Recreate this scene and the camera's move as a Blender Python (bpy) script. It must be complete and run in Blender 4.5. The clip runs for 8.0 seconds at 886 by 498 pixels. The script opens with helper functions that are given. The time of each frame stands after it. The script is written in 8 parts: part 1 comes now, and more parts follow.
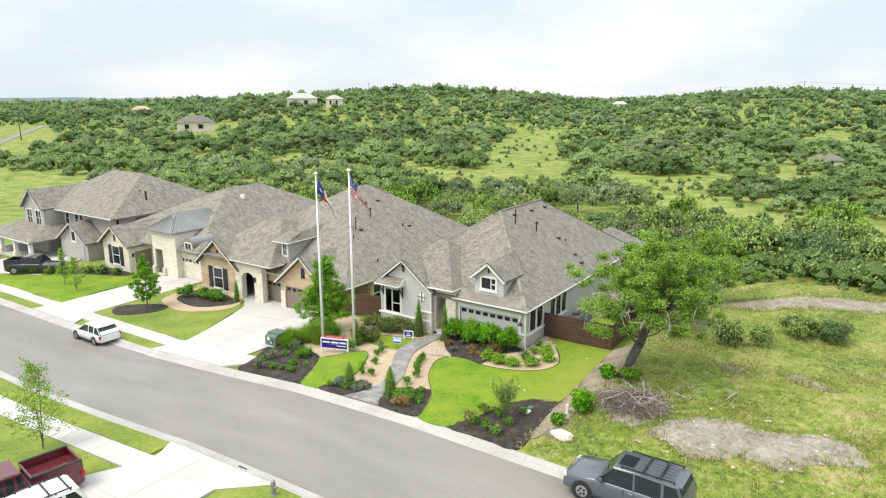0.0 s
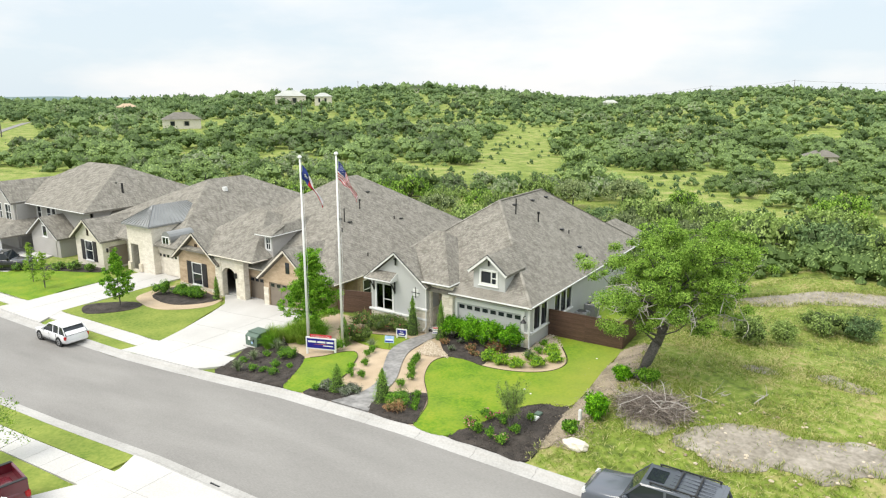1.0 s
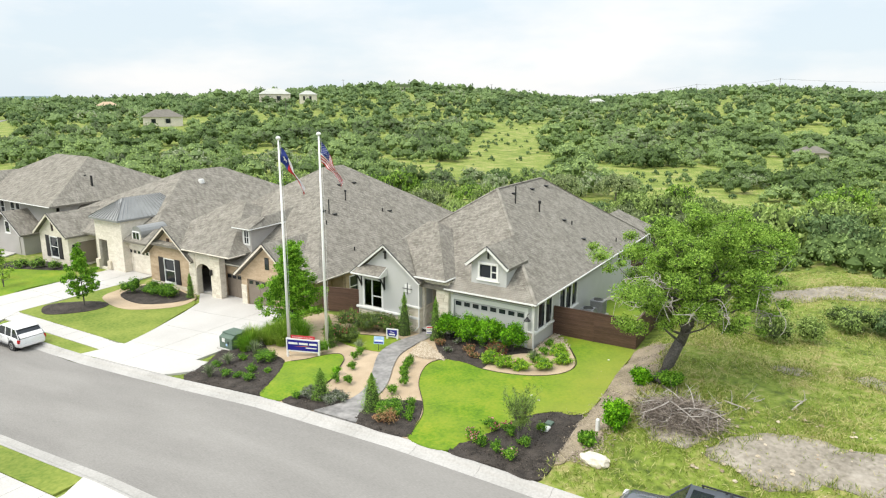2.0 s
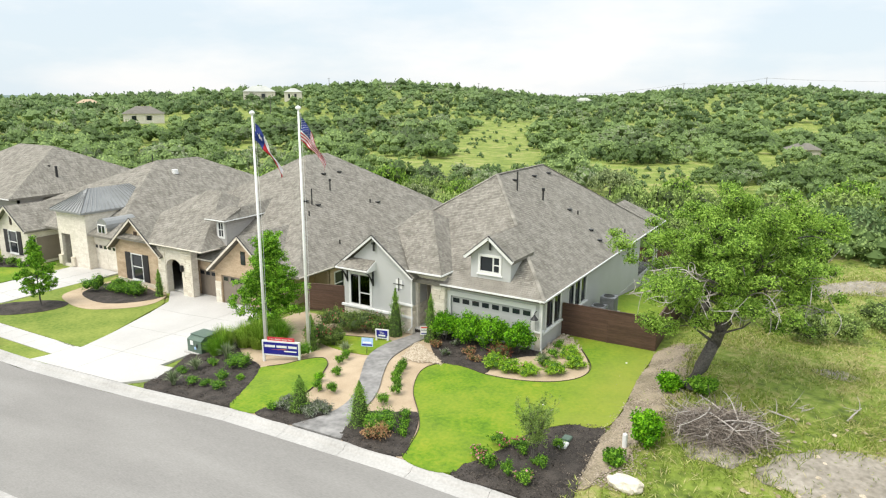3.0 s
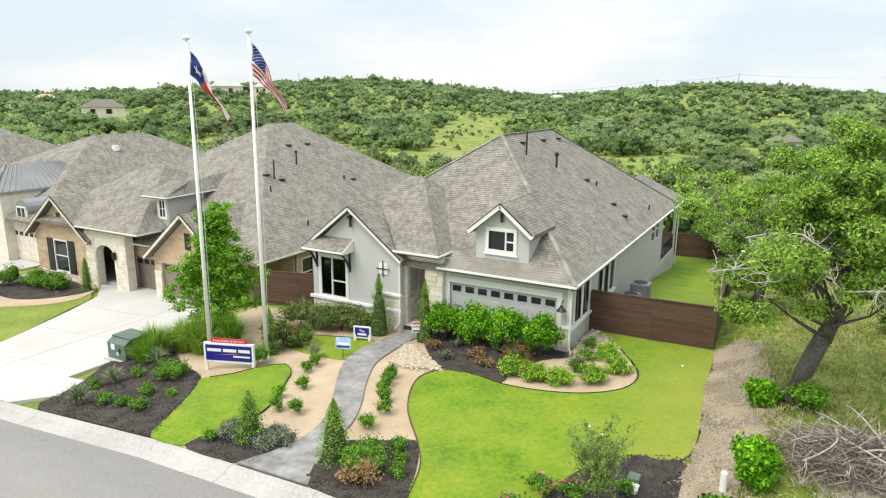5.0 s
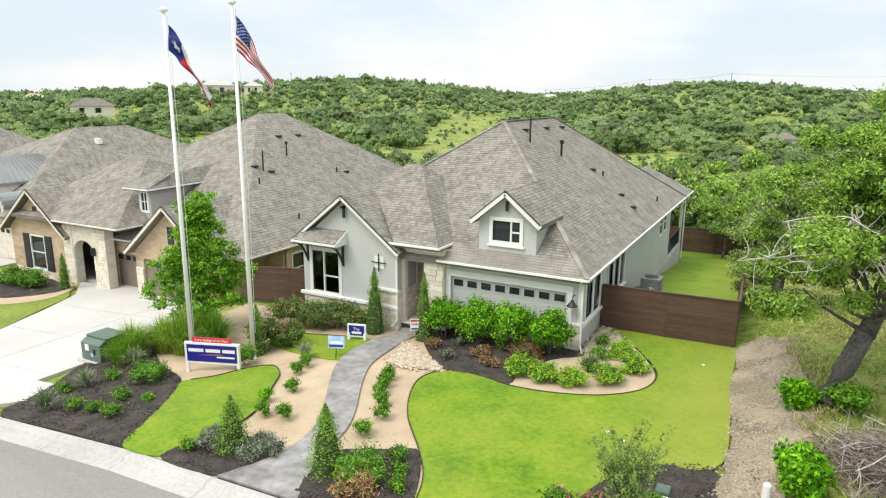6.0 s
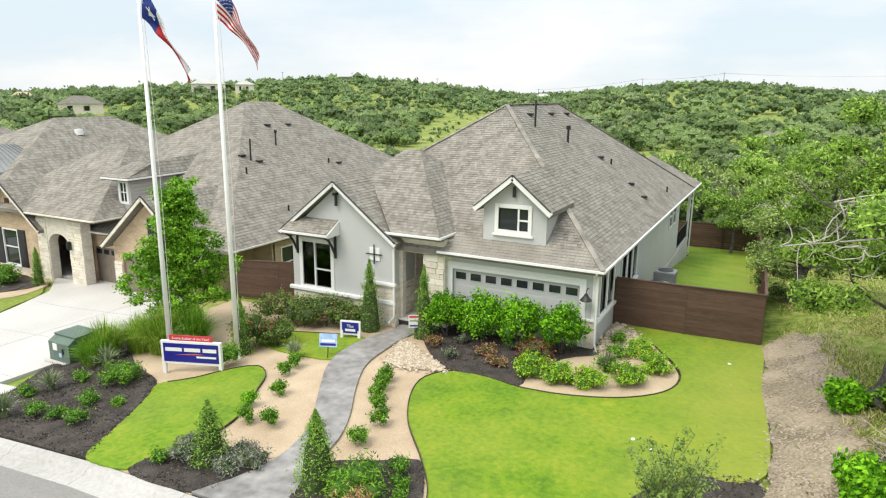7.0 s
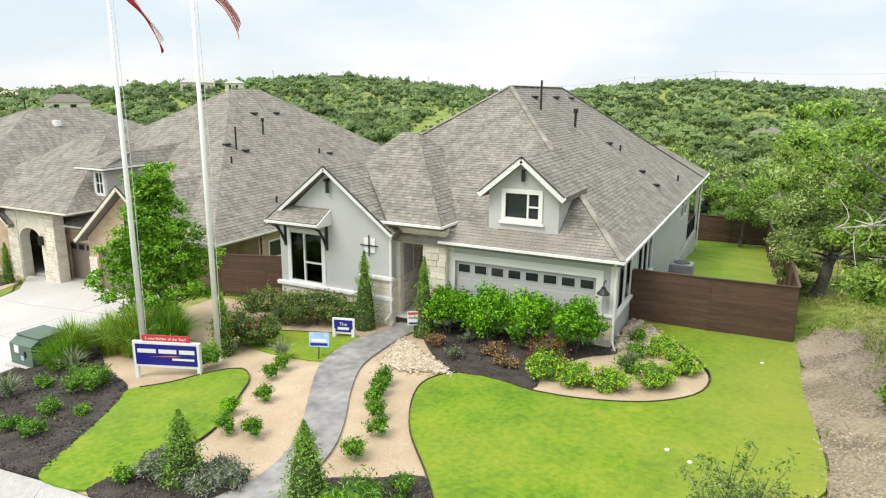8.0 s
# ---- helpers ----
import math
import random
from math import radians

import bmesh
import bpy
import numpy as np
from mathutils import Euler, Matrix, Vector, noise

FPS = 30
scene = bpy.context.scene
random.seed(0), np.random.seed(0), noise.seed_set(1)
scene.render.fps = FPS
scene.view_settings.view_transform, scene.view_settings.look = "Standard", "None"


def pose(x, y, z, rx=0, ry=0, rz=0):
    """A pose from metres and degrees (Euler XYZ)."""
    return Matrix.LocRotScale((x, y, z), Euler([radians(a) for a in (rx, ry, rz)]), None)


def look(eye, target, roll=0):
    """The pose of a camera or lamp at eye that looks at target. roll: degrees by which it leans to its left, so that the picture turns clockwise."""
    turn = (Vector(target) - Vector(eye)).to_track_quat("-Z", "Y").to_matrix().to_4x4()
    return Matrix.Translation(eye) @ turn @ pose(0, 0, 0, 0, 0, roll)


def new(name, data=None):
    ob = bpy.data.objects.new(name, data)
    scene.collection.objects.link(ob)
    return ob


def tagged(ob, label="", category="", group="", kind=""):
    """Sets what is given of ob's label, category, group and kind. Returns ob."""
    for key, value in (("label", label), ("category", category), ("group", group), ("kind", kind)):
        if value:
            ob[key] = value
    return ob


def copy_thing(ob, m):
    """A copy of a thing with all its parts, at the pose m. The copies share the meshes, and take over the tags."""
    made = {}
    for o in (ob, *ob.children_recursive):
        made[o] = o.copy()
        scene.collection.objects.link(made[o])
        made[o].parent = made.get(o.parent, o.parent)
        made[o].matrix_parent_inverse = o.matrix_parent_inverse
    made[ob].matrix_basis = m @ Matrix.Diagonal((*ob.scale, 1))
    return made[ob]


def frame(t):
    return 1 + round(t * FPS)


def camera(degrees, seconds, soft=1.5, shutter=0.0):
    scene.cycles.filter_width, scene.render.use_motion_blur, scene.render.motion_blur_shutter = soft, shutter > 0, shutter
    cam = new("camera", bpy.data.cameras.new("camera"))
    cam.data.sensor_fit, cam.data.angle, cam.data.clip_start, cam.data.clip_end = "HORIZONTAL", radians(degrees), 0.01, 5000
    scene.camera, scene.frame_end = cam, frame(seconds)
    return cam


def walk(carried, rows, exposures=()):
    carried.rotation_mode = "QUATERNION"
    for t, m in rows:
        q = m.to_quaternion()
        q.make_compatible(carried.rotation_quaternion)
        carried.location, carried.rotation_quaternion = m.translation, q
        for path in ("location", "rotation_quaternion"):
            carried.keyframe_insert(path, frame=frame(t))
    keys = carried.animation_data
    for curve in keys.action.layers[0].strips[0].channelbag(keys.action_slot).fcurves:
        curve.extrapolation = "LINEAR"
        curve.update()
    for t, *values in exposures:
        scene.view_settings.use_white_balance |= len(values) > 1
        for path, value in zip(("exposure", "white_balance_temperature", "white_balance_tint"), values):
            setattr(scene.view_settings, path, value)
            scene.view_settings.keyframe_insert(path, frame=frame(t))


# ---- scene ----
cam = camera(67.5, 8.0, 1.2)
PATH = [
    (0, (-0.211, 1.056, 17.979), (-1.306, 2.665, 17.519), 0.0),
    (0.5, (-1.348, 2.361, 17.285), (-2.43, 3.979, 16.825), 0.0),
    (1, (-2.493, 3.685, 16.578), (-3.562, 5.311, 16.118), 0.1),
    (1.5, (-3.706, 5.068, 15.876), (-4.758, 6.706, 15.416), 0.1),
    (3, (-7.475, 9.633, 13.688), (-8.475, 11.303, 13.23), 0.3),
    (3.5, (-8.766, 11.231, 12.943), (-9.746, 12.913, 12.485), 0.3),
    (4, (-10.083, 12.839, 12.15), (-11.042, 14.533, 11.692), 0.3),
    (4.5, (-11.259, 14.314, 11.396), (-12.2, 16.018, 10.938), 0.4),
    (6, (-13.181, 16.805, 10.083), (-14.091, 18.526, 9.626), 0.4),
    (6.5, (-13.75, 17.548, 9.673), (-14.65, 19.275, 9.217), 0.4),
    (7, (-14.33, 18.32, 9.267), (-15.22, 20.052, 8.811), 0.5),
    (7.5, (-14.896, 19.102, 8.884), (-15.775, 20.84, 8.428), 0.5),
    (8, (-15.485, 19.875, 8.501), (-16.353, 21.618, 8.044), 0.4),
]
walk(cam, [(t, look(eye, target, roll)) for t, eye, target, roll in PATH])

# ---- world and sun: bright, thin overcast ----
world = bpy.data.worlds.new("overcast_sky")
scene.world = world
world.use_nodes = True
wn, wl = world.node_tree.nodes, world.node_tree.links
wn.clear()
w_out = wn.new("ShaderNodeOutputWorld")
w_bg = wn.new("ShaderNodeBackground")
w_sky = wn.new("ShaderNodeTexSky")
w_sky.sky_type, w_sky.sun_disc = "NISHITA", False
w_sky.sun_elevation, w_sky.sun_rotation = radians(56), radians(-153)
w_gain = wn.new("ShaderNodeVectorMath"); w_gain.operation = "SCALE"; w_gain.inputs["Scale"].default_value = 0.10
w_co = wn.new("ShaderNodeTexCoord")
w_sep = wn.new("ShaderNodeSeparateXYZ")
w_map = wn.new("ShaderNodeMapping"); w_map.inputs["Scale"].default_value = (1.0, 1.0, 3.2)
w_noise = wn.new("ShaderNodeTexNoise"); w_noise.inputs["Scale"].default_value = 2.6; w_noise.inputs["Detail"].default_value = 6; w_noise.inputs["Roughness"].default_value = 0.55
w_ramp = wn.new("ShaderNodeValToRGB")
w_ramp.color_ramp.elements[0].position, w_ramp.color_ramp.elements[0].color = 0.40, (0.77, 0.87, 0.94, 1)
w_ramp.color_ramp.elements[1].position, w_ramp.color_ramp.elements[1].color = 0.62, (1.0, 1.0, 1.0, 1)
# an overcast sky is about twice as bright overhead as at the horizon
w_up = wn.new("ShaderNodeMapRange"); w_up.inputs["From Min"].default_value = 0.10; w_up.inputs["From Max"].default_value = 0.9
w_up.inputs["To Min"].default_value = 0.86; w_up.inputs["To Max"].default_value = 1.56
w_cloud = wn.new("ShaderNodeVectorMath"); w_cloud.operation = "SCALE"
w_mix = wn.new("ShaderNodeMix"); w_mix.data_type = "RGBA"; w_mix.inputs["Factor"].default_value = 0.88
wl.new(w_co.outputs["Generated"], w_sep.inputs[0]); wl.new(w_sep.outputs["Z"], w_up.inputs["Value"])
wl.new(w_co.outputs["Generated"], w_map.inputs[0]); wl.new(w_map.outputs[0], w_noise.inputs["Vector"])
wl.new(w_noise.outputs["Fac"], w_ramp.inputs[0]); wl.new(w_ramp.outputs[0], w_cloud.inputs[0]); wl.new(w_up.outputs[0], w_cloud.inputs["Scale"])
wl.new(w_sky.outputs[0], w_gain.inputs[0])
wl.new(w_gain.outputs[0], w_mix.inputs["A"]); wl.new(w_cloud.outputs[0], w_mix.inputs["B"])
wl.new(w_mix.outputs["Result"], w_bg.inputs["Color"]); wl.new(w_bg.outputs[0], w_out.inputs[0])
sun = new("sun", bpy.data.lights.new("sun", "SUN"))
sun.data.energy, sun.data.angle, sun.data.color = 2.45, radians(34), (1.0, 0.94, 0.84)
sun.matrix_world = look((-0.25, -0.50, 0.83), (0, 0, 0))
scene.view_settings.exposure = 0.32

# ---- helpers of this scene ----
ORIGIN = {}


def thing(name, at, label, category, group="", kind=""):
    """A top-level Empty at its base; its parts are built in world places."""
    ob = new(name)
    ob.empty_display_size = 0.3
    ob.location = at
    ORIGIN[ob.name] = Vector(at)
    return tagged(ob, label, category, group, kind)


def link_mesh(name, me, material, parent=None, label="", kind=""):
    for m in material if isinstance(material, (list, tuple)) else [material]:
        me.materials.append(m)
    ob = new(name, me)
    if parent is not None:
        o = ORIGIN[parent.name]
        me.transform(Matrix.Translation(-o))
        ob.parent = parent
        ORIGIN[ob.name] = o
    else:
        ORIGIN[ob.name] = Vector((0, 0, 0))
    return tagged(ob, label, kind=kind)


def part(name, bm, material, parent=None, label="", kind="", smooth=False):
    me = bpy.data.meshes.new(name)
    bm.normal_update()
    bm.to_mesh(me)
    bm.free()
    if smooth:
        me.shade_smooth()
    return link_mesh(name, me, material, parent, label, kind)


def raw(name, verts, faces, material, parent=None, label="", kind="", smooth=False):
    me = bpy.data.meshes.new(name)
    me.from_pydata(verts, [], faces)
    me.update()
    if smooth:
        me.shade_smooth()
    return link_mesh(name, me, material, parent, label, kind)


def quads(name, V, material, parent=None, label="", kind="", per=4, tone=None):
    """A mesh of loose faces of `per` corners each, from an array of corners."""
    V = np.asarray(V, dtype=np.float32).reshape(-1, 3)
    n = len(V) // per
    me = bpy.data.meshes.new(name)
    me.vertices.add(len(V))
    me.vertices.foreach_set("co", V.ravel())
    me.loops.add(len(V))
    me.loops.foreach_set("vertex_index", np.arange(len(V), dtype=np.int32))
    me.polygons.add(n)
    me.polygons.foreach_set("loop_start", np.arange(0, len(V), per, dtype=np.int32))
    me.update(calc_edges=True)
    if tone is not None:
        at = me.attributes.new("tone", "FLOAT", "POINT")
        at.data.foreach_set("value", np.repeat(np.asarray(tone, dtype=np.float32), per))
    return link_mesh(name, me, material, parent, label, kind)


def box(bm, x0, x1, y0, y1, z0, z1, bevel=0.0):
    m = Matrix.Translation(((x0 + x1) / 2, (y0 + y1) / 2, (z0 + z1) / 2)) @ Matrix.Diagonal((abs(x1 - x0), abs(y1 - y0), abs(z1 - z0), 1))
    r = bmesh.ops.create_cube(bm, size=1, matrix=m)
    if bevel:
        bmesh.ops.bevel(bm, geom=list({e for v in r["verts"] for e in v.link_edges}), offset=bevel, segments=2, affect="EDGES")
    return bm


def B(*a, bevel=0.0):
    return box(bmesh.new(), *a, bevel=bevel)


def beam(bm, a, b, w, h, up=(0, 0, 1)):
    """A straight bar from a to b, w wide and h high."""
    a, b = Vector(a), Vector(b)
    d = (b - a)
    x = d.normalized()
    s = x.cross(Vector(up)).normalized()
    u = s.cross(x)
    vs = [bm.verts.new(p + s * i * w / 2 + u * j * h / 2) for p in (a, b) for i, j in ((-1, -1), (1, -1), (1, 1), (-1, 1))]
    for f in ((3, 2, 1, 0), (4, 5, 6, 7), (0, 1, 5, 4), (1, 2, 6, 5), (2, 3, 7, 6), (3, 0, 4, 7)):
        bm.faces.new([vs[i] for i in f])
    return bm


def tube(bm, pts, radii, n=8, cap=True):
    """A round tube along points, with a radius at each."""
    rings = []
    pts = [Vector(p) for p in pts]
    for i, p in enumerate(pts):
        d = (pts[min(i + 1, len(pts) - 1)] - pts[max(i - 1, 0)]).normalized()
        s = d.cross(Vector((0.31, 0.95, 0.05))).normalized() if abs(d.z) > 0.9 else d.cross(Vector((0, 0, 1))).normalized()
        u = s.cross(d)
        rings.append([bm.verts.new(p + (s * math.cos(a) + u * math.sin(a)) * radii[i]) for a in (2 * math.pi * k / n for k in range(n))])
    for a, b in zip(rings, rings[1:]):
        for k in range(n):
            bm.faces.new((a[k], a[(k + 1) % n], b[(k + 1) % n], b[k]))
    if cap:
        bm.faces.new(rings[0][::-1])
        bm.faces.new(rings[-1])
    return bm


def prism(bm, profile, axis, lo, hi):
    """A flat outline pushed along an axis: profile in the two other axes, in order."""
    def at(p, v):
        return {"x": (v, p[0], p[1]), "y": (p[0], v, p[1]), "z": (p[0], p[1], v)}[axis]
    a = [bm.verts.new(at(p, lo)) for p in profile]
    b = [bm.verts.new(at(p, hi)) for p in profile]
    n = len(profile)
    bm.faces.new(a)
    bm.faces.new(b[::-1])
    for i in range(n):
        bm.faces.new((a[i], b[i], b[(i + 1) % n], a[(i + 1) % n]))
    bmesh.ops.recalc_face_normals(bm, faces=bm.faces)
    return bm


# ---- materials ----
def material(name, dark, light, rough=0.8, coarse=0.6, fine=12.0, bump=0.2, dist=0.01, metal=0.0, island=0.0, objects=0.0, stretch=(1, 1, 1), spec=0.4, streaks=None, mid=None, through_light=0.0, tone=0.0):
    """Two colours mixed by noise at two scales, with fine relief; island / objects: shift by piece."""
    m = bpy.data.materials.new(name)
    m.use_nodes = True
    n, l = m.node_tree.nodes, m.node_tree.links
    p = n["Principled BSDF"]
    p.inputs["Roughness"].default_value, p.inputs["Metallic"].default_value, p.inputs["Specular IOR Level"].default_value = rough, metal, spec
    geo = n.new("ShaderNodeNewGeometry")
    mp = n.new("ShaderNodeMapping"); mp.inputs["Scale"].default_value = stretch
    l.new(geo.outputs["Position"], mp.inputs[0])
    a = n.new("ShaderNodeTexNoise"); a.inputs["Scale"].default_value, a.inputs["Detail"].default_value = coarse, 5
    b = n.new("ShaderNodeTexNoise"); b.inputs["Scale"].default_value, b.inputs["Detail"].default_value = fine, 6
    l.new(mp.outputs[0], a.inputs["Vector"]); l.new(mp.outputs[0], b.inputs["Vector"])
    add = n.new("ShaderNodeMath"); add.operation = "ADD"
    l.new(a.outputs["Fac"], add.inputs[0]); l.new(b.outputs["Fac"], add.inputs[1])
    last = add.outputs[0]
    for amount, source in ((island, geo.outputs["Random Per Island"]), (objects, None)):
        if amount:
            if source is None:
                source = n.new("ShaderNodeObjectInfo").outputs["Random"]
            mul = n.new("ShaderNodeMath"); mul.operation = "MULTIPLY_ADD"
            l.new(source, mul.inputs[0]); mul.inputs[1].default_value = amount
            sub = n.new("ShaderNodeMath"); sub.operation = "ADD"; sub.inputs[1].default_value = -amount / 2
            l.new(last, sub.inputs[0]); l.new(sub.outputs[0], mul.inputs[2])
            last = mul.outputs[0]
    if tone:
        at = n.new("ShaderNodeAttribute"); at.attribute_name = "tone"
        mul = n.new("ShaderNodeMath"); mul.operation = "MULTIPLY_ADD"
        l.new(at.outputs["Fac"], mul.inputs[0]); mul.inputs[1].default_value = tone
        l.new(last, mul.inputs[2])
        last = mul.outputs[0]
    r = n.new("ShaderNodeMapRange"); r.inputs["From Min"].default_value, r.inputs["From Max"].default_value = 0.68, 1.32
    l.new(last, r.inputs["Value"])
    ramp = n.new("ShaderNodeValToRGB")
    ramp.color_ramp.elements[0].color, ramp.color_ramp.elements[1].color = (*dark, 1), (*light, 1)
    if mid:
        e = ramp.color_ramp.elements.new(0.5); e.color = (*mid, 1)
    l.new(r.outputs[0], ramp.inputs[0])
    l.new(ramp.outputs[0], p.inputs["Base Color"])
    if bump:
        bp = n.new("ShaderNodeBump"); bp.inputs["Strength"].default_value, bp.inputs["Distance"].default_value = bump, dist
        l.new(b.outputs["Fac"], bp.inputs["Height"]); l.new(bp.outputs[0], p.inputs["Normal"])
    if through_light:
        t = n.new("ShaderNodeBsdfTranslucent"); mx = n.new("ShaderNodeMixShader"); mx.inputs[0].default_value = through_light
        l.new(ramp.outputs[0], t.inputs["Color"]); l.new(p.outputs[0], mx.inputs[1]); l.new(t.outputs[0], mx.inputs[2])
        l.new(mx.outputs[0], n["Material Output"].inputs["Surface"])
    return m


def glass(name, tint=(0.02, 0.025, 0.03)):
    """Dark window glass before an unlit room: a glossy coat over dark."""
    m = bpy.data.materials.new(name)
    m.use_nodes = True
    p = m.node_tree.nodes["Principled BSDF"]
    p.inputs["Base Color"].default_value, p.inputs["Roughness"].default_value, p.inputs["IOR"].default_value = (*tint, 1), 0.04, 1.5
    p.inputs["Specular IOR Level"].default_value = 0.45
    return m


asphalt = material("asphalt", (0.190, 0.181, 0.168), (0.285, 0.273, 0.254), 0.9, 0.55, 30, 0.15, 0.004, stretch=(0.22, 1, 1))
concrete = material("concrete", (0.43, 0.415, 0.39), (0.56, 0.545, 0.52), 0.85, 0.3, 14, 0.1, 0.004)
kerb_mat = material("kerb_concrete", (0.33, 0.318, 0.295), (0.48, 0.465, 0.44), 0.85, 0.5, 10, 0.2, 0.004)
stamped = material("stamped_concrete", (0.14, 0.135, 0.13), (0.36, 0.345, 0.33), 0.55, 1.0, 3.5, 0.5, 0.015)
lawn_mat = material("lawn", (0.066, 0.158, 0.003), (0.235, 0.285, 0.016), 0.9, 0.75, 7, 1.0, 0.04, mid=(0.135, 0.240, 0.005))


def dry_side(m, x0, x1, colour):
    """Drier, yellower grass towards one side of the garden, in soft uneven patches."""
    n, l = m.node_tree.nodes, m.node_tree.links
    p = n["Principled BSDF"]
    base = p.inputs["Base Color"].links[0].from_socket
    geo, sep = n.new("ShaderNodeNewGeometry"), n.new("ShaderNodeSeparateXYZ")
    l.new(geo.outputs["Position"], sep.inputs[0])
    side = n.new("ShaderNodeMapRange")
    side.inputs["From Min"].default_value, side.inputs["From Max"].default_value = x0, x1
    l.new(sep.outputs["X"], side.inputs["Value"])
    spots = n.new("ShaderNodeTexNoise"); spots.inputs["Scale"].default_value, spots.inputs["Detail"].default_value = 0.45, 6
    l.new(geo.outputs["Position"], spots.inputs["Vector"])
    ramp = n.new("ShaderNodeMapRange")
    ramp.inputs["From Min"].default_value, ramp.inputs["From Max"].default_value = 0.40, 0.62
    l.new(spots.outputs["Fac"], ramp.inputs["Value"])
    amount = n.new("ShaderNodeMath"); amount.operation = "MULTIPLY_ADD"
    l.new(ramp.outputs[0], amount.inputs[0]); amount.inputs[1].default_value = 0.38
    l.new(side.outputs[0], amount.inputs[2])
    half = n.new("ShaderNodeMath"); half.operation = "MULTIPLY"; half.use_clamp = True; half.inputs[1].default_value = 0.62
    l.new(amount.outputs[0], half.inputs[0])
    mix = n.new("ShaderNodeMix"); mix.data_type = "RGBA"
    l.new(half.outputs[0], mix.inputs["Factor"]); l.new(base, mix.inputs["A"]); mix.inputs["B"].default_value = (*colour, 1)
    l.new(mix.outputs["Result"], p.inputs["Base Color"])


dry_side(lawn_mat, -17.6, -14.2, (0.262, 0.290, 0.040))
lawn_dry = material("lawn_dry", (0.10, 0.165, 0.015), (0.26, 0.295, 0.055), 0.9, 0.4, 5, 0.5, 0.03)
wild = material("wild_grass_ground", (0.065, 0.098, 0.014), (0.370, 0.320, 0.140), 0.95, 0.30, 2.4, 1.0, 0.10, mid=(0.190, 0.255, 0.036))
mulch = material("dark_mulch", (0.016, 0.013, 0.011), (0.095, 0.08, 0.068), 0.95, 2.0, 26, 1.0, 0.05)
granite = material("decomposed_granite", (0.36, 0.27, 0.175), (0.53, 0.42, 0.295), 0.95, 0.8, 24, 0.6, 0.01)
dirt = material("bare_caliche", (0.17, 0.150, 0.115), (0.40, 0.36, 0.305), 0.95, 0.9, 5, 0.9, 0.05)
lot_dirt = material("lot_edge_soil", (0.14, 0.118, 0.072), (0.42, 0.345, 0.25), 0.95, 0.9, 14, 0.9, 0.05)
stucco = material("grey_stucco", (0.45, 0.455, 0.445), (0.52, 0.525, 0.515), 0.9, 0.6, 40, 0.15, 0.004)
white_paint = material("white_trim_paint", (0.70, 0.70, 0.68), (0.80, 0.80, 0.78), 0.5, 1.0, 20, 0.03, 0.002)
limestone = material("limestone", (0.56, 0.50, 0.40), (0.78, 0.73, 0.62), 0.9, 1.2, 14, 0.5, 0.01, objects=0.5, island=0.3)
foundation = material("foundation_concrete", (0.42, 0.41, 0.39), (0.56, 0.55, 0.53), 0.9, 0.6, 8, 0.2, 0.004)
shingle_mat = material("grey_brown_shingle", (0.165, 0.152, 0.127), (0.330, 0.308, 0.264), 0.95, 1.6, 34, 0.5, 0.006, island=0.40)
shingle_far = material("far_shingle", (0.13, 0.120, 0.10), (0.22, 0.205, 0.175), 0.95, 0.5, 2.2, 0.5, 0.02, stretch=(1, 1, 3))
tan_brick = material("tan_brick", (0.36, 0.26, 0.165), (0.60, 0.47, 0.33), 0.9, 1.2, 9, 0.6, 0.01, stretch=(1, 1, 3))
cream = material("cream_limestone_wall", (0.58, 0.53, 0.44), (0.78, 0.73, 0.64), 0.9, 1.5, 6, 0.5, 0.01, stretch=(1, 1, 2))
taupe = material("taupe_door_paint", (0.20, 0.165, 0.13), (0.25, 0.21, 0.17), 0.5, 1, 20, 0.02)
greige = material("greige_siding", (0.36, 0.345, 0.325), (0.43, 0.415, 0.395), 0.8, 0.8, 12, 0.05)
dark_wood = material("dark_stained_timber", (0.022, 0.012, 0.008), (0.060, 0.032, 0.020), 0.6, 1.5, 6, 0.3, 0.004, stretch=(0.6, 0.6, 6), objects=0.4)
black_metal = material("black_metal", (0.012, 0.012, 0.013), (0.03, 0.03, 0.03), 0.45, 2, 20, 0.05)
dark_shutter = material("dark_shutter", (0.02, 0.02, 0.022), (0.05, 0.045, 0.045), 0.6, 2, 20, 0.05)
seam_metal = material("standing_seam_metal", (0.24, 0.245, 0.24), (0.32, 0.325, 0.32), 0.45, 0.8, 10, 0.02, metal=0.35)
window_glass = glass("window_glass")
interior_dark = material("dim_interior", (0.02, 0.018, 0.016), (0.04, 0.035, 0.03), 0.9)
bark = material("oak_bark", (0.045, 0.040, 0.036), (0.18, 0.165, 0.148), 0.95, 2.5, 16, 1.0, 0.03)
brush_wood = material("brushwood", (0.10, 0.082, 0.066), (0.38, 0.325, 0.275), 0.95, 2, 16, 0.5, island=0.8)
fence_mat = material("brown_fence_stain", (0.062, 0.034, 0.023), (0.115, 0.065, 0.045), 0.6, 1.5, 6, 0.3, 0.004, stretch=(0.6, 0.6, 6), objects=0.35)
dead_wood = material("bleached_twigs", (0.30, 0.27, 0.24), (0.58, 0.54, 0.49), 0.95, 2, 16, 0.5)


# ---- the lie of the land ----
GX = np.array([-400.0, -150, -90, -70, -52, -44, -36, -28, -20, 400])
GZ = np.array([-9.0, -3.2, -1.6, -1.0, -0.78, -0.62, -0.05, 0.68, 1.0, 1.0])


def smooth01(v):
    v = np.clip(v, 0, 1)
    return v * v * (3 - 2 * v)


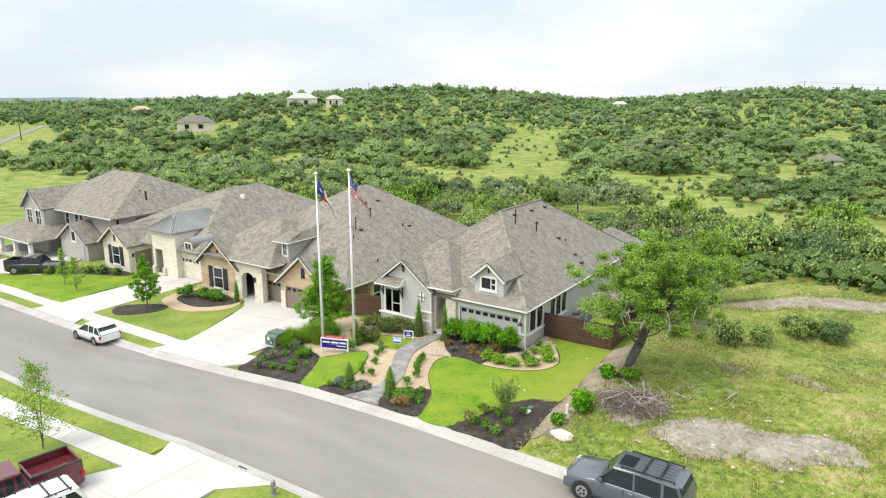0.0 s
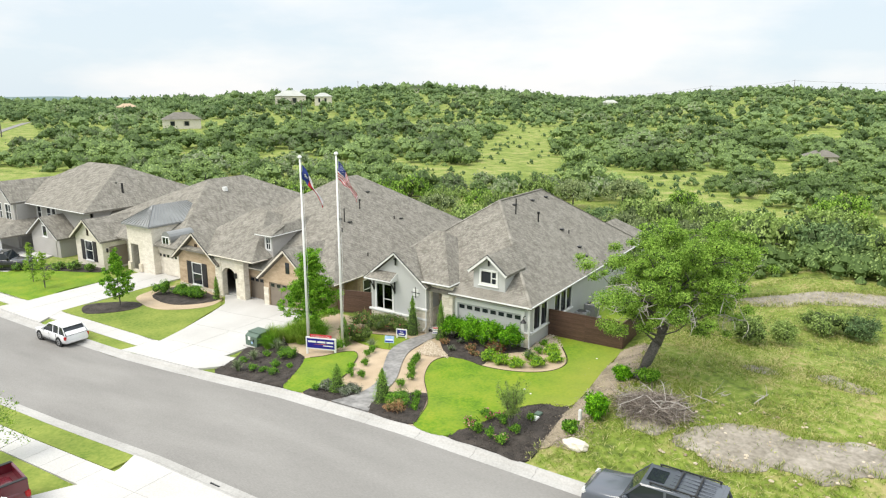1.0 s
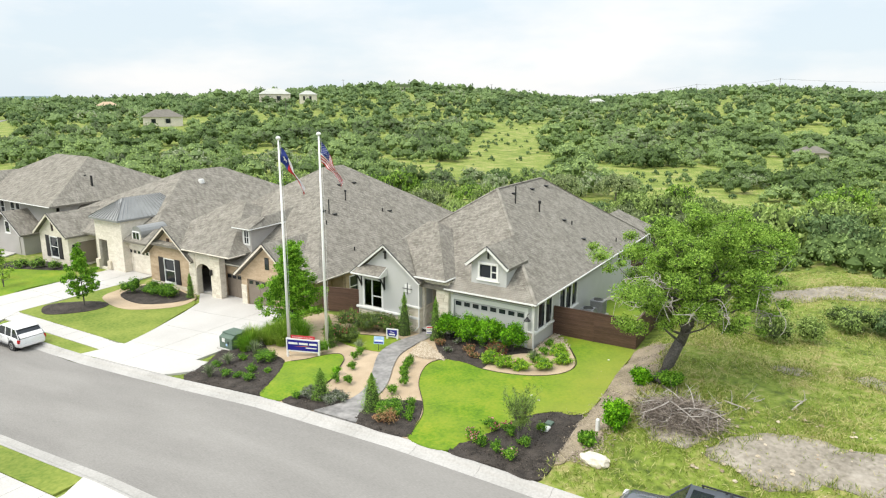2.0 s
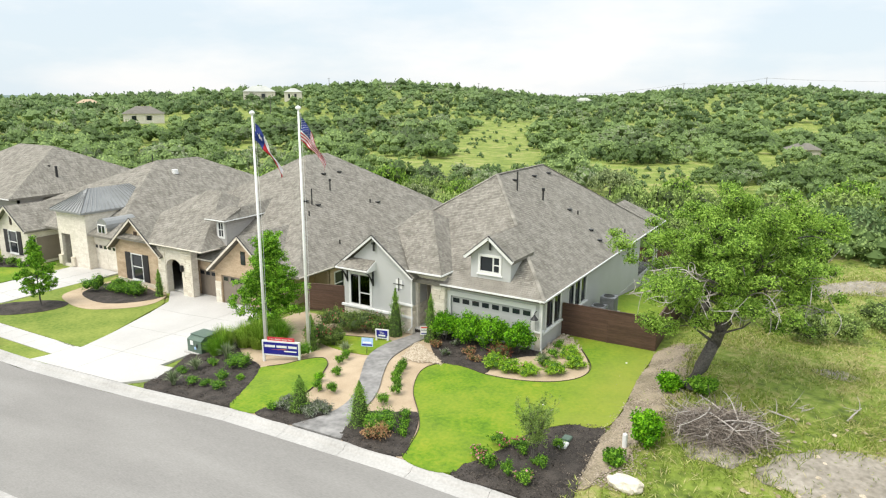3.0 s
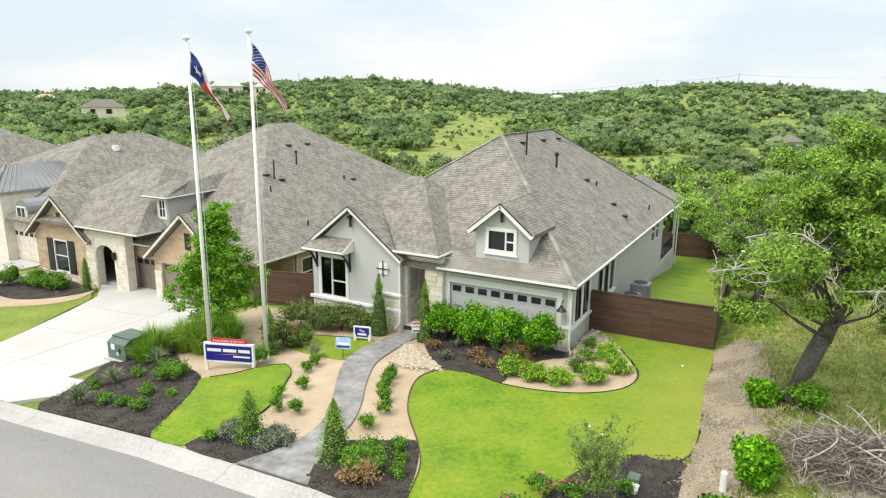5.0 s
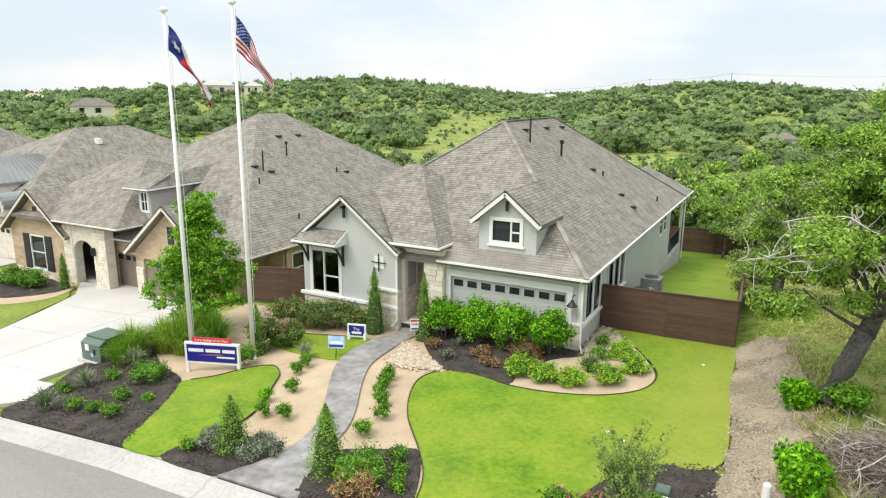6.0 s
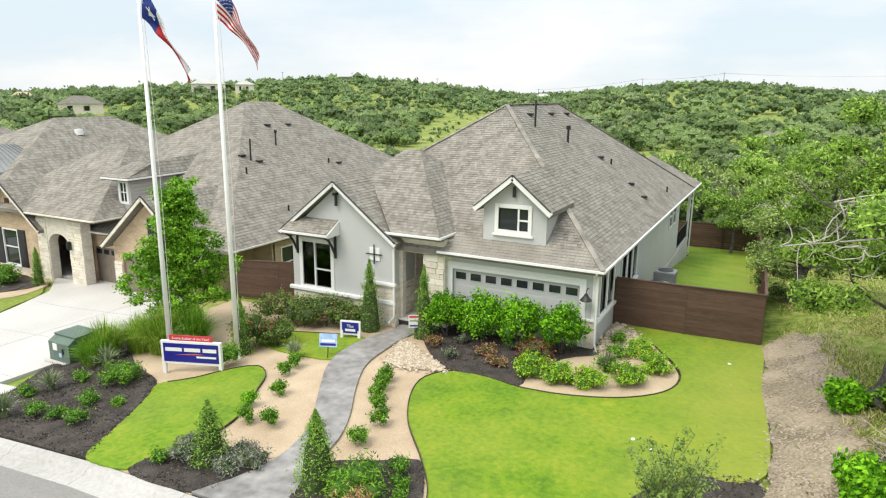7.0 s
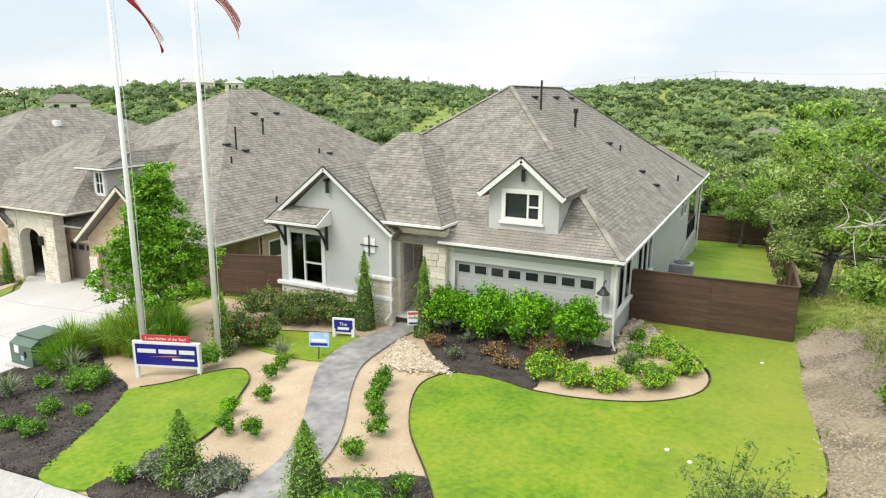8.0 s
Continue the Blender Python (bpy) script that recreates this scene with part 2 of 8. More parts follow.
def level(x, y):
    """Height of the street side of the land and, behind the houses, of valley and hills."""
    x, y = np.asarray(x, float), np.asarray(y, float)
    near = np.interp(x, GX, GZ)
    # back yards fall away behind the houses, the open lot less so
    fall = np.where(x < -14, 1.0, np.clip(1 - (x + 14) / 8, 0, 1))
    near = near - 2.2 * smooth01((y - 43) / 26) * fall
    # the open lot lies a little higher than the gardens
    near = near + 0.85 * smooth01((x + 14.7) / 3.0) * smooth01((y - 27.8) / 7.0) * (1 - smooth01((y - 41) / 12))
    r = np.hypot(x, y)
    az = np.degrees(np.arctan2(-x, y))
    valley = -5.0 + 0.0 * x
    far = smooth01((y + 0.35 * np.abs(x + 10) - 66) / 70) * smooth01((y - 30) / 45)
    rise = 10.0 * smooth01((r - 190) / 330)
    hills = 12.0 * np.exp(-((az - 36) / 11.0) ** 2) * smooth01((r - 300) / 320)
    hills = hills + 9.5 * np.exp(-((az - 7) / 8.0) ** 2) * smooth01((r - 260) / 280)
    hills = hills + 3.0 * np.exp(-((az + 25) / 20.0) ** 2) * smooth01((r - 260) / 280)
    hills = hills - 4.0 * np.exp(-((az - 20.5) / 5.0) ** 2) * smooth01((r - 300) / 200) - 3.5 * smooth01((az - 50) / 10) * smooth01((r - 300) / 250)
    drop = -60 * smooth01((r - 900) / 1500)
    return near * (1 - far) + (valley + rise + hills + drop) * far


def lv(x, y):
    return float(level(x, y))


def spline(pts, step=0.35, closed=True):
    """A smooth closed outline through plan points."""
    P = [Vector((*p, 0)) for p in pts]
    out, n = [], len(P)
    for i in range(n if closed else n - 1):
        p0, p1, p2, p3 = (P[(i + k) % n] if closed else P[min(max(i + k, 0), n - 1)] for k in (-1, 0, 1, 2))
        m = max(1, int((p2 - p1).length / step))
        for j in range(m):
            t = j / m
            q = 0.5 * (2 * p1 + (p2 - p0) * t + (2 * p0 - 5 * p1 + 4 * p2 - p3) * t * t + (3 * p1 - p0 - 3 * p2 + p3) * t ** 3)
            out.append((q.x, q.y))
    return out


COVER = {}


def within(outline, x, y):
    """Whether a plan point lies in an outline."""
    hit = False
    for (a, b), (c, d) in zip(outline, outline[1:] + outline[:1]):
        if (b > y) != (d > y) and x < (c - a) * (y - b) / (d - b) + a:
            hit = not hit
    return hit


def patch(name, outline, lift, material, label="", kind="structure", category="", skirt=0.12, step=1.0, rough=0.0):
    """A sheet of ground cover laid over the land, with a skirt at its edge."""
    COVER.setdefault(name, []).append(outline)
    bm = bmesh.new()
    vs = [bm.verts.new((x, y, 0)) for x, y in outline]
    es = [bm.edges.new((vs[i], vs[(i + 1) % len(vs)])) for i in range(len(vs))]
    bmesh.ops.triangle_fill(bm, edges=es, use_beauty=True)
    xs, ys = [p[0] for p in outline], [p[1] for p in outline]
    for axis, lo, hi in ((0, min(xs), max(xs)), (1, min(ys), max(ys))):
        k = math.ceil(lo / step) * step
        while k < hi:
            co, no = [0, 0, 0], [0, 0, 0]
            co[axis], no[axis] = k, 1
            bmesh.ops.bisect_plane(bm, geom=bm.verts[:] + bm.edges[:] + bm.faces[:], plane_co=co, plane_no=no)
            k += step
    for v in bm.verts:
        edge = v.is_boundary
        v.co.z = lv(v.co.x, v.co.y) + lift + (0 if edge or not rough else rough * (0.5 + noise.noise(v.co * 1.3)))
    bmesh.ops.recalc_face_normals(bm, faces=bm.faces)
    if bm.faces and sum(f.normal.z for f in bm.faces) < 0:
        bmesh.ops.reverse_faces(bm, faces=bm.faces)
    rim = [e for e in bm.edges if e.is_boundary]
    ex = bmesh.ops.extrude_edge_only(bm, edges=rim)["geom"]
    for v in ex:
        if isinstance(v, bmesh.types.BMVert):
            v.co.z -= skirt
    ob = part(name, bm, material, smooth=False)
    return tagged(ob, label, category, "", kind)


# one ground sheet to the horizon, finer near the street
def axis_steps(lo, hi, near_lo, near_hi, fine, growth=1.12):
    v = list(np.arange(near_lo, near_hi + 1e-6, fine))
    d, a = fine, near_hi
    while a < hi:
        d *= growth; a += d; v.append(a)
    d, a = fine, near_lo
    while a > lo:
        d *= growth; a -= d; v.insert(0, a)
    return np.array(v)


gx = axis_steps(-3600, 3600, -84, 22, 1.0)
gy = axis_steps(-600, 4200, 0, 76, 1.0)
X, Y = np.meshgrid(gx, gy)
Z = level(X, Y)
covered = (Y > 8) & (Y < 42) & (X < -13.5) | (np.abs(Y - 22.9) < 4.5)
Z = Z - np.where(covered, 0.06, 0.0) - np.where(np.abs(Y - 22.55) < 4.4, 0.35, 0.0)
nx, ny = len(gx), len(gy)
idx = np.arange(nx * ny).reshape(ny, nx)
ground_faces = np.stack([idx[:-1, :-1], idx[:-1, 1:], idx[1:, 1:], idx[1:, :-1]], -1).reshape(-1, 4)
tagged(raw("ground", np.stack([X, Y, Z], -1).reshape(-1, 3).tolist(), ground_faces.tolist(), wild, smooth=True), "rough green and yellow meadow land reaching to the hills", "ground", kind="structure")

# ---- street, kerbs, pavements, drives ----
ROAD_S, ROAD_N = 19.25, 26.35


def strip(name, x0, x1, y0, y1, lift, material, label, category, skirt=0.15, step=2.0):
    n = max(1, int((x1 - x0) / step))
    o = [(x0 + (x1 - x0) * i / n, y0) for i in range(n + 1)] + [(x1 - (x1 - x0) * i / n, y1) for i in range(n + 1)]
    return patch(name, o, lift, material, label, category=category, skirt=skirt, step=step)


strip("road", -190, 60, ROAD_S, ROAD_N, -0.13, asphalt, "pale grey asphalt street sloping gently downhill", "road", step=4)


def kerb(name, y_road, y_back):
    """A rolled kerb and gutter: pan, curve and flat top, in 3 m lengths with joints."""
    s = 1 if y_back > y_road else -1
    prof = [(0.0, -0.13), (0.42, -0.10), (0.50, -0.02), (0.58, 0.03), (abs(y_back - y_road), 0.035), (abs(y_back - y_road), -0.3)]
    verts, faces = [], []
    x = -190.0
    while x < 60:
        e = x + 3.0 - 0.012
        b = len(verts)
        for xx in (x, e):
            for d, h in prof:
                verts.append((xx, y_road + s * d, lv(xx, 26) + h))
        n = len(prof)
        for i in range(n - 1):
            f = (b + i, b + i + 1, b + n + i + 1, b + n + i)
            faces.append(f if s < 0 else f[::-1])
        faces.append(tuple(range(b, b + n)))
        faces.append(tuple(range(b + n, b + 2 * n))[::-1])
        x += 3.0
    tagged(raw(name, verts, faces, kerb_mat), "pale concrete rolled kerb with gutter along the street", "kerb", kind="structure")


kerb("kerb_north", ROAD_N, 27.10)
kerb("kerb_south", ROAD_S, 18.55)

# south side: verge, pavement, drive
strip("verge_south", -120, -28.7, 17.3, 18.53, 0.04, lawn_dry, "mown grass verge between kerb and pavement", "grass verge")
strip("pavement_south", -120, -28.0, 15.9, 17.25, 0.05, concrete, "pale concrete pavement", "pavement")
patch("lawn_south", spline([(-120, -10), (-120, 15.85), (-60, 15.85), (-30.4, 15.85), (-28.6, 15.7), (-29.4, 14.2), (-31.0, 12.2), (-31.2, 6), (-31.2, -10)], 1.2), 0.03, lawn_dry, "mown front lawn with dry patches", category="lawn")
patch("driveway_south", [(-28.9, 18.56), (-21.2, 18.56), (-23.2, 16.9), (-23.2, -12), (-31.6, -12), (-31.4, 12.0), (-29.9, 14.0), (-28.9, 15.6), (-28.2, 16.6), (-28.3, 17.5)], 0.06, concrete, "wide pale concrete driveway apron", category="driveway")
patch("lawn_corner_south", [(-23.0, 17.0), (-22.2, 18.3), (-21.0, 18.55), (0, 18.55), (30, 18.55), (30, 8), (-23.0, 8)], 0.04, lawn_dry, "mown grass beside the driveway", category="lawn")

# north side, house by house
strip("pavement_north", -120, -34.9, 28.15, 29.5, 0.05, concrete, "pale concrete pavement", "pavement")
for i, (a, b) in enumerate(((-110, -96.5), (-86, -62.2), (-53.5, -42.5))):
    strip("verge_north", a, b, 27.1, 28.12, 0.04, lawn_dry, "strip of mown verge grass between kerb and pavement", "grass verge")


def joints(lines, label):
    """Tooled joints across concrete: narrow dark grooves laid a hair above the slab."""
    bm = bmesh.new()
    for x0, y0, x1, y1, lift in lines:
        n = max(1, int(math.hypot(x1 - x0, y1 - y0) / 1.0))
        for k in range(n):
            a, b = k / n, (k + 1) / n
            xa, ya, xb, yb = x0 + (x1 - x0) * a, y0 + (y1 - y0) * a, x0 + (x1 - x0) * b, y0 + (y1 - y0) * b
            beam(bm, (xa, ya, lv(xa, ya) + lift), (xb, yb, lv(xb, yb) + lift), 0.010, 0.012)
    tagged(part("pavement_joint", bm, joint_mat), label, "joint", kind="structure")


joint_mat = material("joint_grime", (0.30, 0.29, 0.27), (0.40, 0.39, 0.37), 0.95, 1.5, 20, 0)
joints([(x, 28.15, x, 29.5, 0.05) for x in np.arange(-119.0, -35.2, 1.5)], "tooled joints across the pavement by the houses")
joints([(x, 15.9, x, 17.25, 0.05) for x in np.arange(-119.0, -28.4, 1.5)], "tooled joints across the far pavement")
joints([(-26.0, -10, -26.0, 18.5, 0.062), (-28.2, 16.6, -23.4, 16.9, 0.062), (-31.0, 11.0, -23.3, 11.0, 0.062), (-29.6, 14.2, -23.3, 14.2, 0.062)], "tooled joints in the driveway apron")
joints([(-40.3, 27.2, -40.3, 39.2, 0.062), (-43.3, 30.0, -36.4, 30.0, 0.062), (-44.5, 33.2, -36.9, 33.2, 0.062), (-45.8, 36.4, -37.3, 36.4, 0.062), (-59.4, 27.2, -59.4, 40.6, 0.067), (-62.0, 33.0, -56.9, 33.0, 0.067), (-62.2, 37.0, -57.0, 37.0, 0.067)], "tooled joints in the driveways")


# ---- houses ----
def clear_glass():
    m = bpy.data.materials.new("clear_window_glass")
    m.use_nodes = True
    n, l = m.node_tree.nodes, m.node_tree.links
    n.remove(n["Principled BSDF"])
    t, g, f, mx = n.new("ShaderNodeBsdfTransparent"), n.new("ShaderNodeBsdfGlossy"), n.new("ShaderNodeFresnel"), n.new("ShaderNodeMixShader")
    t.inputs["Color"].default_value = (0.55, 0.60, 0.60, 1)
    g.inputs["Roughness"].default_value = 0.02
    f.inputs["IOR"].default_value = 1.6
    l.new(f.outputs[0], mx.inputs[0]); l.new(t.outputs[0], mx.inputs[1]); l.new(g.outputs[0], mx.inputs[2])
    l.new(mx.outputs[0], n["Material Output"].inputs["Surface"])
    return m


pane_glass = clear_glass()


def wall_cells(axis, lo, hi, z0, z1, d0, d1, holes=(), top=None):
    """A wall along an axis with thickness d0..d1 and openings (a0, a1, b0, b1) right through it."""
    bm = bmesh.new()
    us = sorted({lo, hi, *[h[0] for h in holes], *[h[1] for h in holes]})
    ws = sorted({z0, z1, *[h[2] for h in holes], *[h[3] for h in holes]})
    for u0, u1 in zip(us, us[1:]):
        for w0, w1 in zip(ws, ws[1:]):
            cu, cw = (u0 + u1) / 2, (w0 + w1) / 2
            if any(h[0] < cu < h[1] and h[2] < cw < h[3] for h in holes):
                continue
            box(bm, u0, u1, d0, d1, w0, w1) if axis == "x" else box(bm, d0, d1, u0, u1, w0, w1)
    bmesh.ops.remove_doubles(bm, verts=bm.verts, dist=1e-4)
    return bm


def inside(poly, u, v):
    for (a, b), (c, d) in zip(poly, poly[1:] + poly[:1]):
        if (c - a) * (v - b) - (d - b) * (u - a) < -1e-9:
            return False
    return True


def clip(tab, poly):
    """The part of a small convex outline that lies in a larger one (both anticlockwise)."""
    for (a, b), (c, d) in zip(poly, poly[1:] + poly[:1]):
        out = []
        side = [(c - a) * (q[1] - b) - (d - b) * (q[0] - a) for q in tab]
        for i, p in enumerate(tab):
            j = (i + 1) % len(tab)
            if side[i] >= 0:
                out.append(p)
            if (side[i] > 0) != (side[j] > 0) and side[i] != side[j]:
                k = side[i] / (side[i] - side[j])
                q = tab[j]
                out.append((p[0] + (q[0] - p[0]) * k, p[1] + (q[1] - p[1]) * k))
        tab = out
        if len(tab) < 3:
            return []
    return tab


SHINGLE_PICK = []


def shingle_plane(V, F, poly, course=0.145, width=(0.09, 0.18), pick=None):
    """Courses of single shingles over a sloping outline whose first two corners are its eave."""
    P = [Vector(p) for p in poly]
    nrm = (P[1] - P[0]).cross(P[-1] - P[0]).normalized()
    if nrm.z < 0:
        nrm = -nrm
    u = Vector((0, 0, 1)).cross(nrm).normalized()
    v = nrm.cross(u)
    Q = [((p - P[0]).dot(u), (p - P[0]).dot(v)) for p in P]
    if sum(a[0] * b[1] - b[0] * a[1] for a, b in zip(Q, Q[1:] + Q[:1])) < 0:
        Q = Q[::-1]
    u0, u1 = min(q[0] for q in Q), max(q[0] for q in Q)
    v0, v1 = min(q[1] for q in Q), max(q[1] for q in Q)
    vv = v0
    while vv < v1:
        uu = u0 - random.random() * 0.3
        while uu < u1:
            w = random.uniform(*width)
            t = [(uu + 0.004, vv), (uu + w - 0.004, vv), (uu + w - 0.004, vv + course * 1.04), (uu + 0.004, vv + course * 1.04)]
            if not all(inside(Q, *q) for q in t):
                t = clip(t, Q)
            uu += w
            if len(t) < 3:
                continue
            proud = random.uniform(0.012, 0.026)
            top = [P[0] + u * a + v * b + nrm * (proud - (proud - 0.006) * min(1, (b - vv) / course)) for a, b in t]
            low = [p - nrm * 0.03 for p, q in zip(top, t) if abs(q[1] - vv) < 1e-6]
            if pick is not None and pick(top[0]):
                SHINGLE_PICK.append((top, low))
                continue
            b = len(V)
            V.extend([tuple(p) for p in top])
            F.append(tuple(range(b, b + len(top))))
            if len(low) == 2:
                k = [i for i, q in enumerate(t) if abs(q[1] - vv) < 1e-6]
                c = len(V)
                V.extend([tuple(p) for p in low])
                F.append((b + k[0], c, c + 1, b + k[1]))
        vv += course


def roof_of(parent, planes, shingled=True, name="roof", label="", pick=None, course=0.135, mat=None):
    """A roof as a deck, with shingles on it. Each plane lists its corners, eave first."""
    bm = bmesh.new()
    for poly in planes:
        top = [Vector(p) for p in poly]
        nrm = (top[1] - top[0]).cross(top[-1] - top[0]).normalized()
        if nrm.z < 0:
            nrm = -nrm
        a = [bm.verts.new(p) for p in top]
        b = [bm.verts.new(p - Vector((0, 0, 0.16))) for p in top]
        bm.faces.new(a)
        bm.faces.new(b[::-1])
        for i in range(len(a)):
            j = (i + 1) % len(a)
            bm.faces.new((a[i], b[i], b[j], a[j]))
    bmesh.ops.recalc_face_normals(bm, faces=bm.faces)
    deck = part(name, bm, mat or shingle_far, parent, label)
    if shingled:
        V, F = [], []
        for poly in planes:
            shingle_plane(V, F, poly, pick=pick, course=course)
        raw("shingles", V, F, shingle_mat, deck, "overlapping grey-brown composition shingles", kind="stuff")
    return deck


def hip(x0, x1, y0, y1, ze, ridge):
    """Four planes of a hip roof: ridge is (xa, ya, xb, yb, z)."""
    xa, ya, xb, yb, zr = ridge
    A, Bp = (xa, ya, zr), (xb, yb, zr)
    c = [(x0, y0, ze), (x1, y0, ze), (x1, y1, ze), (x0, y1, ze)]
    if abs(xa - xb) < 0.01:      # ridge runs along y
        return [[c[0], c[1], A], [c[1], c[2], Bp, A], [c[2], c[3], Bp], [c[3], c[0], A, Bp]]
    return [[c[0], c[1], Bp, A], [c[1], c[2], Bp], [c[2], c[3], A, Bp], [c[3], c[0], A]]


def gable_planes(xl, xr, xm, y0, y1l, y1r, y1m, ze, zr):
    """Two planes of a gable that faces -y, with the ridge back to y1m."""
    return [[(xl, y1l, ze), (xl, y0, ze), (xm, y0, zr), (xm, y1m, zr)], [(xr, y0, ze), (xr, y1r, ze), (xm, y1m, zr), (xm, y0, zr)]]


def gutter(parent, a, b, mat=None, name="gutter"):
    bm = bmesh.new()
    beam(bm, a, b, 0.09, 0.075)
    return part(name, bm, mat or white_paint, parent)


def rake(parent, p, q, mat=None, w=0.05, h=0.13):
    bm = bmesh.new()
    beam(bm, p, q, w, h)
    # dark strip above the board: roof edge with its shadow line painted in
    up = Vector((0, 0, h / 2 + 0.022))
    part("drip_edge", beam(bmesh.new(), Vector(p) + up, Vector(q) + up, w + 0.03, 0.03), dark_shutter, parent)
    return part("rake_board", bm, mat or white_paint, parent)


def window(parent, axis, a0, a1, z0, z1, d, out, cols=(), rows=(), trim=0.12, sill=True, frame_mat=None, back=0.35, glass_mat=None, proud=False):
    """A window in a wall at depth d; out is the outward sign. cols / rows: bars across it."""
    fm = frame_mat or white_paint
    def bx(bm, u0, u1, e0, e1, w0, w1, bevel=0.0):
        lo, hi = sorted((d + out * e0, d + out * e1))
        return box(bm, u0, u1, lo, hi, w0, w1, bevel) if axis == "x" else box(bm, lo, hi, u0, u1, w0, w1, bevel)
    bm = bmesh.new()
    for u0, u1, w0, w1 in ((a0 - trim, a0, z0 - trim, z1 + trim), (a1, a1 + trim, z0 - trim, z1 + trim), (a0, a1, z1, z1 + trim), (a0, a1, z0 - trim, z0)):
        bx(bm, u0, u1, -0.10, 0.045, w0, w1, 0.008)
    win = part("window", bm, fm, parent, "white-trimmed window with dark panes")
    bm = bmesh.new()
    for c in cols:
        bx(bm, c - 0.03, c + 0.03, -0.08, 0.02, z0, z1)
    for r, u0, u1 in rows:
        bx(bm, u0, u1, -0.075, 0.016, r - 0.025, r + 0.025)
    if cols or rows:
        part("window_frame", bm, fm, win)
    if sill:
        part("window_sill", bx(bmesh.new(), a0 - trim - 0.06, a1 + trim + 0.06, -0.05, 0.09, z0 - trim - 0.07, z0 - trim, 0.01), fm, win)
    edges = [a0, *cols, a1]
    for e0, e1 in zip(edges, edges[1:]):
        p = part("pane", bx(bmesh.new(), e0, e1, *((0.004, 0.008) if proud else (-0.055, -0.045)), z0, z1), glass_mat or window_glass, win)
    return win


def garage_door(parent, x0, x1, z0, z1, y, mat, panes=8, rows=4, glazed=True):
    bm = B(x0, x1, y, y + 0.05, z0, z1)
    h = (z1 - z0) / rows
    w = (x1 - x0) / panes
    for r in range(rows - (1 if glazed else 0)):
        for c in range(panes // 2):
            box(bm, x0 + 2 * c * w + 0.07, x0 + 2 * (c + 1) * w - 0.07, y - 0.018, y + 0.01, z0 + r * h + 0.07, z0 + (r + 1) * h - 0.07, 0.012)
    if glazed:
        box(bm, x0, x1, y - 0.006, y + 0.01, z1 - h + 0.015, z1)
    for r in range(1, rows):
        box(bm, x0, x1, y - 0.003, y + 0.01, z0 + r * h - 0.006, z0 + r * h + 0.006)
    door = part("garage_door", bm, mat, parent, "panelled garage door with a row of small windows")
    if glazed:
        for c in range(panes):
            a = x0 + (c + 0.5) * w
            fr = bmesh.new()
            box(fr, a - 0.235, a + 0.235, y - 0.028, y - 0.004, z1 - h * 0.78, z1 - h * 0.18, 0.006)
            pf = part("pane_frame", fr, mat, door)
            part("pane", B(a - 0.20, a + 0.20, y - 0.033, y - 0.027, z1 - h * 0.72, z1 - h * 0.24), window_glass, door)
    return door


def stone_face(parent, axis, a0, a1, z0, z1, d, out, holes=(), course=0.2, limit=90):
    """Rough limestone blocks, each its own piece, proud of a wall by 3 to 6 cm."""
    z = z0
    made = 0
    while z < z1 - 0.03:
        h = min(random.choice((0.14, 0.19, 0.24)), z1 - z)
        u = a0
        while u < a1 - 0.03:
            w = min(random.uniform(0.22, 0.55), a1 - u)
            if a1 - (u + w) < 0.12:
                w = a1 - u
            cu, cz = u + w / 2, z + h / 2
            if not any(q[0] < cu < q[1] and q[2] < cz < q[3] for q in holes):
                e = random.uniform(0.035, 0.06)
                lo, hi = sorted((d, d + out * e))
                bm = B(u + 0.006, u + w - 0.006, lo, hi, z + 0.006, z + h - 0.006, bevel=0.0) if axis == "x" else B(lo, hi, u + 0.006, u + w - 0.006, z + 0.006, z + h - 0.006)
                for vert in bm.verts:
                    vert.co += Vector((random.uniform(-1, 1), random.uniform(-1, 1), random.uniform(-1, 1))) * 0.007
                part("stone", bm, limestone, parent)
                made += 1
            u += w
        z += h


def vent_pipe(parent, x, y, z0, z1, r=0.05, cap=False):
    bm = tube(bmesh.new(), [(x, y, z0), (x, y, z1)], [r, r], 8)
    if cap:
        tube(bm, [(x, y, z1 - 0.02), (x, y, z1 + 0.16)], [r * 1.9, r * 1.9], 8)
    part("vent_pipe", bm, black_metal, parent)


def roof_vent(parent, x, y, z, slope_dir):
    bm = B(-0.16, 0.16, -0.2, 0.2, 0, 0.10, bevel=0.02)
    bmesh.ops.transform(bm, matrix=Matrix.Translation((x, y, z)) @ Matrix.Rotation(slope_dir, 4, "Z"), verts=bm.verts)
    part("roof_vent", bm, black_metal, parent)


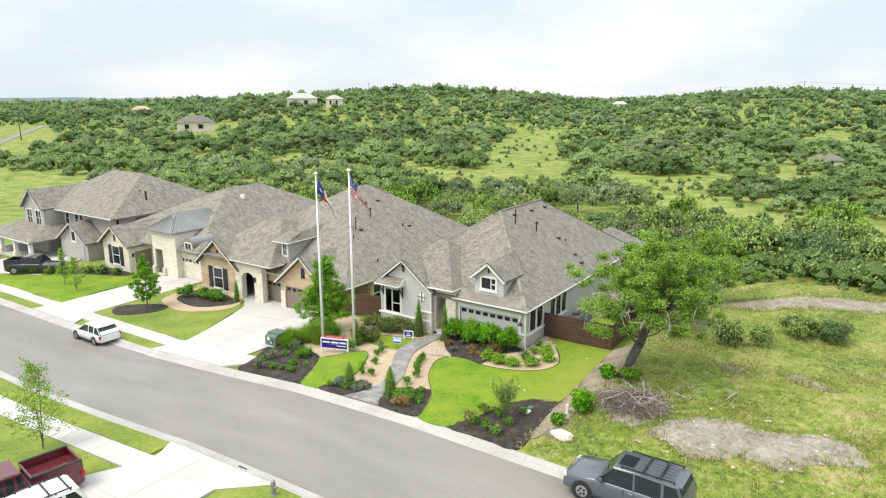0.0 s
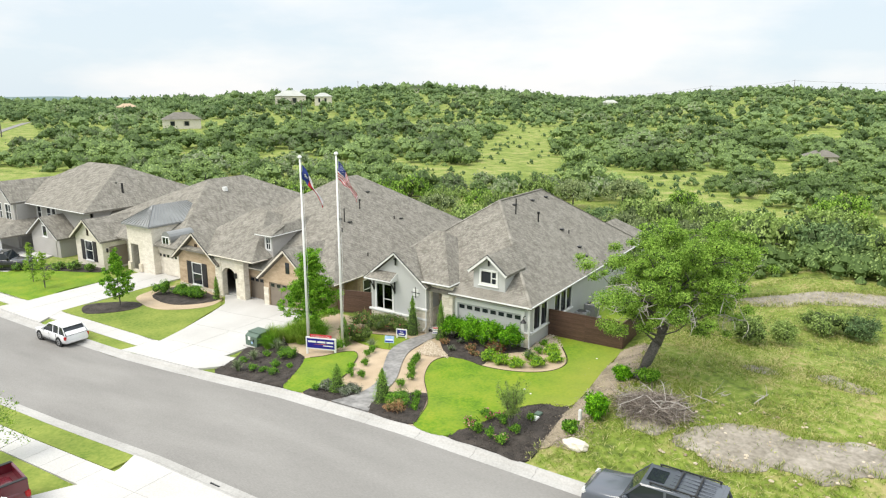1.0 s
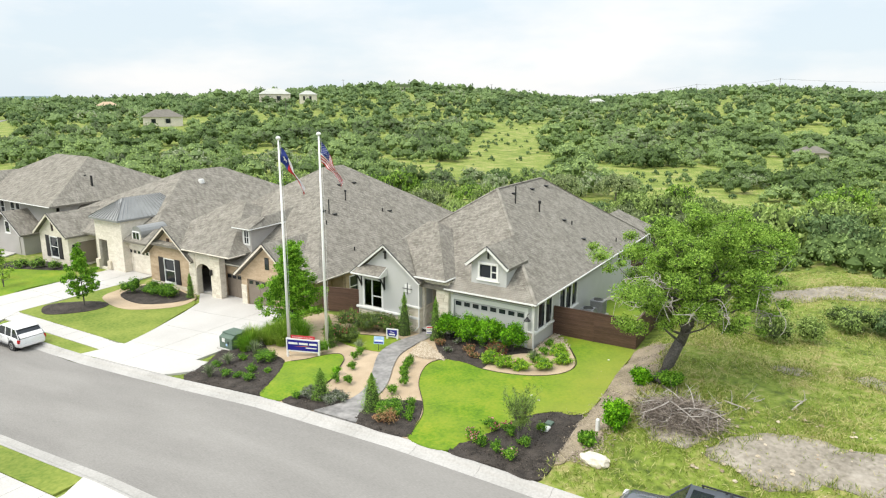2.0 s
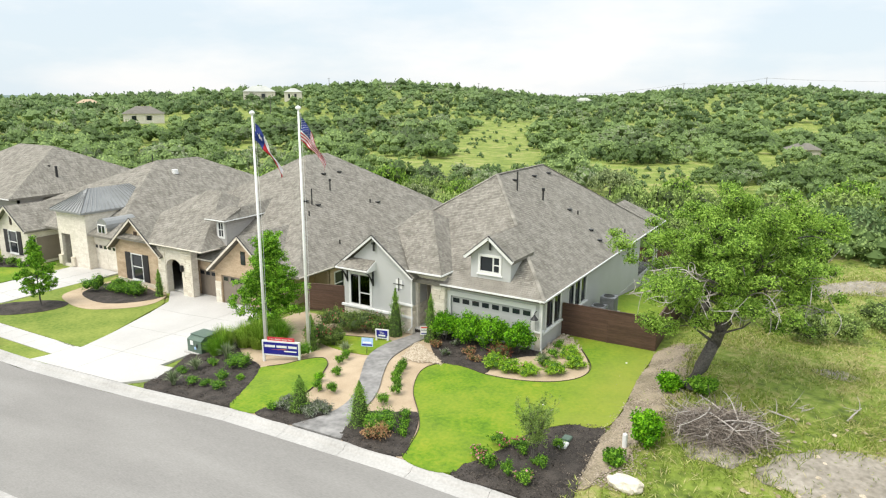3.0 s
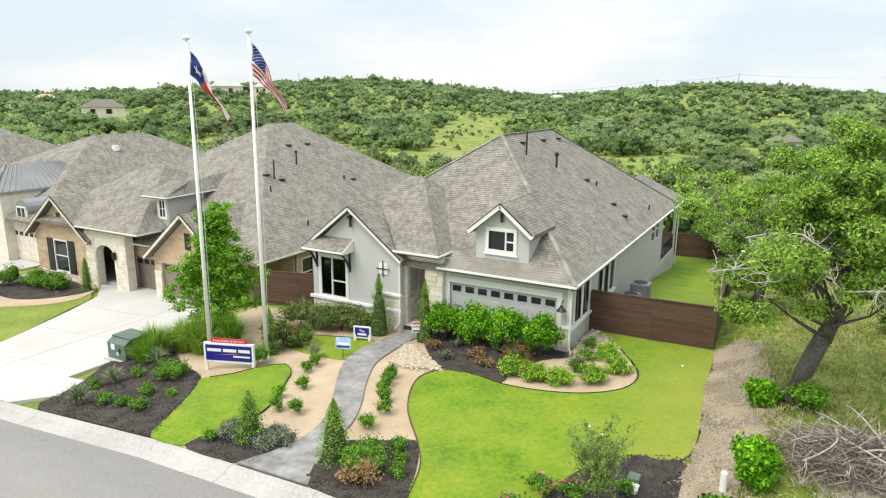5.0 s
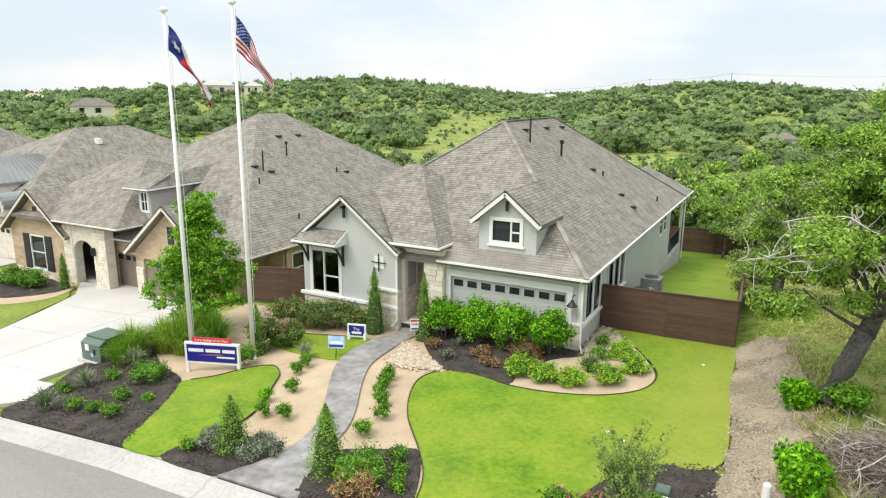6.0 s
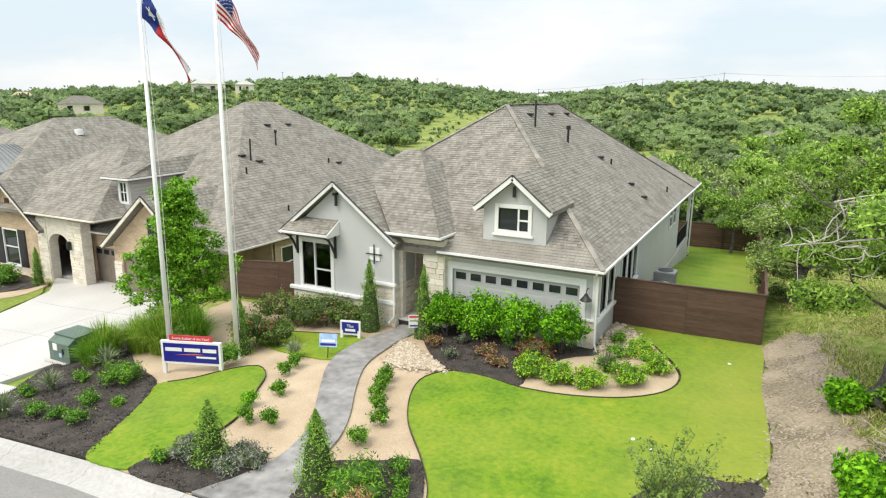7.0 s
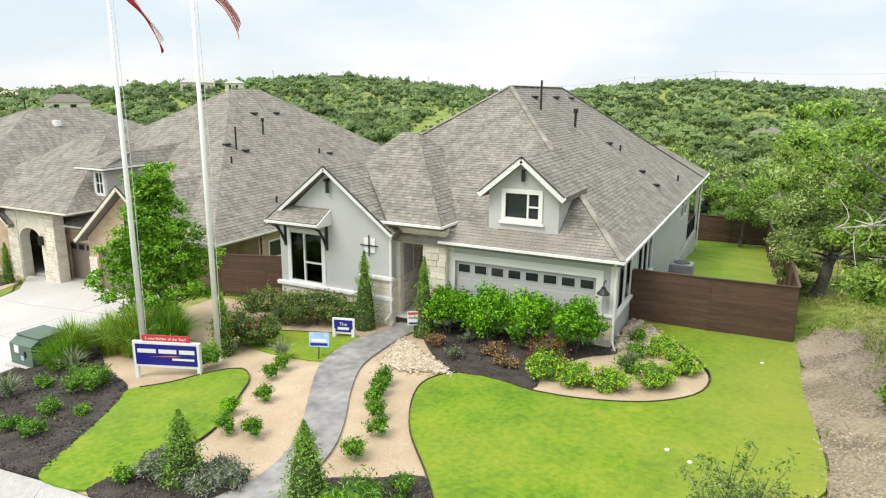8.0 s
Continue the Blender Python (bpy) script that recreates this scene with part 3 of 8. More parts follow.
# the grey model home
HZ = 1.0
EV = 3.85
home = thing("house", (-25.5, 39.0, HZ), "single-storey grey stucco house with white trim and hip shingle roof", "house")
RX, RY0, RY1, RZ = -25.63, 46.4, 53.6, 8.8
main_front = (RZ - EV) / (RY0 - 38.55)
main_side = (RZ - EV) / (RX + 19.05) * -1
main_planes = hip(-32.2, -19.05, 38.55, 60.6, EV, (RX, RY0, RX, RY1, RZ))
roof_of(home, main_planes, label="large hip roof of grey-brown shingles", pick=lambda p: p.y < 39.15 and -24.6 < p.x < -19.4)
roof_of(home, [[(-26.7, 38.25, 4.40), (-24.7, 38.25, 4.40), (-27.5, 41.9, 7.05), (-28.2, 41.9, 7.05), (-29.1, 40.56, 6.08)],
               [(-24.7, 38.25, 4.40), (-24.7, 45.8, 4.40), (-27.5, 41.9, 7.05)],
               [(-31.9, 45.8, 4.40), (-31.9, 40.6, 4.40), (-28.2, 41.9, 7.05)],
               [(-31.9, 40.6, 4.40), (-29.1, 40.56, 6.08), (-28.2, 41.9, 7.05)]], name="entry_roof")
roof_of(home, gable_planes(-31.75, -26.4, -29.1, 38.1, 41, 41, 42.0, 4.0, 6.08), name="gable_roof")
roof_of(home, gable_planes(-23.72, -20.98, -22.35, 38.95, 41.6, 41.6, 43.2, 5.47, 6.62), name="dormer_roof")
roof_of(home, hip(-24.3, -19.05, 57.0, 63.6, EV + 0.02, (-21.7, 58.5, -21.7, 61.0, 5.62)), name="porch_roof")


def hip_caps(parent, planes):
    """Cap shingles along the hips and ridge where the planes of a roof meet."""
    seen = set()
    for poly in planes:
        for a, b in zip(poly, poly[1:] + poly[:1]):
            key = tuple(sorted((a, b)))
            if key in seen and abs(a[2] - b[2]) + abs(max(a[2], b[2])) > 4.6:
                bm, va, vb = bmesh.new(), Vector(a), Vector(b)
                n = max(1, int((vb - va).length / 0.3))
                for k in range(n):
                    q, r = va.lerp(vb, k / n), va.lerp(vb, (k + 0.97) / n)
                    beam(bm, q + Vector((0, 0, 0.035)), r + Vector((0, 0, 0.022)), 0.19, 0.03)
                part("ridge_cap", bm, shingle_mat, parent, kind="stuff")
            seen.add(key)


hip_caps(home, main_planes)
part("soffit", B(-32.0, -19.2, 38.7, 60.4, EV - 0.2, EV - 0.14), white_paint, home)
part("soffit", B(-26.6, -24.85, 38.5, 40.5, 4.18, 4.22), white_paint, home)
for a, b in (((-24.95, 38.52, EV - 0.03), (-19.0, 38.52, EV - 0.03)), ((-19.02, 38.5, EV - 0.03), (-19.02, 63.6, EV - 0.03)), ((-27.0, 38.2, 4.36), (-24.67, 38.2, 4.36)), ((-24.67, 38.2, 4.36), (-24.67, 39.75, 4.36)), ((-24.3, 63.62, EV - 0.03), (-19.0, 63.62, EV - 0.03))):
    gutter(home, a, b)
# front gable room
GW = 38.40
part("wall", wall_cells("x", -31.35, -26.65, 0.6, 4.02, GW, GW + 0.2, [(-30.85, -29.5, 1.85, 3.6)]), stucco, home, "smooth light grey stucco wall")
part("gable_wall", prism(bmesh.new(), [(-31.35, 4.02), (-26.65, 4.02), (-29.1, 5.90)], "y", GW, GW + 0.2), stucco, home)
part("wall", B(-31.35, -31.15, GW + 0.2, 43, 0.4, 4.02), stucco, home)
part("wall", B(-26.85, -26.65, GW + 0.2, 41.0, 0.6, 4.4), stucco, home)
rake(home, (-31.72, 38.1, 3.93), (-29.1, 38.1, 6.0)); rake(home, (-26.43, 38.1, 3.93), (-29.1, 38.1, 6.0))
win = window(home, "x", -30.85, -29.5, 1.85, 3.6, GW, -1, cols=(-30.27,), rows=((2.55, -30.27, -29.5),), trim=0.16, glass_mat=pane_glass)
part("curtain", prism(bmesh.new(), [(-30.83 + 0.05 * i, 38.75 + 0.03 * (i % 2)) for i in range(8)] + [(-30.48 - 0.05 * i, 38.80 + 0.03 * (i % 2)) for i in range(8)], "z", 1.5, 3.7), white_paint, win, "pale hanging curtain")
part("ledge", B(-31.5, -26.55, 38.27, GW + 0.02, 1.62, 1.76, bevel=0.02), white_paint, home)
part("ledge", B(-27.9, -26.52, 38.24, GW, 2.34, 2.46, bevel=0.02), white_paint, home)
stone_face(home, "x", -31.35, -27.9, 0.75, 1.62, GW, -1)
stone_face(home, "x", -27.9, -26.62, 0.75, 2.34, GW, -1)
stone_face(home, "y", GW, 39.9, 0.75, 2.34, -26.65, 1)
bm = bmesh.new()
box(bm, -27.70, -27.25, 38.36, 38.40, 3.22, 3.72, 0.006)
deco = part("wall_ornament", bm, white_paint, home, "white square plaque behind a black iron cross bar")
bm = bmesh.new()
beam(bm, (-27.475, 38.33, 3.10), (-27.475, 38.33, 3.84), 0.035, 0.03, (0, 1, 0)); beam(bm, (-27.82, 38.33, 3.47), (-27.13, 38.33, 3.47), 0.03, 0.035)
part("iron_bar", bm, black_metal, deco)
bm = bmesh.new()
beam(bm, (-29.1, 38.28, 5.62), (-29.1, 38.28, 5.15), 0.10, 0.06, (0, 1, 0)); beam(bm, (-29.1, 38.13, 5.60), (-29.1, 38.36, 5.60), 0.10, 0.10)
part("gable_bracket", bm, black_metal, home)
# awning over the window
awn = roof_of(home, [[(-31.2, 37.62, 4.16), (-29.1, 37.62, 4.16), (-29.1, 38.42, 4.58), (-31.2, 38.42, 4.58)]], name="awning", label="small shingled shed awning on black brackets")
gutter(awn, (-31.3, 37.59, 4.10), (-29.04, 37.59, 4.10))
part("awning_side", prism(bmesh.new(), [(37.62, 4.02), (38.4, 4.02), (38.4, 4.56), (37.62, 4.14)], "x", -29.12, -29.05), white_paint, awn)
for bx_ in (-31.08, -29.25):
    bm = bmesh.new()
    tube(bm, [(bx_, 37.68, 4.02), (bx_, 37.92, 3.88), (bx_, 38.14, 3.6), (bx_, 38.33, 3.25)], [0.05] * 4, 6)
    beam(bm, (bx_, 38.36, 4.1), (bx_, 38.36, 3.1), 0.08, 0.06, (0, 1, 0))
    part("bracket", bm, black_metal, awn)
# entry porch
part("wall", wall_cells("x", -26.65, -24.75, 0.6, 4.3, 38.75, 38.98, [(-26.50, -25.58, 0.6, 3.62)]), cream, home, "cream limestone entry wall")
stone_face(home, "x", -26.62, -24.77, 1.0, 4.18, 38.75, -1, holes=[(-26.56, -25.54, 1.0, 3.66)])
stone_face(home, "y", 38.75, 39.2, 1.0, 3.6, -25.58, -1)
part("wall", B(-26.65, -24.4, 41.2, 41.4, 0.6, 4.2), cream, home)
stone_face(home, "y", 39.9, 41.15, 1.0, 3.6, -26.65, 1)
part("wall", B(-24.75, -24.6, 38.98, 41.3, 0.6, 4.2), cream, home)
door = part("front_door", B(-26.2, -25.3, 41.12, 41.2, 1.05, 3.4, bevel=0.01), dark_wood, home, "dark timber front door")
part("door_handle", tube(bmesh.new(), [(-25.42, 41.08, 1.95), (-25.42, 41.08, 2.25)], [0.02, 0.02], 8), seam_metal, door)
part("lantern", B(-25.55, -25.40, 39.25, 39.4, 2.6, 3.0, bevel=0.02), black_metal, home)
part("porch_slab", B(-26.65, -24.6, 38.6, 41.3, 0.7, 1.06), concrete, home)
# garage
GY = 39.0
part("wall", wall_cells("x", -24.75, -19.4, 0.5, 3.68, GY, GY + 0.2, [(-24.55, -19.88, 0.9, 3.17)]), stucco, home, "light grey stucco garage front")
bm = bmesh.new()
for a in ((-24.78, -24.55, 0.98, 3.17), (-19.88, -19.66, 0.98, 3.17), (-24.78, -19.66, 3.17, 3.42)):
    box(bm, a[0], a[1], GY - 0.035, GY + 0.02, a[2], a[3], 0.008)
part("garage_trim", bm, white_paint, home)
garage_door(home, -24.55, -19.88, 1.02, 3.17, GY + 0.10, stucco)
stone_face(home, "x", -19.66, -19.32, 0.8, 2.0, GY, -1)
part("ledge", B(-19.74, -19.26, GY - 0.1, GY + 0.3, 2.0, 2.08, bevel=0.01), white_paint, home)
part("corner_board", B(-19.45, -19.34, GY - 0.025, GY + 0.14, 2.08, 3.7), white_paint, home)
bm = tube(bmesh.new(), [(-19.58, 38.98, 3.12), (-19.58, 38.80, 3.16), (-19.58, 38.68, 3.10), (-19.58, 38.68, 2.98)], [0.02] * 4, 8)
lamp = part("wall_lamp", bm, black_metal, home, "black barn lamp")
part("shade", tube(bmesh.new(), [(-19.58, 38.68, 3.02), (-19.58, 38.68, 2.94), (-19.58, 38.68, 2.82), (-19.58, 38.68, 2.79)], [0.05, 0.08, 0.19, 0.20], 14), black_metal, lamp)
# side wall towards the lot, with its window band and stepped-down footing
SX = -19.4
side_holes = [(39.75, 40.6, 2.0, 3.5), (40.8, 41.65, 2.0, 3.5), (42.9, 43.7, 2.0, 3.5), (43.9, 44.7, 2.0, 3.5), (44.9, 45.7, 2.0, 3.5), (54.0, 54.9, 2.55, 3.55), (55.2, 56.1, 2.55, 3.55)]
part("wall", wall_cells("y", GY + 0.2, 57.6, 0.4, 3.7, SX - 0.2, SX, side_holes), stucco, home, "long light grey stucco side wall")
for h in side_holes:
    window(home, "y", h[0], h[1], h[2], h[3], SX, 1, trim=0.09, sill=False, glass_mat=window_glass, rows=((h[2] + 0.5, h[0], h[1]),) if h[0] > 50 else ())
part("ledge", B(SX - 0.02, SX + 0.10, 39.2, 46.0, 1.82, 1.92, bevel=0.01), white_paint, home)
part("footing", B(-31.3, SX + 0.03, GY + 0.25, 62.4, -1.9, 0.42), foundation, home, "exposed concrete footing")
part("wall", B(-31.35, -31.15, 43, 60, 0.3, 3.8), stucco, home)
part("wall", B(-31.35, SX - 0.2, 57.4, 57.6, 0.3, 3.7), stucco, home)
part("floor_slab", B(-31.2, SX - 0.2, 38.6, 57.4, 0.8, 1.0), interior_dark, home)
# back porch: post, rail
part("porch_floor", B(-24.3, SX, 57.6, 62.6, 0.30, 0.5), foundation, home)
part("porch_post", B(SX - 0.16, SX, 62.3, 62.5, 0.4, 3.8), white_paint, home)
bm = bmesh.new()
for zz in (0.6, 1.5):
    beam(bm, (SX - 0.08, 57.7, zz), (SX - 0.08, 62.3, zz), 0.04, 0.04)
for k in range(36):
    beam(bm, (SX - 0.08, 57.8 + k * 0.125, 0.6), (SX - 0.08, 57.8 + k * 0.125, 1.5), 0.015, 0.015, (0, 1, 0))
part("railing", bm, black_metal, home)
# dormer
part("dormer_wall", wall_cells("x", -23.5, -21.2, 4.05, 5.52, 39.25, 39.35, [(-22.93, -21.85, 4.72, 5.48)]), stucco, home, "grey dormer face")
part("gable_wall", prism(bmesh.new(), [(-23.5, 5.52), (-21.2, 5.52), (-22.35, 6.46)], "y", 39.25, 39.35), stucco, home)
part("dormer_room", B(-23.4, -21.3, 39.6, 39.7, 4.2, 5.5), interior_dark, home)
part("dormer_wall", B(-23.5, -23.42, 39.35, 42.2, 4.05, 5.5), stucco, home)
part("dormer_wall", B(-21.28, -21.2, 39.35, 42.2, 4.05, 5.5), stucco, home)
window(home, "x", -22.93, -21.85, 4.72, 5.48, 39.25, -1, cols=(-22.20,), rows=((5.08, -22.2, -21.85),), trim=0.14, glass_mat=window_glass)
rake(home, (-23.74, 38.93, 5.40), (-22.35, 38.93, 6.55), h=0.17); rake(home, (-20.96, 38.93, 5.40), (-22.35, 38.93, 6.55), h=0.17)
bm = bmesh.new(); beam(bm, (-22.35, 39.15, 6.25), (-22.35, 39.15, 5.88), 0.10, 0.06, (0, 1, 0))
part("gable_bracket", bm, black_metal, home)
# downpipes
for pts in ([(-26.45, 38.25, 4.0), (-26.62, 38.32, 3.75), (-26.62, 38.32, 1.2), (-26.8, 38.2, 0.95)], [(-19.25, 38.55, 3.75), (-19.28, 38.88, 3.55), (-19.28, 38.88, 1.3), (-19.1, 38.7, 0.95)], [(-19.3, 62.6, 3.75), (-19.3, 62.6, -0.6)]):
    part("downpipe", tube(bmesh.new(), pts, [0.045] * len(pts), 8), white_paint, home)


def main_z(x, y):
    return min(EV + (y - 38.55) * main_front, EV + (-19.05 - x) * main_side, RZ)


for x, y, top, cap in ((-24.37, 46.68, 1.2, False), (-23.39, 48.48, 0.62, True), (-21.88, 50.84, 0.28, False), (-19.7, 54.38, 0.3, False)):
    vent_pipe(home, x, y, main_z(x, y) - 0.1, main_z(x, y) + top, 0.055 if cap else 0.045, cap)
for x, y in ((-25.0, 47.7), (-24.95, 50.6), (-24.9, 52.98), (-22.3, 50.4), (-20.75, 50.3), (-20.05, 49.97)):
    roof_vent(home, x, y, main_z(x, y) + 0.01, 0.2)
if SHINGLE_PICK:
    for top, low in SHINGLE_PICK[:300]:
        V = [tuple(p) for p in top] + [tuple(p) for p in low]
        n = len(top)
        raw("shingle", V, [tuple(range(n))] + ([(0, n, n + 1, 1)] if len(low) == 2 else []), shingle_mat, home)
SHINGLE_PICK.clear()


# ---- the tan brick house next door ----
def shutter(parent, x0, x1, z0, z1, y):
    bm = B(x0, x1, y - 0.05, y, z0, z1)
    n = int((z1 - z0) / 0.12)
    for k in range(n):
        box(bm, x0 + 0.05, x1 - 0.05, y - 0.066, y - 0.04, z0 + 0.06 + k * 0.12, z0 + 0.14 + k * 0.12)
    part("shutter", bm, dark_shutter, parent)


def arch_wall(parent, x0, x1, z0, z1, y0, y1, a0, a1, spring, mat):
    """A wall with an arched opening right through it."""
    r = (a1 - a0) / 2
    n = 12
    arc = [((a0 + a1) / 2 - r * math.cos(math.pi * k / n), spring + r * 0.75 * math.sin(math.pi * k / n)) for k in range(n + 1)]
    bm = bmesh.new()
    prism(bm, [(x0, z0), (a0, z0), *arc[: n // 2 + 1], (arc[n // 2][0], z1), (x0, z1)], "y", y0, y1)
    prism(bm, [(x1, z0), (x1, z1), (arc[n // 2][0], z1), *arc[n // 2:], (a1, z0)], "y", y0, y1)
    return part("arch_wall", bm, mat, parent, "stone entry with an arched opening")


brick_house = thing("house", (-45.5, 40.0, -0.75), "tan brick house with stone arched entry and hip shingle roof", "house")
E2 = 2.2
P2 = (-45.4, 51.0, -45.4, 53.5, 8.65)
roof_of(brick_house, hip(-55.2, -36.2, 39.85, 64, E2, P2), label="broad hip roof of grey-brown shingles", course=0.19)
roof_of(brick_house, hip(-54.2, -44.4, 39.0, 50, 3.0, (-49.9, 44.6, -48.4, 44.6, 6.2)), name="entry_roof", course=0.19)
roof_of(brick_house, gable_planes(-55.2, -49.0, -52.1, 39.0, 44, 42.5, 43.6, 2.05, 4.55), name="gable_roof", course=0.19)
roof_of(brick_house, gable_planes(-43.9, -37.6, -40.75, 39.0, 43, 43, 45.0, 1.85, 4.5), name="gable_roof", course=0.19)
for a, b in (((-52.1, 38.97, 4.47), (-55.25, 38.97, 1.97)), ((-52.1, 38.97, 4.47), (-48.95, 38.97, 1.97)), ((-40.75, 38.97, 4.42), (-43.95, 38.97, 1.77)), ((-40.75, 38.97, 4.42), (-37.55, 38.97, 1.77))):
    rake(brick_house, a, b, cream, h=0.16)
for a, b in (((-49.9, 38.95, 2.95), (-44.4, 38.95, 2.95)), ((-44.37, 38.95, 2.95), (-44.37, 40.6, 2.95)), ((-47.5, 39.82, 2.16), (-43.5, 39.82, 2.16)), ((-36.17, 39.8, 2.16), (-36.17, 63.9, 2.16))):
    gutter(brick_house, a, b, cream)
part("wall", wall_cells("x", -54.8, -49.4, -1.4, 2.1, 39.4, 39.65, [(-52.85, -51.6, -0.2, 1.7)]), tan_brick, brick_house, "tan brick gable wall")
part("gable_wall", prism(bmesh.new(), [(-54.8, 2.1), (-49.4, 2.1), (-52.1, 4.3)], "y", 39.4, 39.65), tan_brick, brick_house)
part("louvre", B(-52.3, -51.95, 39.35, 39.42, 2.7, 3.5), dark_wood, brick_house)
window(brick_house, "x", -52.85, -51.6, -0.2, 1.7, 39.4, -1, cols=(), rows=((0.75, -52.85, -51.6),), trim=0.08)
shutter(brick_house, -53.6, -52.95, -0.3, 1.8, 39.4); shutter(brick_house, -51.5, -50.85, -0.3, 1.8, 39.4)
stone_face(brick_house, "x", -54.8, -49.4, -1.0, -0.35, 39.4, -1)
arch_wall(brick_house, -49.6, -45.9, -1.3, 2.9, 39.35, 39.85, -48.75, -47.05, 1.3, cream)
stone_face(brick_house, "x", -49.6, -48.8, -0.9, 2.7, 39.35, -1); stone_face(brick_house, "x", -47.0, -45.9, -0.9, 2.7, 39.35, -1)
part("wall", B(-49.4, -46.4, 42.2, 42.4, -1, 2.9), tan_brick, brick_house)
part("front_door", B(-48.5, -47.4, 42.1, 42.2, -0.75, 1.6), dark_wood, brick_house)
part("lantern", B(-46.95, -46.75, 39.1, 39.3, 1.2, 1.65, bevel=0.03), black_metal, brick_house)
part("wall", wall_cells("x", -46.6, -43.6, -1.3, 2.15, 40.2, 40.4, [(-46.3, -44.0, -0.9, 1.3)]), tan_brick, brick_house)
garage_door(brick_house, -46.3, -44.0, -0.85, 1.3, 40.32, taupe, panes=4)
part("wall", wall_cells("x", -43.6, -37.9, -1.2, 1.9, 39.4, 39.65, [(-43.0, -40.3, -0.75, 1.5)]), tan_brick, brick_house, "tan brick garage gable wall")
part("gable_wall", prism(bmesh.new(), [(-43.6, 1.9), (-37.9, 1.9), (-40.75, 4.25)], "y", 39.4, 39.65), tan_brick, brick_house)
garage_door(brick_house, -43.0, -40.3, -0.72, 1.5, 39.52, taupe, panes=4)
stone_face(brick_house, "x", -43.6, -43.05, -0.8, 1.0, 39.4, -1)
part("louvre", B(-40.95, -40.55, 39.35, 39.42, 2.5, 3.4), window_glass, brick_house)
part("wall", B(-37.9, -37.7, 39.65, 44, -1.0, 2.0), tan_brick, brick_house)
part("wall", wall_cells("y", 43.0, 63, -1.2, 2.1, -36.75, -36.5, [(43.6, 44.5, 0.0, 1.6)]), tan_brick, brick_house, "tan brick side wall")
window(brick_house, "y", 43.6, 44.5, 0.0, 1.6, -36.5, 1, rows=((0.8, 43.6, 44.5),), trim=0.08)
part("wall", B(-54.9, -54.7, 39.6, 63, -1.4, 2.1), tan_brick, brick_house)
part("wall", B(-43.8, -36.5, 42.9, 43.1, -1.2, 2.1), tan_brick, brick_house)
part("footing", B(-54.7, -36.6, 39.9, 63, -3.6, -0.6), foundation, brick_house)
# its shed dormer
part("dormer_wall", B(-45.3, -44.3, 41.2, 41.3, 3.0, 4.85), greige, brick_house)
part("dormer_wall", B(-44.38, -44.3, 41.3, 45.6, 3.0, 4.95), greige, brick_house, "grey lap-sided dormer cheek")
for k in range(9):
    part("lap_board", B(-44.3, -44.28, 41.25, 45.2, 3.2 + k * 0.2, 3.37 + k * 0.2), greige, brick_house)
window(brick_house, "x", -45.02, -44.58, 3.65, 4.62, 41.2, -1, cols=(-44.8,), rows=((4.13, -45.02, -44.58),), trim=0.15, sill=False, proud=True)
roof_of(brick_house, [[(-45.9, 40.8, 4.92), (-43.95, 40.8, 4.92), (-44.2, 42.6, 5.55), (-45.6, 42.6, 5.55)], [(-43.95, 40.8, 4.92), (-43.95, 46.0, 5.0), (-44.9, 46.5, 5.6), (-44.4, 42.5, 5.58)]], name="dormer_roof", course=0.19)
gutter(brick_house, (-45.95, 40.78, 4.86), (-43.9, 40.78, 4.86)); gutter(brick_house, (-43.92, 40.78, 4.86), (-43.92, 45.6, 4.92))


def roof2(x, y):
    return min(E2 + (y - 39.85) * (8.65 - E2) / (51.0 - 39.85), E2 + (-36.2 - x) * (8.65 - E2) / 9.2)


for x, y, top, cap in ((-40.96, 46.52, 1.2, False), (-41.84, 49.64, 0.75, True), (-40.12, 52.53, 0.3, False), (-40.15, 45.28, 0.35, False), (-37.55, 45.51, 0.3, False)):
    vent_pipe(brick_house, x, y, roof2(x, y) - 0.1, roof2(x, y) + top, 0.05, cap)
for x, y in ((-43.37, 50.66), (-43.34, 52.59), (-41.3, 46.2), (-40.8, 47.0), (-39.98, 53.39)):
    roof_vent(brick_house, x, y, roof2(x, y), 0.2)

# ---- the cream stone house with a metal roof ----
cream_house = thing("house", (-66.0, 41.0, -0.75), "cream limestone house with dark shutters and metal porch roof", "house")
E3 = 2.2
roof_of(cream_house, hip(-74.5, -56.8, 40.5, 66, E3, (-63.9, 50.2, -63.9, 55.0, 7.25)), label="hip roof of grey-brown shingles", course=0.28)
roof_of(cream_house, gable_planes(-71.8, -66.3, -69.05, 38.6, 48, 48, 48.0, 2.0, 4.0), name="gable_roof", course=0.28)
metal_planes = hip(-64.5, -60.0, 40.0, 47.5, 4.0, (-62.25, 42.2, -62.25, 46.0, 5.6))
metal = roof_of(cream_house, metal_planes, shingled=False, name="metal_roof", label="grey standing seam metal roof", mat=seam_metal)
bm = bmesh.new()
for poly in metal_planes[:2] + metal_planes[3:]:
    a, b, top = Vector(poly[0]), Vector(poly[1]), [Vector(p) for p in poly[2:]]
    n = int((b - a).length / 0.42)
    for k in range(n + 1):
        t = k / n
        foot = a.lerp(b, t)
        apex = top[0].lerp(top[-1], 1 - t)
        beam(bm, foot + Vector((0, 0, 0.03)), apex + Vector((0, 0, 0.03)), 0.05, 0.08)
part("seam", bm, seam_metal, metal, kind="stuff")
part("wall", wall_cells("x", -71.5, -66.6, -1.4, 2.05, 39.0, 39.25, [(-69.7, -68.4, -0.2, 1.7)]), cream, cream_house, "cream limestone wall")
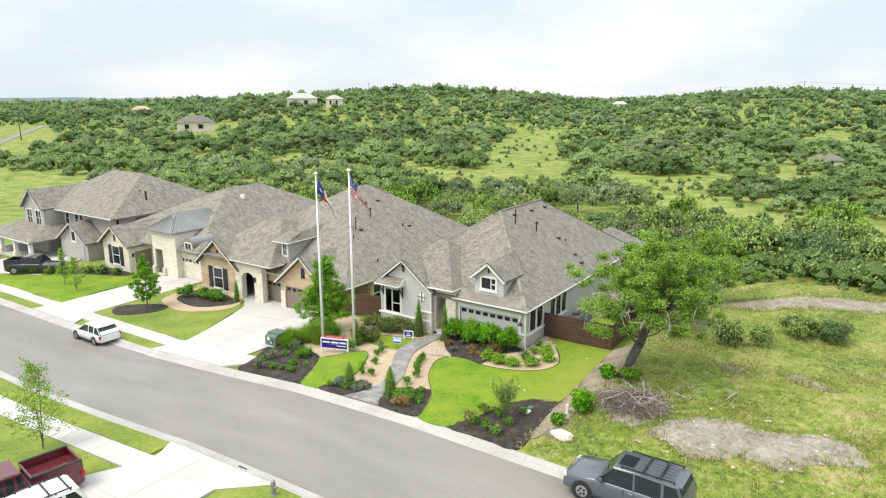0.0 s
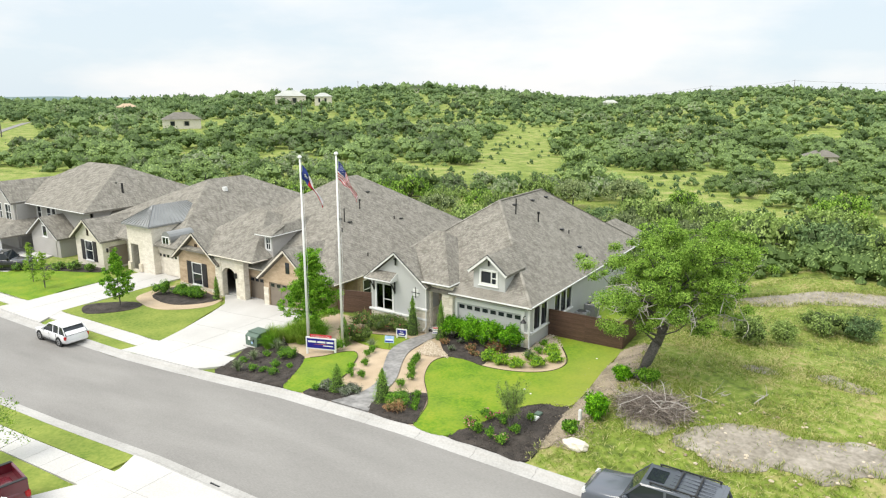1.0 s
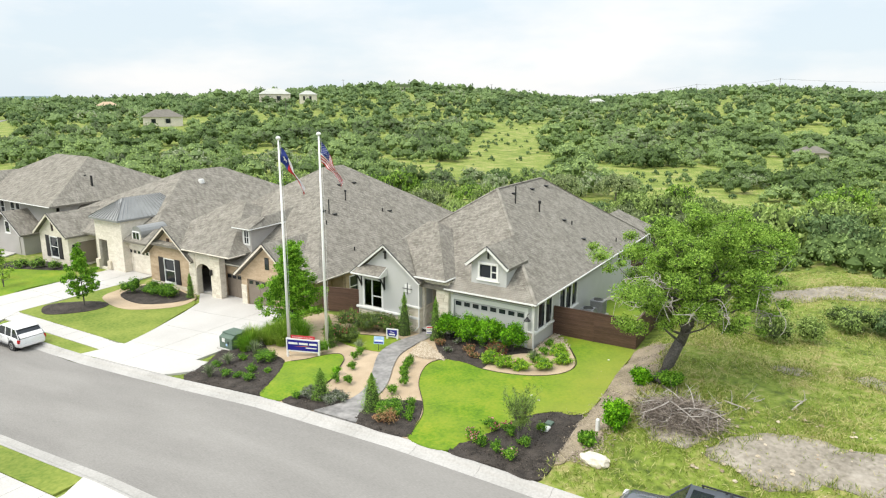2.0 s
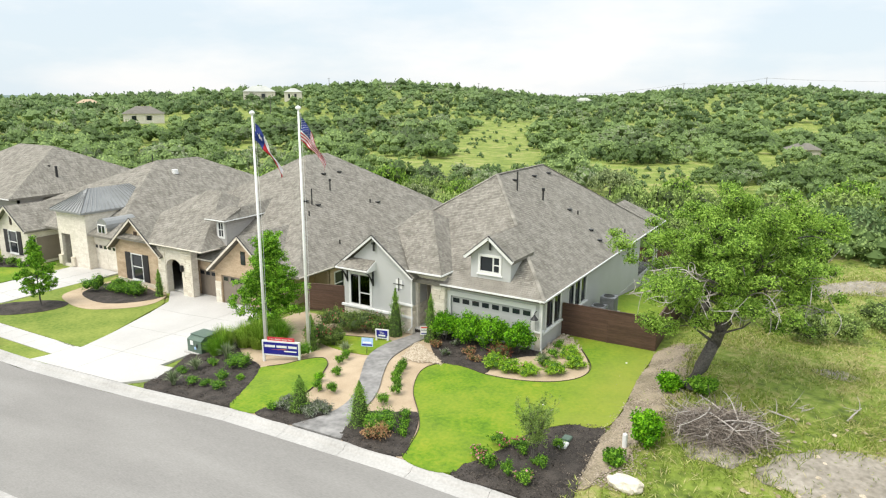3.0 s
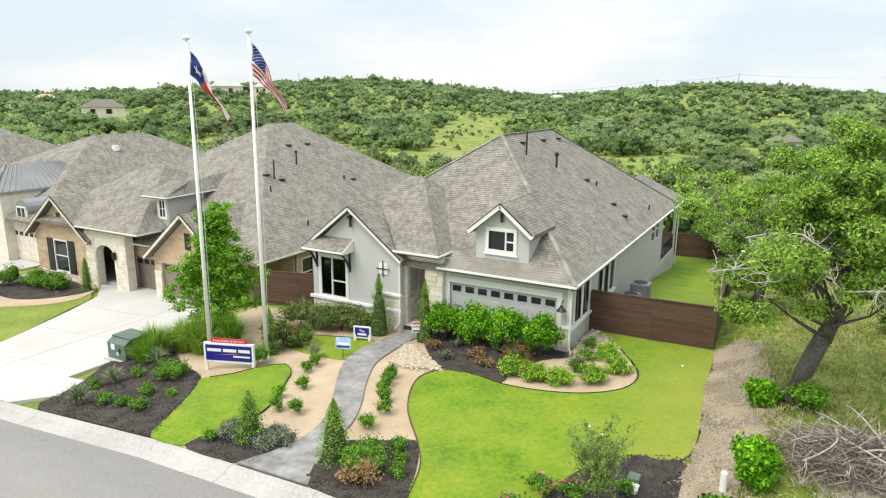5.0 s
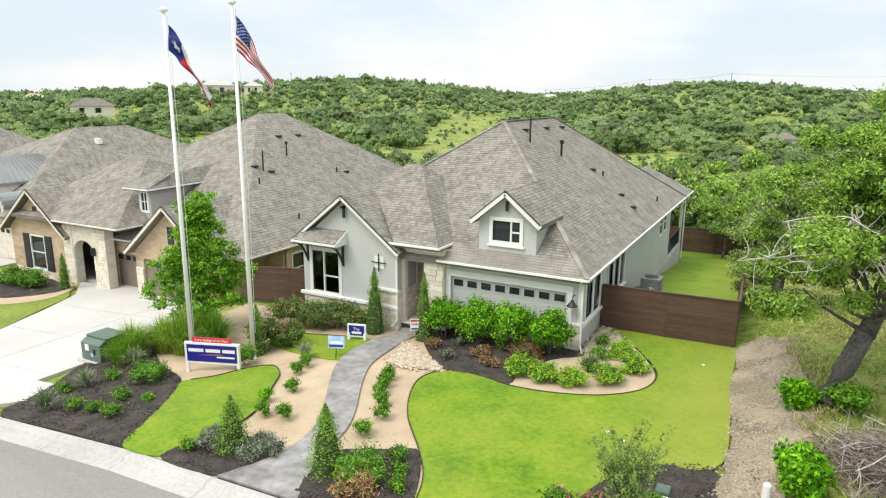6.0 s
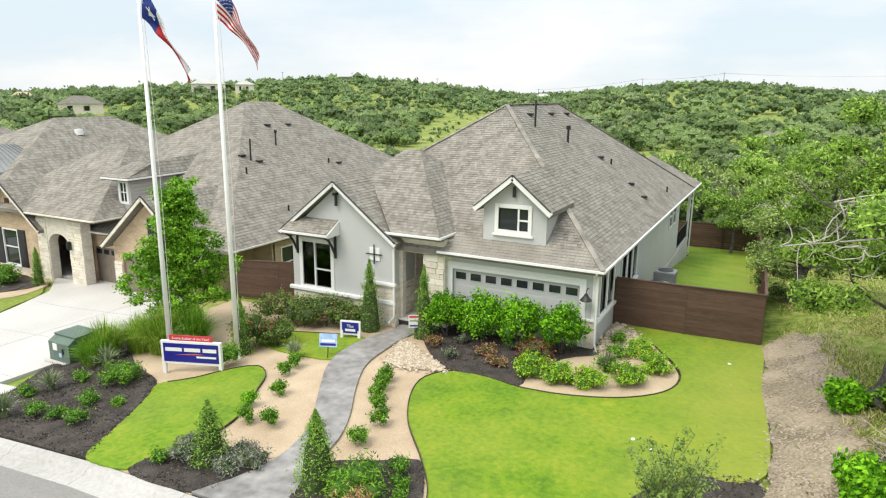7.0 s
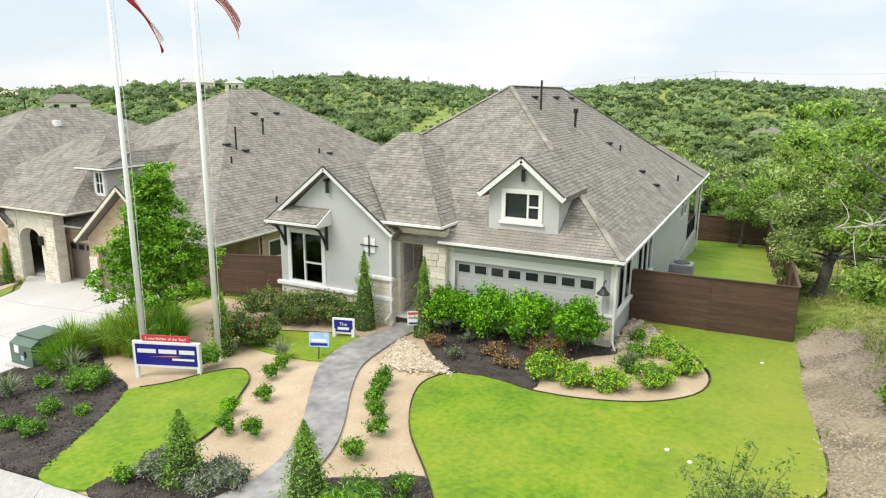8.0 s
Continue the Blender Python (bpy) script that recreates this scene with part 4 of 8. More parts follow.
part("gable_wall", prism(bmesh.new(), [(-71.5, 2.05), (-66.6, 2.05), (-69.05, 3.85)], "y", 39.0, 39.25), cream, cream_house)
part("louvre", B(-69.2, -68.9, 38.95, 39.02, 2.3, 3.1), dark_wood, cream_house)
window(cream_house, "x", -69.7, -68.4, -0.2, 1.7, 39.0, -1, rows=((0.75, -69.7, -68.4),), trim=0.08)
shutter(cream_house, -70.45, -69.8, -0.3, 1.8, 39.0); shutter(cream_house, -68.3, -67.65, -0.3, 1.8, 39.0)
part("wall", B(-66.8, -66.6, 39.25, 47, -1.4, 2.05), cream, cream_house)
part("garage_door", B(-66.6, -66.56, 39.7, 41.6, -0.8, 1.3), taupe, cream_house)
part("lantern", B(-66.6, -66.4, 39.35, 39.5, 0.8, 1.2, bevel=0.02), black_metal, cream_house)
part("wall", B(-66.6, -64.3, 41.6, 41.8, -1.4, 2.2), cream, cream_house)
part("wall", wall_cells("x", -64.3, -60.2, -1.4, 3.95, 40.4, 40.65, [(-63.9, -62.6, -0.75, 1.9)]), cream, cream_house, "tall cream stone entry wall with a deep opening")
part("front_door", B(-63.9, -62.6, 41.6, 41.7, -0.75, 1.9), black_metal, cream_house)
part("wall", B(-60.4, -60.2, 40.65, 47, -1.4, 3.95), cream, cream_house)
part("wall", B(-64.3, -64.1, 40.65, 47, -1.4, 3.95), cream, cream_house)
for x in (-64.15, -62.35):
    part("column_base", B(x - 0.25, x + 0.25, 40.2, 40.42, -0.8, 0.0, bevel=0.02), limestone, cream_house)
part("wall", wall_cells("x", -61.4, -56.9, -1.4, 2.15, 41.0, 41.25, [(-61.0, -57.4, -0.85, 1.35)]), cream, cream_house)
garage_door(cream_house, -61.0, -57.4, -0.8, 1.35, 41.12, cream, panes=6)
part("wall", B(-57.1, -56.9, 41.2, 66, -1.4, 2.15), cream, cream_house)
part("wall", B(-74.3, -74.1, 42.2, 65, -1.6, 2.15), cream, cream_house)
part("wall", B(-74.2, -71.2, 42.2, 42.4, -1.6, 2.15), cream, cream_house)
for a, b in (((-69.05, 38.55, 3.92), (-71.85, 38.55, 1.9)), ((-69.05, 38.55, 3.92), (-66.25, 38.55, 1.9))):
    rake(cream_house, a, b, cream, h=0.2)
part("eyebrow_dormer", tube(bmesh.new(), [(-58.7, 40.9, 2.85), (-58.7, 43.6, 2.85)], [0.72, 0.72], 16), seam_metal, cream_house)
part("dormer_wall", B(-59.35, -58.05, 40.85, 43, 2.0, 2.85), cream, cream_house)
window(cream_house, "x", -59.15, -58.25, 2.2, 3.0, 40.85, -1, cols=(-58.7,), trim=0.08, sill=False, proud=True)
vent_pipe(cream_house, -64.1, 50.0, 6.8, 7.8)
bm = tube(bmesh.new(), [(-62.3, 51.0, 6.0), (-62.3, 51.0, 6.42)], [0.32, 0.28], 12)
part("solar_tube", bm, white_paint, cream_house)

# ---- the two-storey house at the far end ----
tall_house = thing("house", (-84, 41, -1.6), "two-storey greige house with a deep columned front porch", "house")
roof_of(tall_house, hip(-93.5, -74.5, 41.0, 58, 3.9, (-86.0, 48.5, -79.5, 48.5, 8.1)), label="upper hip roof of grey shingles", course=0.3)
roof_of(tall_house, gable_planes(-92.6, -87.2, -89.9, 39.4, 44, 44, 46, 4.0, 6.35), name="gable_roof", course=0.3)
roof_of(tall_house, gable_planes(-84.3, -77.7, -80.9, 39.4, 50, 50, 50, 0.9, 3.1), name="garage_roof", course=0.3)
roof_of(tall_house, hip(-97, -84.5, 36.4, 46, 0.75, (-93, 41.0, -88, 41.0, 2.4)), name="porch_roof", course=0.3)
roof_of(tall_house, hip(-80.5, -73.0, 42, 58, 1.6, (-76.6, 46.5, -76.6, 52, 5.2)), name="side_roof", course=0.3)
part("wall", wall_cells("x", -92.4, -87.4, -1.8, 4.1, 39.8, 40.0, [(-91.6, -90.4, 1.9, 3.7), (-89.4, -88.2, 1.9, 3.7)]), greige, tall_house, "greige lap siding wall")
part("gable_wall", prism(bmesh.new(), [(-92.4, 4.1), (-87.4, 4.1), (-89.9, 6.15)], "y", 39.8, 40.0), greige, tall_house)
for a in ((-91.6, -90.4), (-89.4, -88.2)):
    window(tall_house, "x", a[0], a[1], 1.9, 3.7, 39.8, -1, cols=((a[0] + a[1]) / 2,), rows=((2.8, a[0], a[1]),))
part("wall", B(-87.4, -87.2, 40.0, 43, -1.8, 4.1), greige, tall_house)
part("wall", wall_cells("x", -87.4, -75, -1.8, 3.9, 42.0, 42.2, [(-86.6, -85.8, 1.9, 3.6), (-84.4, -83.6, 1.9, 3.6), (-83.3, -82.5, 1.9, 3.6)]), greige, tall_house)
for a in (-86.6, -84.4, -83.3):
    window(tall_house, "x", a, a + 0.8, 1.9, 3.6, 42.0, -1, rows=((2.75, a, a + 0.8),))
part("wall", B(-75.2, -75, 42, 55, -2, 3.9), greige, tall_house)
part("wall", B(-93.2, -93, 41.2, 55, -2.4, 3.9), greige, tall_house)
part("wall", B(-84.0, -78.0, 39.8, 40.0, -1.8, 1.1), greige, tall_house)
part("gable_wall", prism(bmesh.new(), [(-84.0, 1.0), (-78.0, 1.0), (-80.9, 2.95)], "y", 39.8, 40.0), greige, tall_house)
window(tall_house, "x", -81.3, -80.5, 0.9, 2.0, 39.8, -1, proud=True)
part("wall", B(-78.2, -78.0, 40, 50, -1.8, 1.1), greige, tall_house)
part("garage_door", B(-83.3, -78.7, 39.74, 39.8, -1.5, 0.7), greige, tall_house)
for x in (-96.6, -92.6, -89.0, -85.2):
    part("column", B(x - 0.2, x + 0.2, 36.6, 37.0, -1.5, 0.75, bevel=0.03), white_paint, tall_house)
    part("column_base", B(x - 0.32, x + 0.32, 36.48, 37.12, -2.2, -0.9, bevel=0.03), limestone, tall_house)
part("porch_floor", B(-97, -84.5, 36.4, 41, -2.6, -1.4), concrete, tall_house)
rake(tall_house, (-89.9, 39.36, 6.27), (-92.65, 39.36, 3.92)); rake(tall_house, (-89.9, 39.36, 6.27), (-87.15, 39.36, 3.92))
rake(tall_house, (-80.9, 39.36, 3.02), (-84.35, 39.36, 0.82)); rake(tall_house, (-80.9, 39.36, 3.02), (-77.65, 39.36, 0.82))
gutter(tall_house, (-97, 36.35, 0.7), (-84.5, 36.35, 0.7)); gutter(tall_house, (-87.2, 40.95, 3.85), (-74.5, 40.95, 3.85))
for x in (-77.4, -76.2):
    vent_pipe(tall_house, x, 46.6, 4.0, 6.4, 0.12)
tall_house.location.x += 1.5
far_roof = thing("garden_shed", (-132, 72, -4), "grey metal-roofed shed behind the houses", "shed")
roof_of(far_roof, hip(-139, -125, 68, 76, -1.6, (-137, 72, -127, 72, 0.5)), shingled=False, mat=seam_metal)
part("wall", B(-138.5, -125.5, 68.5, 75.5, -7, -1.5), greige, far_roof)

# ---- fences ----
def board_fence(name, a, b, h, label, drop=None, board=0.145, posts=True):
    """A fence of horizontal boards on posts, following the ground in steps of one panel."""
    a, b = Vector(a), Vector(b)
    d = (b - a)
    n = max(1, round(d.length / 2.4))
    f = thing(name, (a.x, a.y, lv(a.x, a.y)), label, "fence")
    u = d.normalized()
    for k in range(n):
        p, q = a + d * (k / n), a + d * ((k + 1) / n)
        zp = lv(p.x, p.y) if drop is None else a.z + (b.z - a.z) * k / n
        zq = lv(q.x, q.y) if drop is None else a.z + (b.z - a.z) * (k + 1) / n
        for r in range(int(h / board)):
            bm = bmesh.new()
            g = random.uniform(-0.004, 0.004)
            off = u.cross(Vector((0, 0, 1))) * g
            beam(bm, Vector((p.x, p.y, zp + 0.05 + (r + 0.5) * board)) + off + u * 0.004, Vector((q.x, q.y, zq + 0.05 + (r + 0.5) * board)) + off - u * 0.004, 0.025, board - 0.007)
            part("board", bm, fence_mat, f)
        bm = bmesh.new()
        beam(bm, (p.x, p.y, zp + 0.05 + int(h / board) * board + 0.014), (q.x, q.y, zq + 0.05 + int(h / board) * board + 0.014), 0.09, 0.03)
        part("cap_rail", bm, fence_mat, f)
        bm = bmesh.new()
        o = u.cross(Vector((0, 0, 1))) * -0.06
        beam(bm, Vector((p.x, p.y, zp - 0.1)) + o, Vector((p.x, p.y, zp + int(h / board) * board)) + o, 0.08, 0.08, u)
        part("post", bm, fence_mat, f)
    return f


board_fence("fence", (-19.35, 42.0, 0), (-14.4, 42.05, 0), 1.78, "dark brown horizontal board fence beside the grey house")
board_fence("fence", (-14.4, 42.1, 0), (-15.4, 67.5, 0), 1.78, "dark brown horizontal board fence along the back yard")
board_fence("fence", (-15.4, 67.5, 0), (-36, 67.5, 0), 1.78, "dark brown board fence closing the back yard")
board_fence("fence", (-36.3, 40.3, 0), (-31.4, 40.3, 0), 1.75, "dark brown board fence between two houses")

# ---- front gardens ----
patch("gravel_garden", [(-33.3, 31.3), (-31, 30), (-29, 28), (-27.5, 27.15), (-19.0, 27.15), (-19.0, 38.35), (-26.6, 38.35), (-36.2, 39.9), (-36.2, 33.5)], 0.02, granite, "tan decomposed granite garden ground", category="gravel")
patch("mulch_bed", spline([(-34.4, 27.2), (-31, 27.18), (-28.4, 27.18), (-28.8, 27.8), (-29.3, 28.7), (-29.9, 29.8), (-30.6, 30.9), (-31.3, 31.5), (-33.1, 32.2), (-36.3, 34.0), (-36.2, 31.2), (-35.3, 29.6), (-34.9, 28.4)], 0.4), 0.05, mulch, "dark mulch bed along the kerb and drive", category="mulch bed", rough=0.05, step=0.5)
patch("lawn", spline([(-28.5, 27.18), (-27.1, 27.18), (-26.75, 27.8), (-26.6, 28.7), (-26.5, 29.7), (-26.8, 30.8), (-27.4, 31.9), (-27.9, 32.8), (-28.7, 33.35), (-29.4, 32.9), (-30.0, 31.9), (-30.8, 31.2), (-30.4, 30.6), (-29.8, 29.6), (-29.2, 28.4)], 0.3), 0.06, lawn_mat, "curved patch of bright mown lawn", category="lawn")
patch("mulch_bed", spline([(-27.0, 27.2), (-24.9, 27.18), (-24.4, 27.8), (-24.25, 28.8), (-24.6, 29.1), (-25.5, 28.8), (-26.6, 28.5)], 0.3), 0.055, mulch, "small dark mulch bed between lawn and path", category="mulch bed", rough=0.05, step=0.5)
path_left = [(-24.9, 27.15), (-24.3, 28.4), (-24.2, 29.5), (-24.6, 30.8), (-25.5, 32.3), (-26.5, 34.0), (-26.9, 35.2), (-26.9, 36.6), (-26.5, 38.0), (-26.45, 38.7)]
path_right = [(-25.45, 38.7), (-25.6, 37.6), (-25.65, 36.4), (-25.5, 34.8), (-24.8, 33.2), (-23.9, 31.6), (-23.4, 30.4), (-23.2, 29.2), (-22.9, 28.2), (-22.4, 27.15)]
patch("garden_path", spline(path_left, 0.4, False) + [path_left[-1]] + spline(path_right, 0.4, False) + [path_right[-1]], 0.085, stamped, "winding grey stamped concrete garden path", category="path", step=0.8)
patch("mulch_bed", spline([(-22.5, 27.2), (-19.75, 27.2), (-20.1, 28.6), (-20.6, 29.7), (-21.1, 30.4), (-22.0, 29.95), (-23.05, 29.4), (-22.95, 28.4)], 0.3), 0.055, mulch, "dark mulch bed beside the path", category="mulch bed", rough=0.05, step=0.5)
big_lawn = [(-19.65, 27.2), (-20.2, 29.1), (-21.05, 30.4), (-22.35, 32.0), (-23.15, 33.6), (-23.3, 34.7), (-22.7, 35.45), (-21.5, 35.4), (-20.4, 35.1), (-19.15, 35.2), (-17.7, 35.75), (-16.7, 36.7), (-16.4, 37.8), (-16.7, 38.9), (-17.8, 40.6), (-18.9, 41.8), (-16.5, 41.95), (-14.5, 41.95), (-14.2, 38), (-13.95, 33.2), (-15.4, 32.6), (-16.4, 31.2), (-16.9, 29.4), (-17.7, 27.2)]
patch("lawn", spline(big_lawn, 0.35), 0.06, lawn_mat, "wide curving bright green front lawn", category="lawn")
patch("mulch_bed", spline([(-17.65, 27.2), (-16.9, 29.4), (-16.4, 31.2), (-15.4, 32.55), (-14.1, 32.95), (-13.85, 30.5), (-13.7, 27.25), (-15.6, 27.2)], 0.35), 0.05, mulch, "dark mulch bed at the lawn's street corner", category="mulch bed", rough=0.05, step=0.5)
patch("mulch_bed", spline([(-25.45, 38.6), (-25.2, 37.9), (-24.2, 36.6), (-23.0, 35.5), (-21.5, 35.42), (-20.45, 35.15), (-20.5, 36.2), (-19.9, 37.7), (-19.0, 38.6), (-19.1, 39.05), (-22, 39.1), (-25, 39.1)], 0.35), 0.055, mulch, "dark mulch bed before the garage wall", category="mulch bed", rough=0.05, step=0.5)
patch("gravel_garden", spline([(-20.45, 35.14), (-19.15, 35.24), (-17.75, 35.8), (-16.75, 36.72), (-16.45, 37.8), (-16.8, 38.9), (-17.8, 40.5), (-18.9, 41.7), (-19.3, 41.8), (-19.3, 39.0), (-19.9, 37.8), (-20.5, 36.3)], 0.35), 0.058, granite, "tan gravel of the curved flower bed", category="gravel")
patch("lawn", spline([(-30.9, 36.5), (-28.8, 36.75), (-26.95, 36.9), (-26.85, 35.6), (-26.8, 34.7), (-28.2, 34.6), (-29.6, 34.9), (-30.9, 35.5)], 0.4), 0.06, lawn_mat, "small strip of lawn by the flower bed", category="lawn")
patch("lawn", [(-19.3, 42.2), (-14.55, 42.2), (-15.5, 67.3), (-36, 67.3), (-36, 63), (-19.3, 63)], 0.05, lawn_mat, "green fenced back yard lawn", category="lawn")
def ragged(pts, step, amount):
    return [(x + amount * noise.noise((x * 1.1, y * 1.1, 1)), y + amount * noise.noise((x * 1.1, y * 1.1, 5))) for x, y in spline(pts, step)]


patch("gravel_strip", ragged([(-13.7, 28.5), (-13.9, 31), (-13.95, 35), (-14.3, 41.5), (-13.2, 43), (-12.4, 40), (-11.9, 37.5), (-12.2, 33.5), (-12.7, 30.5)], 0.3, 0.35), 0.045, lot_dirt, "strip of brown gravelly soil along the lot edge", category="gravel", rough=0.05, step=0.5)

# neighbours' drives and lawns
patch("driveway", [(-36.0, 27.12), (-34.7, 28.2), (-36.3, 29.4), (-36.2, 31.5), (-37.0, 34.5), (-37.6, 39.4), (-43.6, 39.4), (-43.6, 40.2), (-48.9, 39.6), (-46.7, 37.8), (-45.6, 35.5), (-44.2, 32.0), (-43.4, 29.6), (-44.2, 27.12)], 0.06, concrete, "broad pale concrete driveway flaring to the street", category="driveway")
patch("lawn", spline([(-43.5, 29.6), (-44.4, 32.3), (-45.8, 35.4), (-46.9, 37.6), (-50, 38.8), (-54.6, 39.2), (-57.0, 39.0), (-57.0, 36), (-56.6, 32), (-56.9, 29.6), (-52, 29.55), (-47, 29.55)], 0.8), 0.05, lawn_dry, "mown lawn of the brick house", category="lawn")
patch("driveway", [(-62.4, 27.12), (-55.2, 27.12), (-56.7, 29.6), (-57.1, 41.0), (-61.4, 41.2), (-62.6, 41.0), (-62.0, 29.6)], 0.065, concrete, "pale concrete driveway", category="driveway")
patch("lawn", spline([(-62.2, 29.6), (-62.7, 33), (-62.8, 37), (-66, 38.6), (-71, 38.8), (-75, 36), (-77, 33), (-80, 29.65), (-72, 29.55)], 0.8), 0.05, lawn_mat, "mown lawn of the cream house", category="lawn")
patch("driveway", [(-96.5, 27.12), (-85.6, 27.12), (-86, 29.6), (-74.5, 33.4), (-76.5, 36.6), (-78.2, 39.7), (-83.8, 39.7), (-88, 34), (-94, 30)], 0.065, concrete, "pale concrete driveway", category="driveway")
patch("lawn", [(-96, 30), (-120, 30), (-120, 44), (-97, 44), (-97, 36), (-89, 35.5)], 0.05, lawn_mat, "green lawn beside the far house", category="lawn")
patch("mulch_bed", spline([(-56.4, 31.5), (-54.2, 30.2), (-52.2, 32.2), (-52.4, 34.0), (-54.4, 33.8)], 0.5), 0.08, mulch, "round dark mulch bed under a young tree", category="mulch bed", rough=0.05)
patch("gravel_garden", spline([(-55.2, 35.5), (-53, 34.2), (-50, 34.0), (-47.6, 35.8), (-47.4, 37.6), (-49.2, 39.2), (-55, 39.3)], 0.5), 0.075, granite, "pebble border round a shrub bed", category="gravel")
patch("mulch_bed", spline([(-54.4, 36.4), (-52.5, 35.4), (-50, 35.4), (-48.3, 37.0), (-48.6, 38.6), (-54.4, 39.2)], 0.5), 0.10, mulch, "dark mulch shrub bed by the brick wall", category="mulch bed", rough=0.05)
patch("mulch_bed", spline([(-75, 34.6), (-70, 36.2), (-66.0, 38.0), (-66, 38.9), (-71.4, 38.9), (-75, 36.6)], 0.6), 0.08, mulch, "dark mulch bed along a cream wall", category="mulch bed", rough=0.05)
# bare ground on the open lot
patch("bare_ground", ragged([(-4.2, 42.0), (-3.2, 42.6), (-1.8, 42.2), (-1.2, 41.2), (-2.6, 40.9)], 0.25, 0.35), 0.03, dirt, "small patch of bare pale soil", category="bare ground", rough=0.05, step=0.5)
patch("bare_ground", ragged([(-7.6, 41.4), (-6.4, 42.0), (-5.6, 41.4), (-6.6, 40.8)], 0.25, 0.3), 0.03, dirt, "small patch of bare pale soil", category="bare ground", rough=0.05, step=0.5)
patch("bare_ground", ragged([(0.2, 46.0), (1.4, 46.8), (2.6, 46.2), (1.8, 45.2)], 0.25, 0.35), 0.03, dirt, "small patch of bare pale soil", category="bare ground", rough=0.05, step=0.5)
patch("bare_ground", ragged([(-11.6, 32.4), (-10.6, 35.2), (-9.2, 35.3), (-8.6, 33.2), (-9.8, 31.7)], 0.3, 0.4), 0.025, dirt, "bare brown soil under a brush pile", category="bare ground", rough=0.05, step=0.5)
patch("bare_ground", ragged([(-8.6, 32.0), (-7.4, 33.6), (-5.2, 34.4), (-3.4, 34.3), (-1.6, 35.2), (0.2, 34.8), (0.6, 33.4), (-1.2, 32.9), (-2.6, 31.4), (-4.4, 31.6), (-6.2, 30.7), (-7.6, 31.2)], 0.3, 0.45), 0.03, dirt, "patch of bare pale caliche in the grass", category="bare ground", rough=0.06, step=0.5)
patch("bare_ground", ragged([(-11.5, 60.5), (-7.0, 62.2), (-2, 64.5), (6, 66), (14, 65), (14, 62.5), (4, 62.0), (-3, 60.2), (-8, 57.6)], 0.6, 0.7), 0.03, dirt, "pale worn track across the open lot", category="bare ground", rough=0.06)


# ---- plants ----
def leaf_material(name, dark, mid, light, island=0.9, coarse=0.7, tone=0.0, spec=0.2):
    return material(name, dark, light, 0.65, coarse, 5.0, 0, island=island, objects=0.25, mid=mid, spec=spec, through_light=0.3, tone=tone)


leaf_oak = leaf_material("oak_leaves", (0.075, 0.15, 0.02), (0.205, 0.36, 0.048), (0.38, 0.56, 0.098))
leaf_wood = leaf_material("woodland_leaves", (0.125, 0.185, 0.048), (0.275, 0.385, 0.1), (0.43, 0.55, 0.175), coarse=0.05)
leaf_juniper = leaf_material("juniper_leaves", (0.075, 0.133, 0.051), (0.141, 0.222, 0.085), (0.232, 0.333, 0.130), coarse=0.05)
leaf_grey = leaf_material("grey_scrub_leaves", (0.15, 0.19, 0.085), (0.265, 0.325, 0.14), (0.385, 0.45, 0.215), coarse=0.05)
leaf_bright = leaf_material("bright_shrub_leaves", (0.05, 0.165, 0.004), (0.135, 0.38, 0.008), (0.3, 0.62, 0.025))
leaf_lime = leaf_material("lime_leaves", (0.13, 0.26, 0.012), (0.27, 0.48, 0.025), (0.45, 0.65, 0.07))
leaf_young = leaf_material("young_tree_leaves", (0.045, 0.13, 0.01), (0.125, 0.29, 0.02), (0.26, 0.48, 0.045))
leaf_light = leaf_material("light_willow_leaves", (0.120, 0.228, 0.022), (0.252, 0.408, 0.043), (0.432, 0.600, 0.097))
leaf_cypress = leaf_material("cypress_leaves", (0.085, 0.180, 0.025), (0.170, 0.320, 0.045), (0.290, 0.470, 0.076))
leaf_sage = leaf_material("grey_sage_leaves", (0.12, 0.132, 0.105), (0.23, 0.25, 0.195), (0.37, 0.39, 0.3))
leaf_red = leaf_material("red_barberry_leaves", (0.090, 0.022, 0.016), (0.255, 0.075, 0.047), (0.495, 0.210, 0.108))
leaf_rust = leaf_material("rusty_shrub_leaves", (0.182, 0.078, 0.035), (0.390, 0.195, 0.094), (0.585, 0.390, 0.199))
leaf_tree = leaf_material("shade_tree_leaves", (0.06, 0.165, 0.01), (0.155, 0.36, 0.02), (0.3, 0.54, 0.048))
leaf_rose = leaf_material("rose_leaves", (0.065, 0.115, 0.022), (0.145, 0.225, 0.045), (0.270, 0.360, 0.095))
leaf_olive = leaf_material("olive_leaves", (0.07, 0.12, 0.025), (0.16, 0.25, 0.055), (0.28, 0.39, 0.1))
petal_pink = leaf_material("pink_petals", (0.45, 0.10, 0.14), (0.65, 0.22, 0.27), (0.80, 0.50, 0.50))
petal_red = leaf_material("red_petals", (0.42, 0.05, 0.07), (0.62, 0.14, 0.16), (0.78, 0.38, 0.36))
blade_green = leaf_material("grass_blades", (0.12, 0.18, 0.02), (0.285, 0.375, 0.052), (0.56, 0.54, 0.23))
blade_straw = leaf_material("straw_blades", (0.24, 0.21, 0.07), (0.44, 0.38, 0.16), (0.66, 0.58, 0.33))
blade_agave = leaf_material("strap_leaves", (0.13, 0.18, 0.085), (0.24, 0.3, 0.15), (0.4, 0.45, 0.27))
wood_far = leaf_material("wood_far_leaves", (0.12, 0.185, 0.06), (0.228, 0.332, 0.106), (0.345, 0.455, 0.165), island=0.22, coarse=0.02, tone=0.85, spec=0.08)
